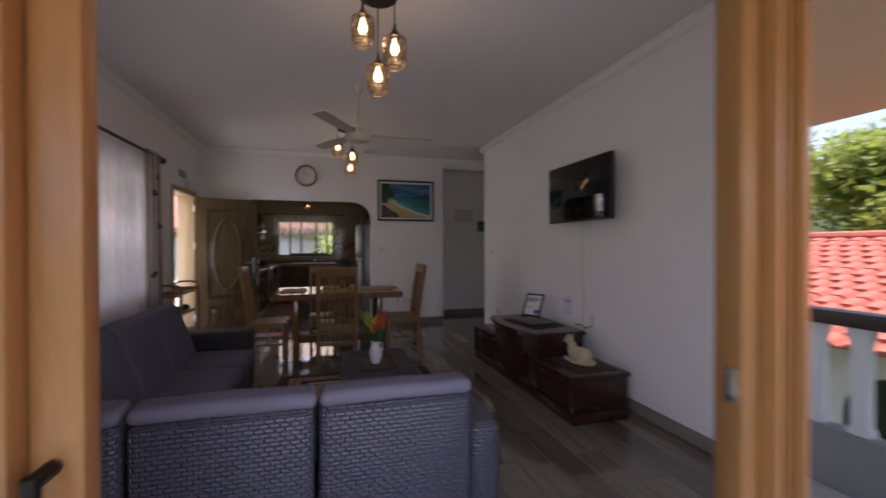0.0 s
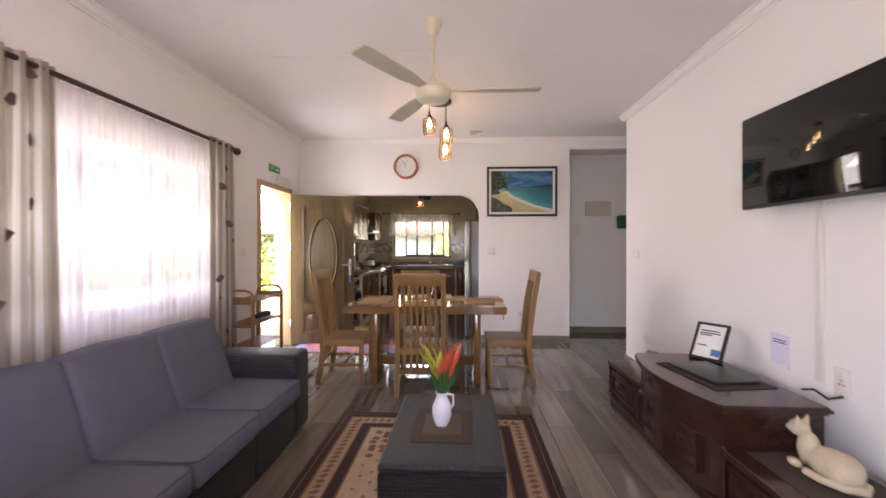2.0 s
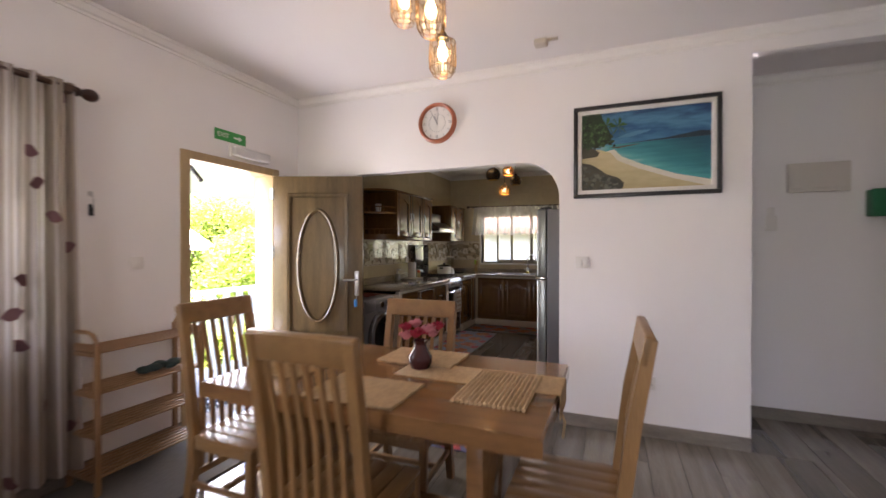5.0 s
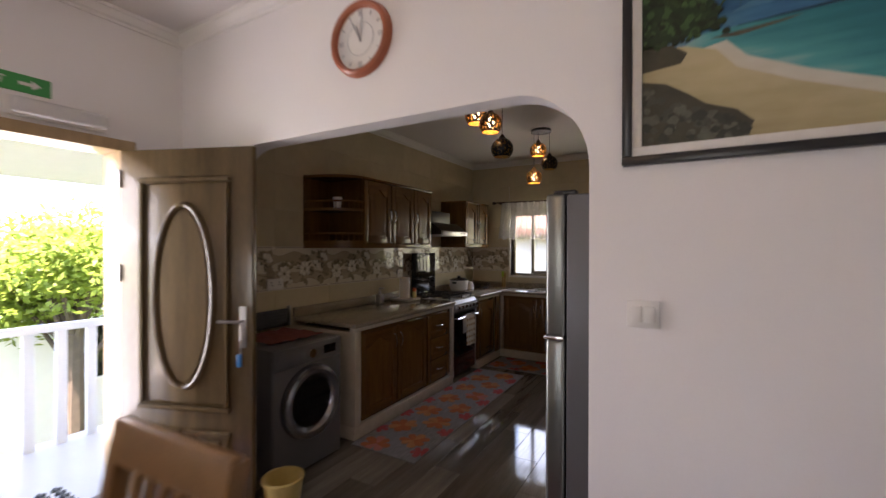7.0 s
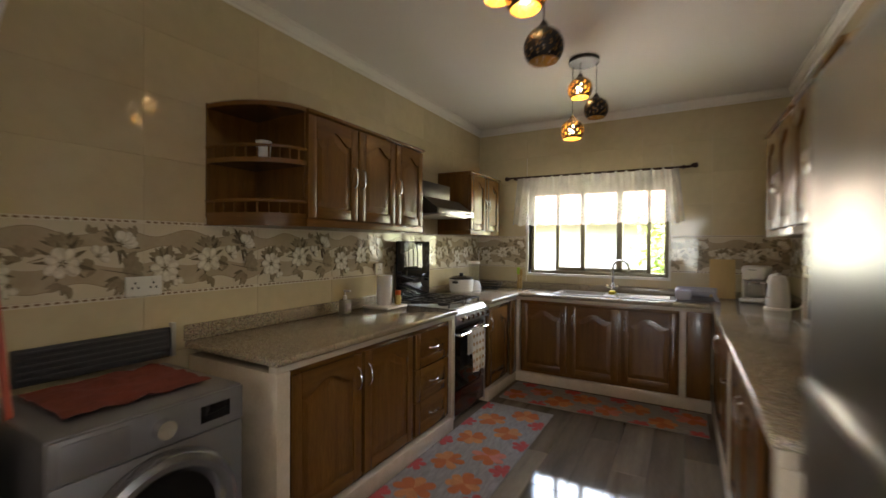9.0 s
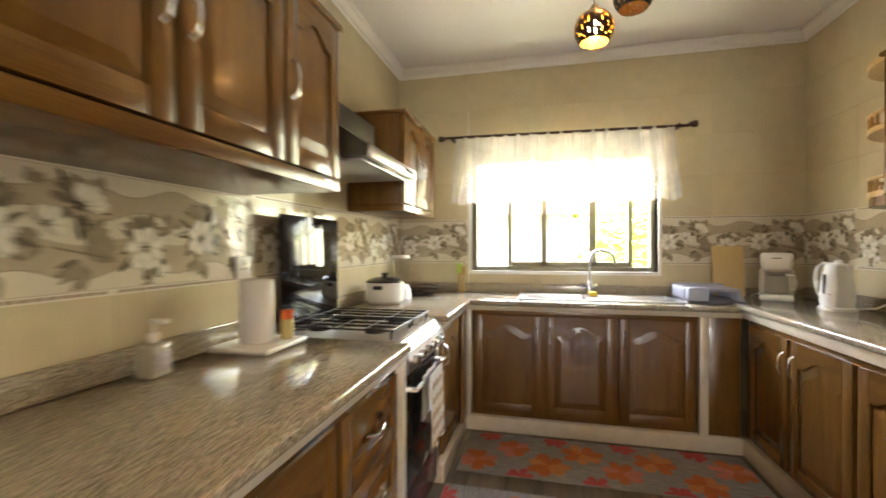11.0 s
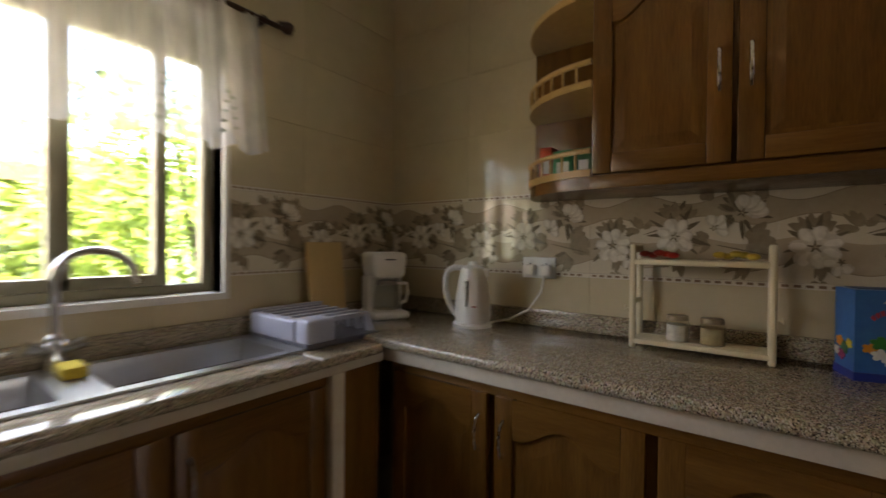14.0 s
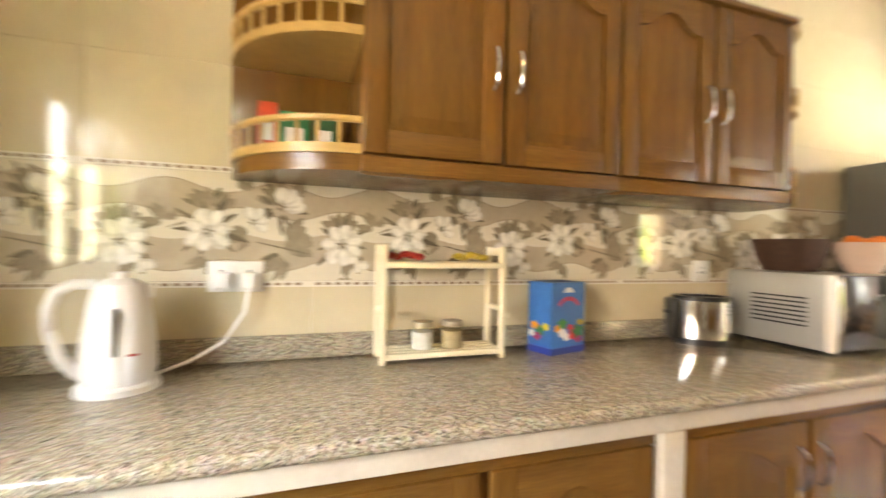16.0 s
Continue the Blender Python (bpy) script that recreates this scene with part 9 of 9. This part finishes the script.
for k in range(15):
    u = k / 15
    x0, z0 = -4.12 + 4.1 * u, 3.42 + 1.5 * u
    half = 4.6 - 3.0 * u
    n = max(1, int(2 * half / 0.33))
    for j in range(n):
        ya = -half + 2 * half * j / n
        yb = ya + 2 * half / n
        ym = (ya + yb) / 2
        lo = [bm.verts.new(p) for p in ((x0, ya, z0 - 0.005), (x0, ym - 0.07, z0 + 0.055), (x0, ym + 0.07, z0 + 0.055), (x0, yb, z0 - 0.005))]
        hi = [bm.verts.new(p) for p in ((x0 + 0.3, ya, z0 + 0.1), (x0 + 0.3, ym - 0.07, z0 + 0.14), (x0 + 0.3, ym + 0.07, z0 + 0.14), (x0 + 0.3, yb, z0 + 0.1))]
        for i in range(3):
            bm.faces.new((lo[i], lo[i + 1], hi[i + 1], hi[i]))
        bm.faces.new(lo)
    y0 = 4.62 - 3.0 * u
    half = 4.1 * (1 - u)
    n = max(1, int(2 * half / 0.33))
    for j in range(n):
        xa = -half + 2 * half * j / n
        xb = xa + 2 * half / n
        xm = (xa + xb) / 2
        lo = [bm.verts.new(p) for p in ((xa, y0, z0 - 0.005), (xm - 0.07, y0, z0 + 0.055), (xm + 0.07, y0, z0 + 0.055), (xb, y0, z0 - 0.005))]
        hi = [bm.verts.new(p) for p in ((xa, y0 - 0.22, z0 + 0.1), (xm - 0.07, y0 - 0.22, z0 + 0.14), (xm + 0.07, y0 - 0.22, z0 + 0.14), (xb, y0 - 0.22, z0 + 0.1))]
        for i in range(3):
            bm.faces.new((lo[i], lo[i + 1], hi[i + 1], hi[i]))
        bm.faces.new(lo)
for p, q in (((-4.1, 4.6, 3.46), (0, 1.6, 4.96)), ((-4.1, -4.6, 3.46), (0, -1.6, 4.96)), ((0, -1.6, 4.96), (0, 1.6, 4.96))):
    rod(bm, p, q, 0.1, 8)
tagged(part("tile_courses", bm, ROOF, house, smooth=None), kind="stuff")
for k in range(3):
    for s in (-1,):
        bm = bmesh.new()
        slab(bm, [(-2.6 + k * 2.1, 0.9), (-1.4 + k * 2.1, 0.9)] + [(-2.0 + k * 2.1 + 0.6 * math.cos(a * math.pi / 10), 2.4 + 0.6 * math.sin(a * math.pi / 10)) for a in range(11)], -3.53, -3.49, "x")
        part("window", bm, BLACKGLOSS, house)

whouse = thing("white_house", "white sunlit neighbouring house with a pale roof", "house", -11, 8.5, -3)
part("wall", rbox(-2.5, 2.5, -5, 4.5, 0, 4.4, 0.02), mat("sunlit_white_wall", (0.8, 0.79, 0.76), 0.8, var=0.04), whouse)
bm = slab(bmesh.new(), [(-3.2, 4.3), (0, 5.9), (3.2, 4.3), (3.2, 4.45), (0, 6.05), (-3.2, 4.45)], -5.6, 5.0, "y")
part("roof", bm, mat("pale_roof_sheet", (0.72, 0.71, 0.69), 0.6, var=0.06), whouse, smooth=None)
for k in range(3):
    wq = part("window", rbox(2.49, 2.53, -4 + k * 2.8, -2.9 + k * 2.8, 1.6, 2.8, 0.01), BLACKGLOSS, whouse)
    part("frame", rbox(2.5, 2.55, -4.08 + k * 2.8, -2.82 + k * 2.8, 1.5, 1.6, 0.01), WHITEPAINT, wq)

phouse = thing("pale_house", "pale pink rendered house with a brown roof behind the kitchen", "house", -2.9, 19.0, -3)
part("wall", rbox(-4.6, 4.6, -2.5, 2.5, 0, 4.9, 0.02), mat("pale_pink_wall", (0.78, 0.68, 0.62), 0.85, var=0.05, scale=1.5), phouse)
bm = slab(bmesh.new(), [(-3.1, 4.8), (0, 6.1), (3.1, 4.8), (3.1, 4.95), (0, 6.25), (-3.1, 4.95)], -5.1, 5.1, "x")
part("roof", bm, mat("brown_roof_sheet", (0.16, 0.08, 0.055), 0.6, var=0.1, scale=2), phouse, smooth=None)
for k in range(3):
    pq = part("window", rbox(-3.6 + k * 2.8, -2.5 + k * 2.8, -2.53, -2.49, 3.2, 4.3, 0.01), PANE, phouse)
    part("sill", rbox(-3.7 + k * 2.8, -2.4 + k * 2.8, -2.6, -2.5, 3.1, 3.2, 0.01), WHITEPAINT, pq)
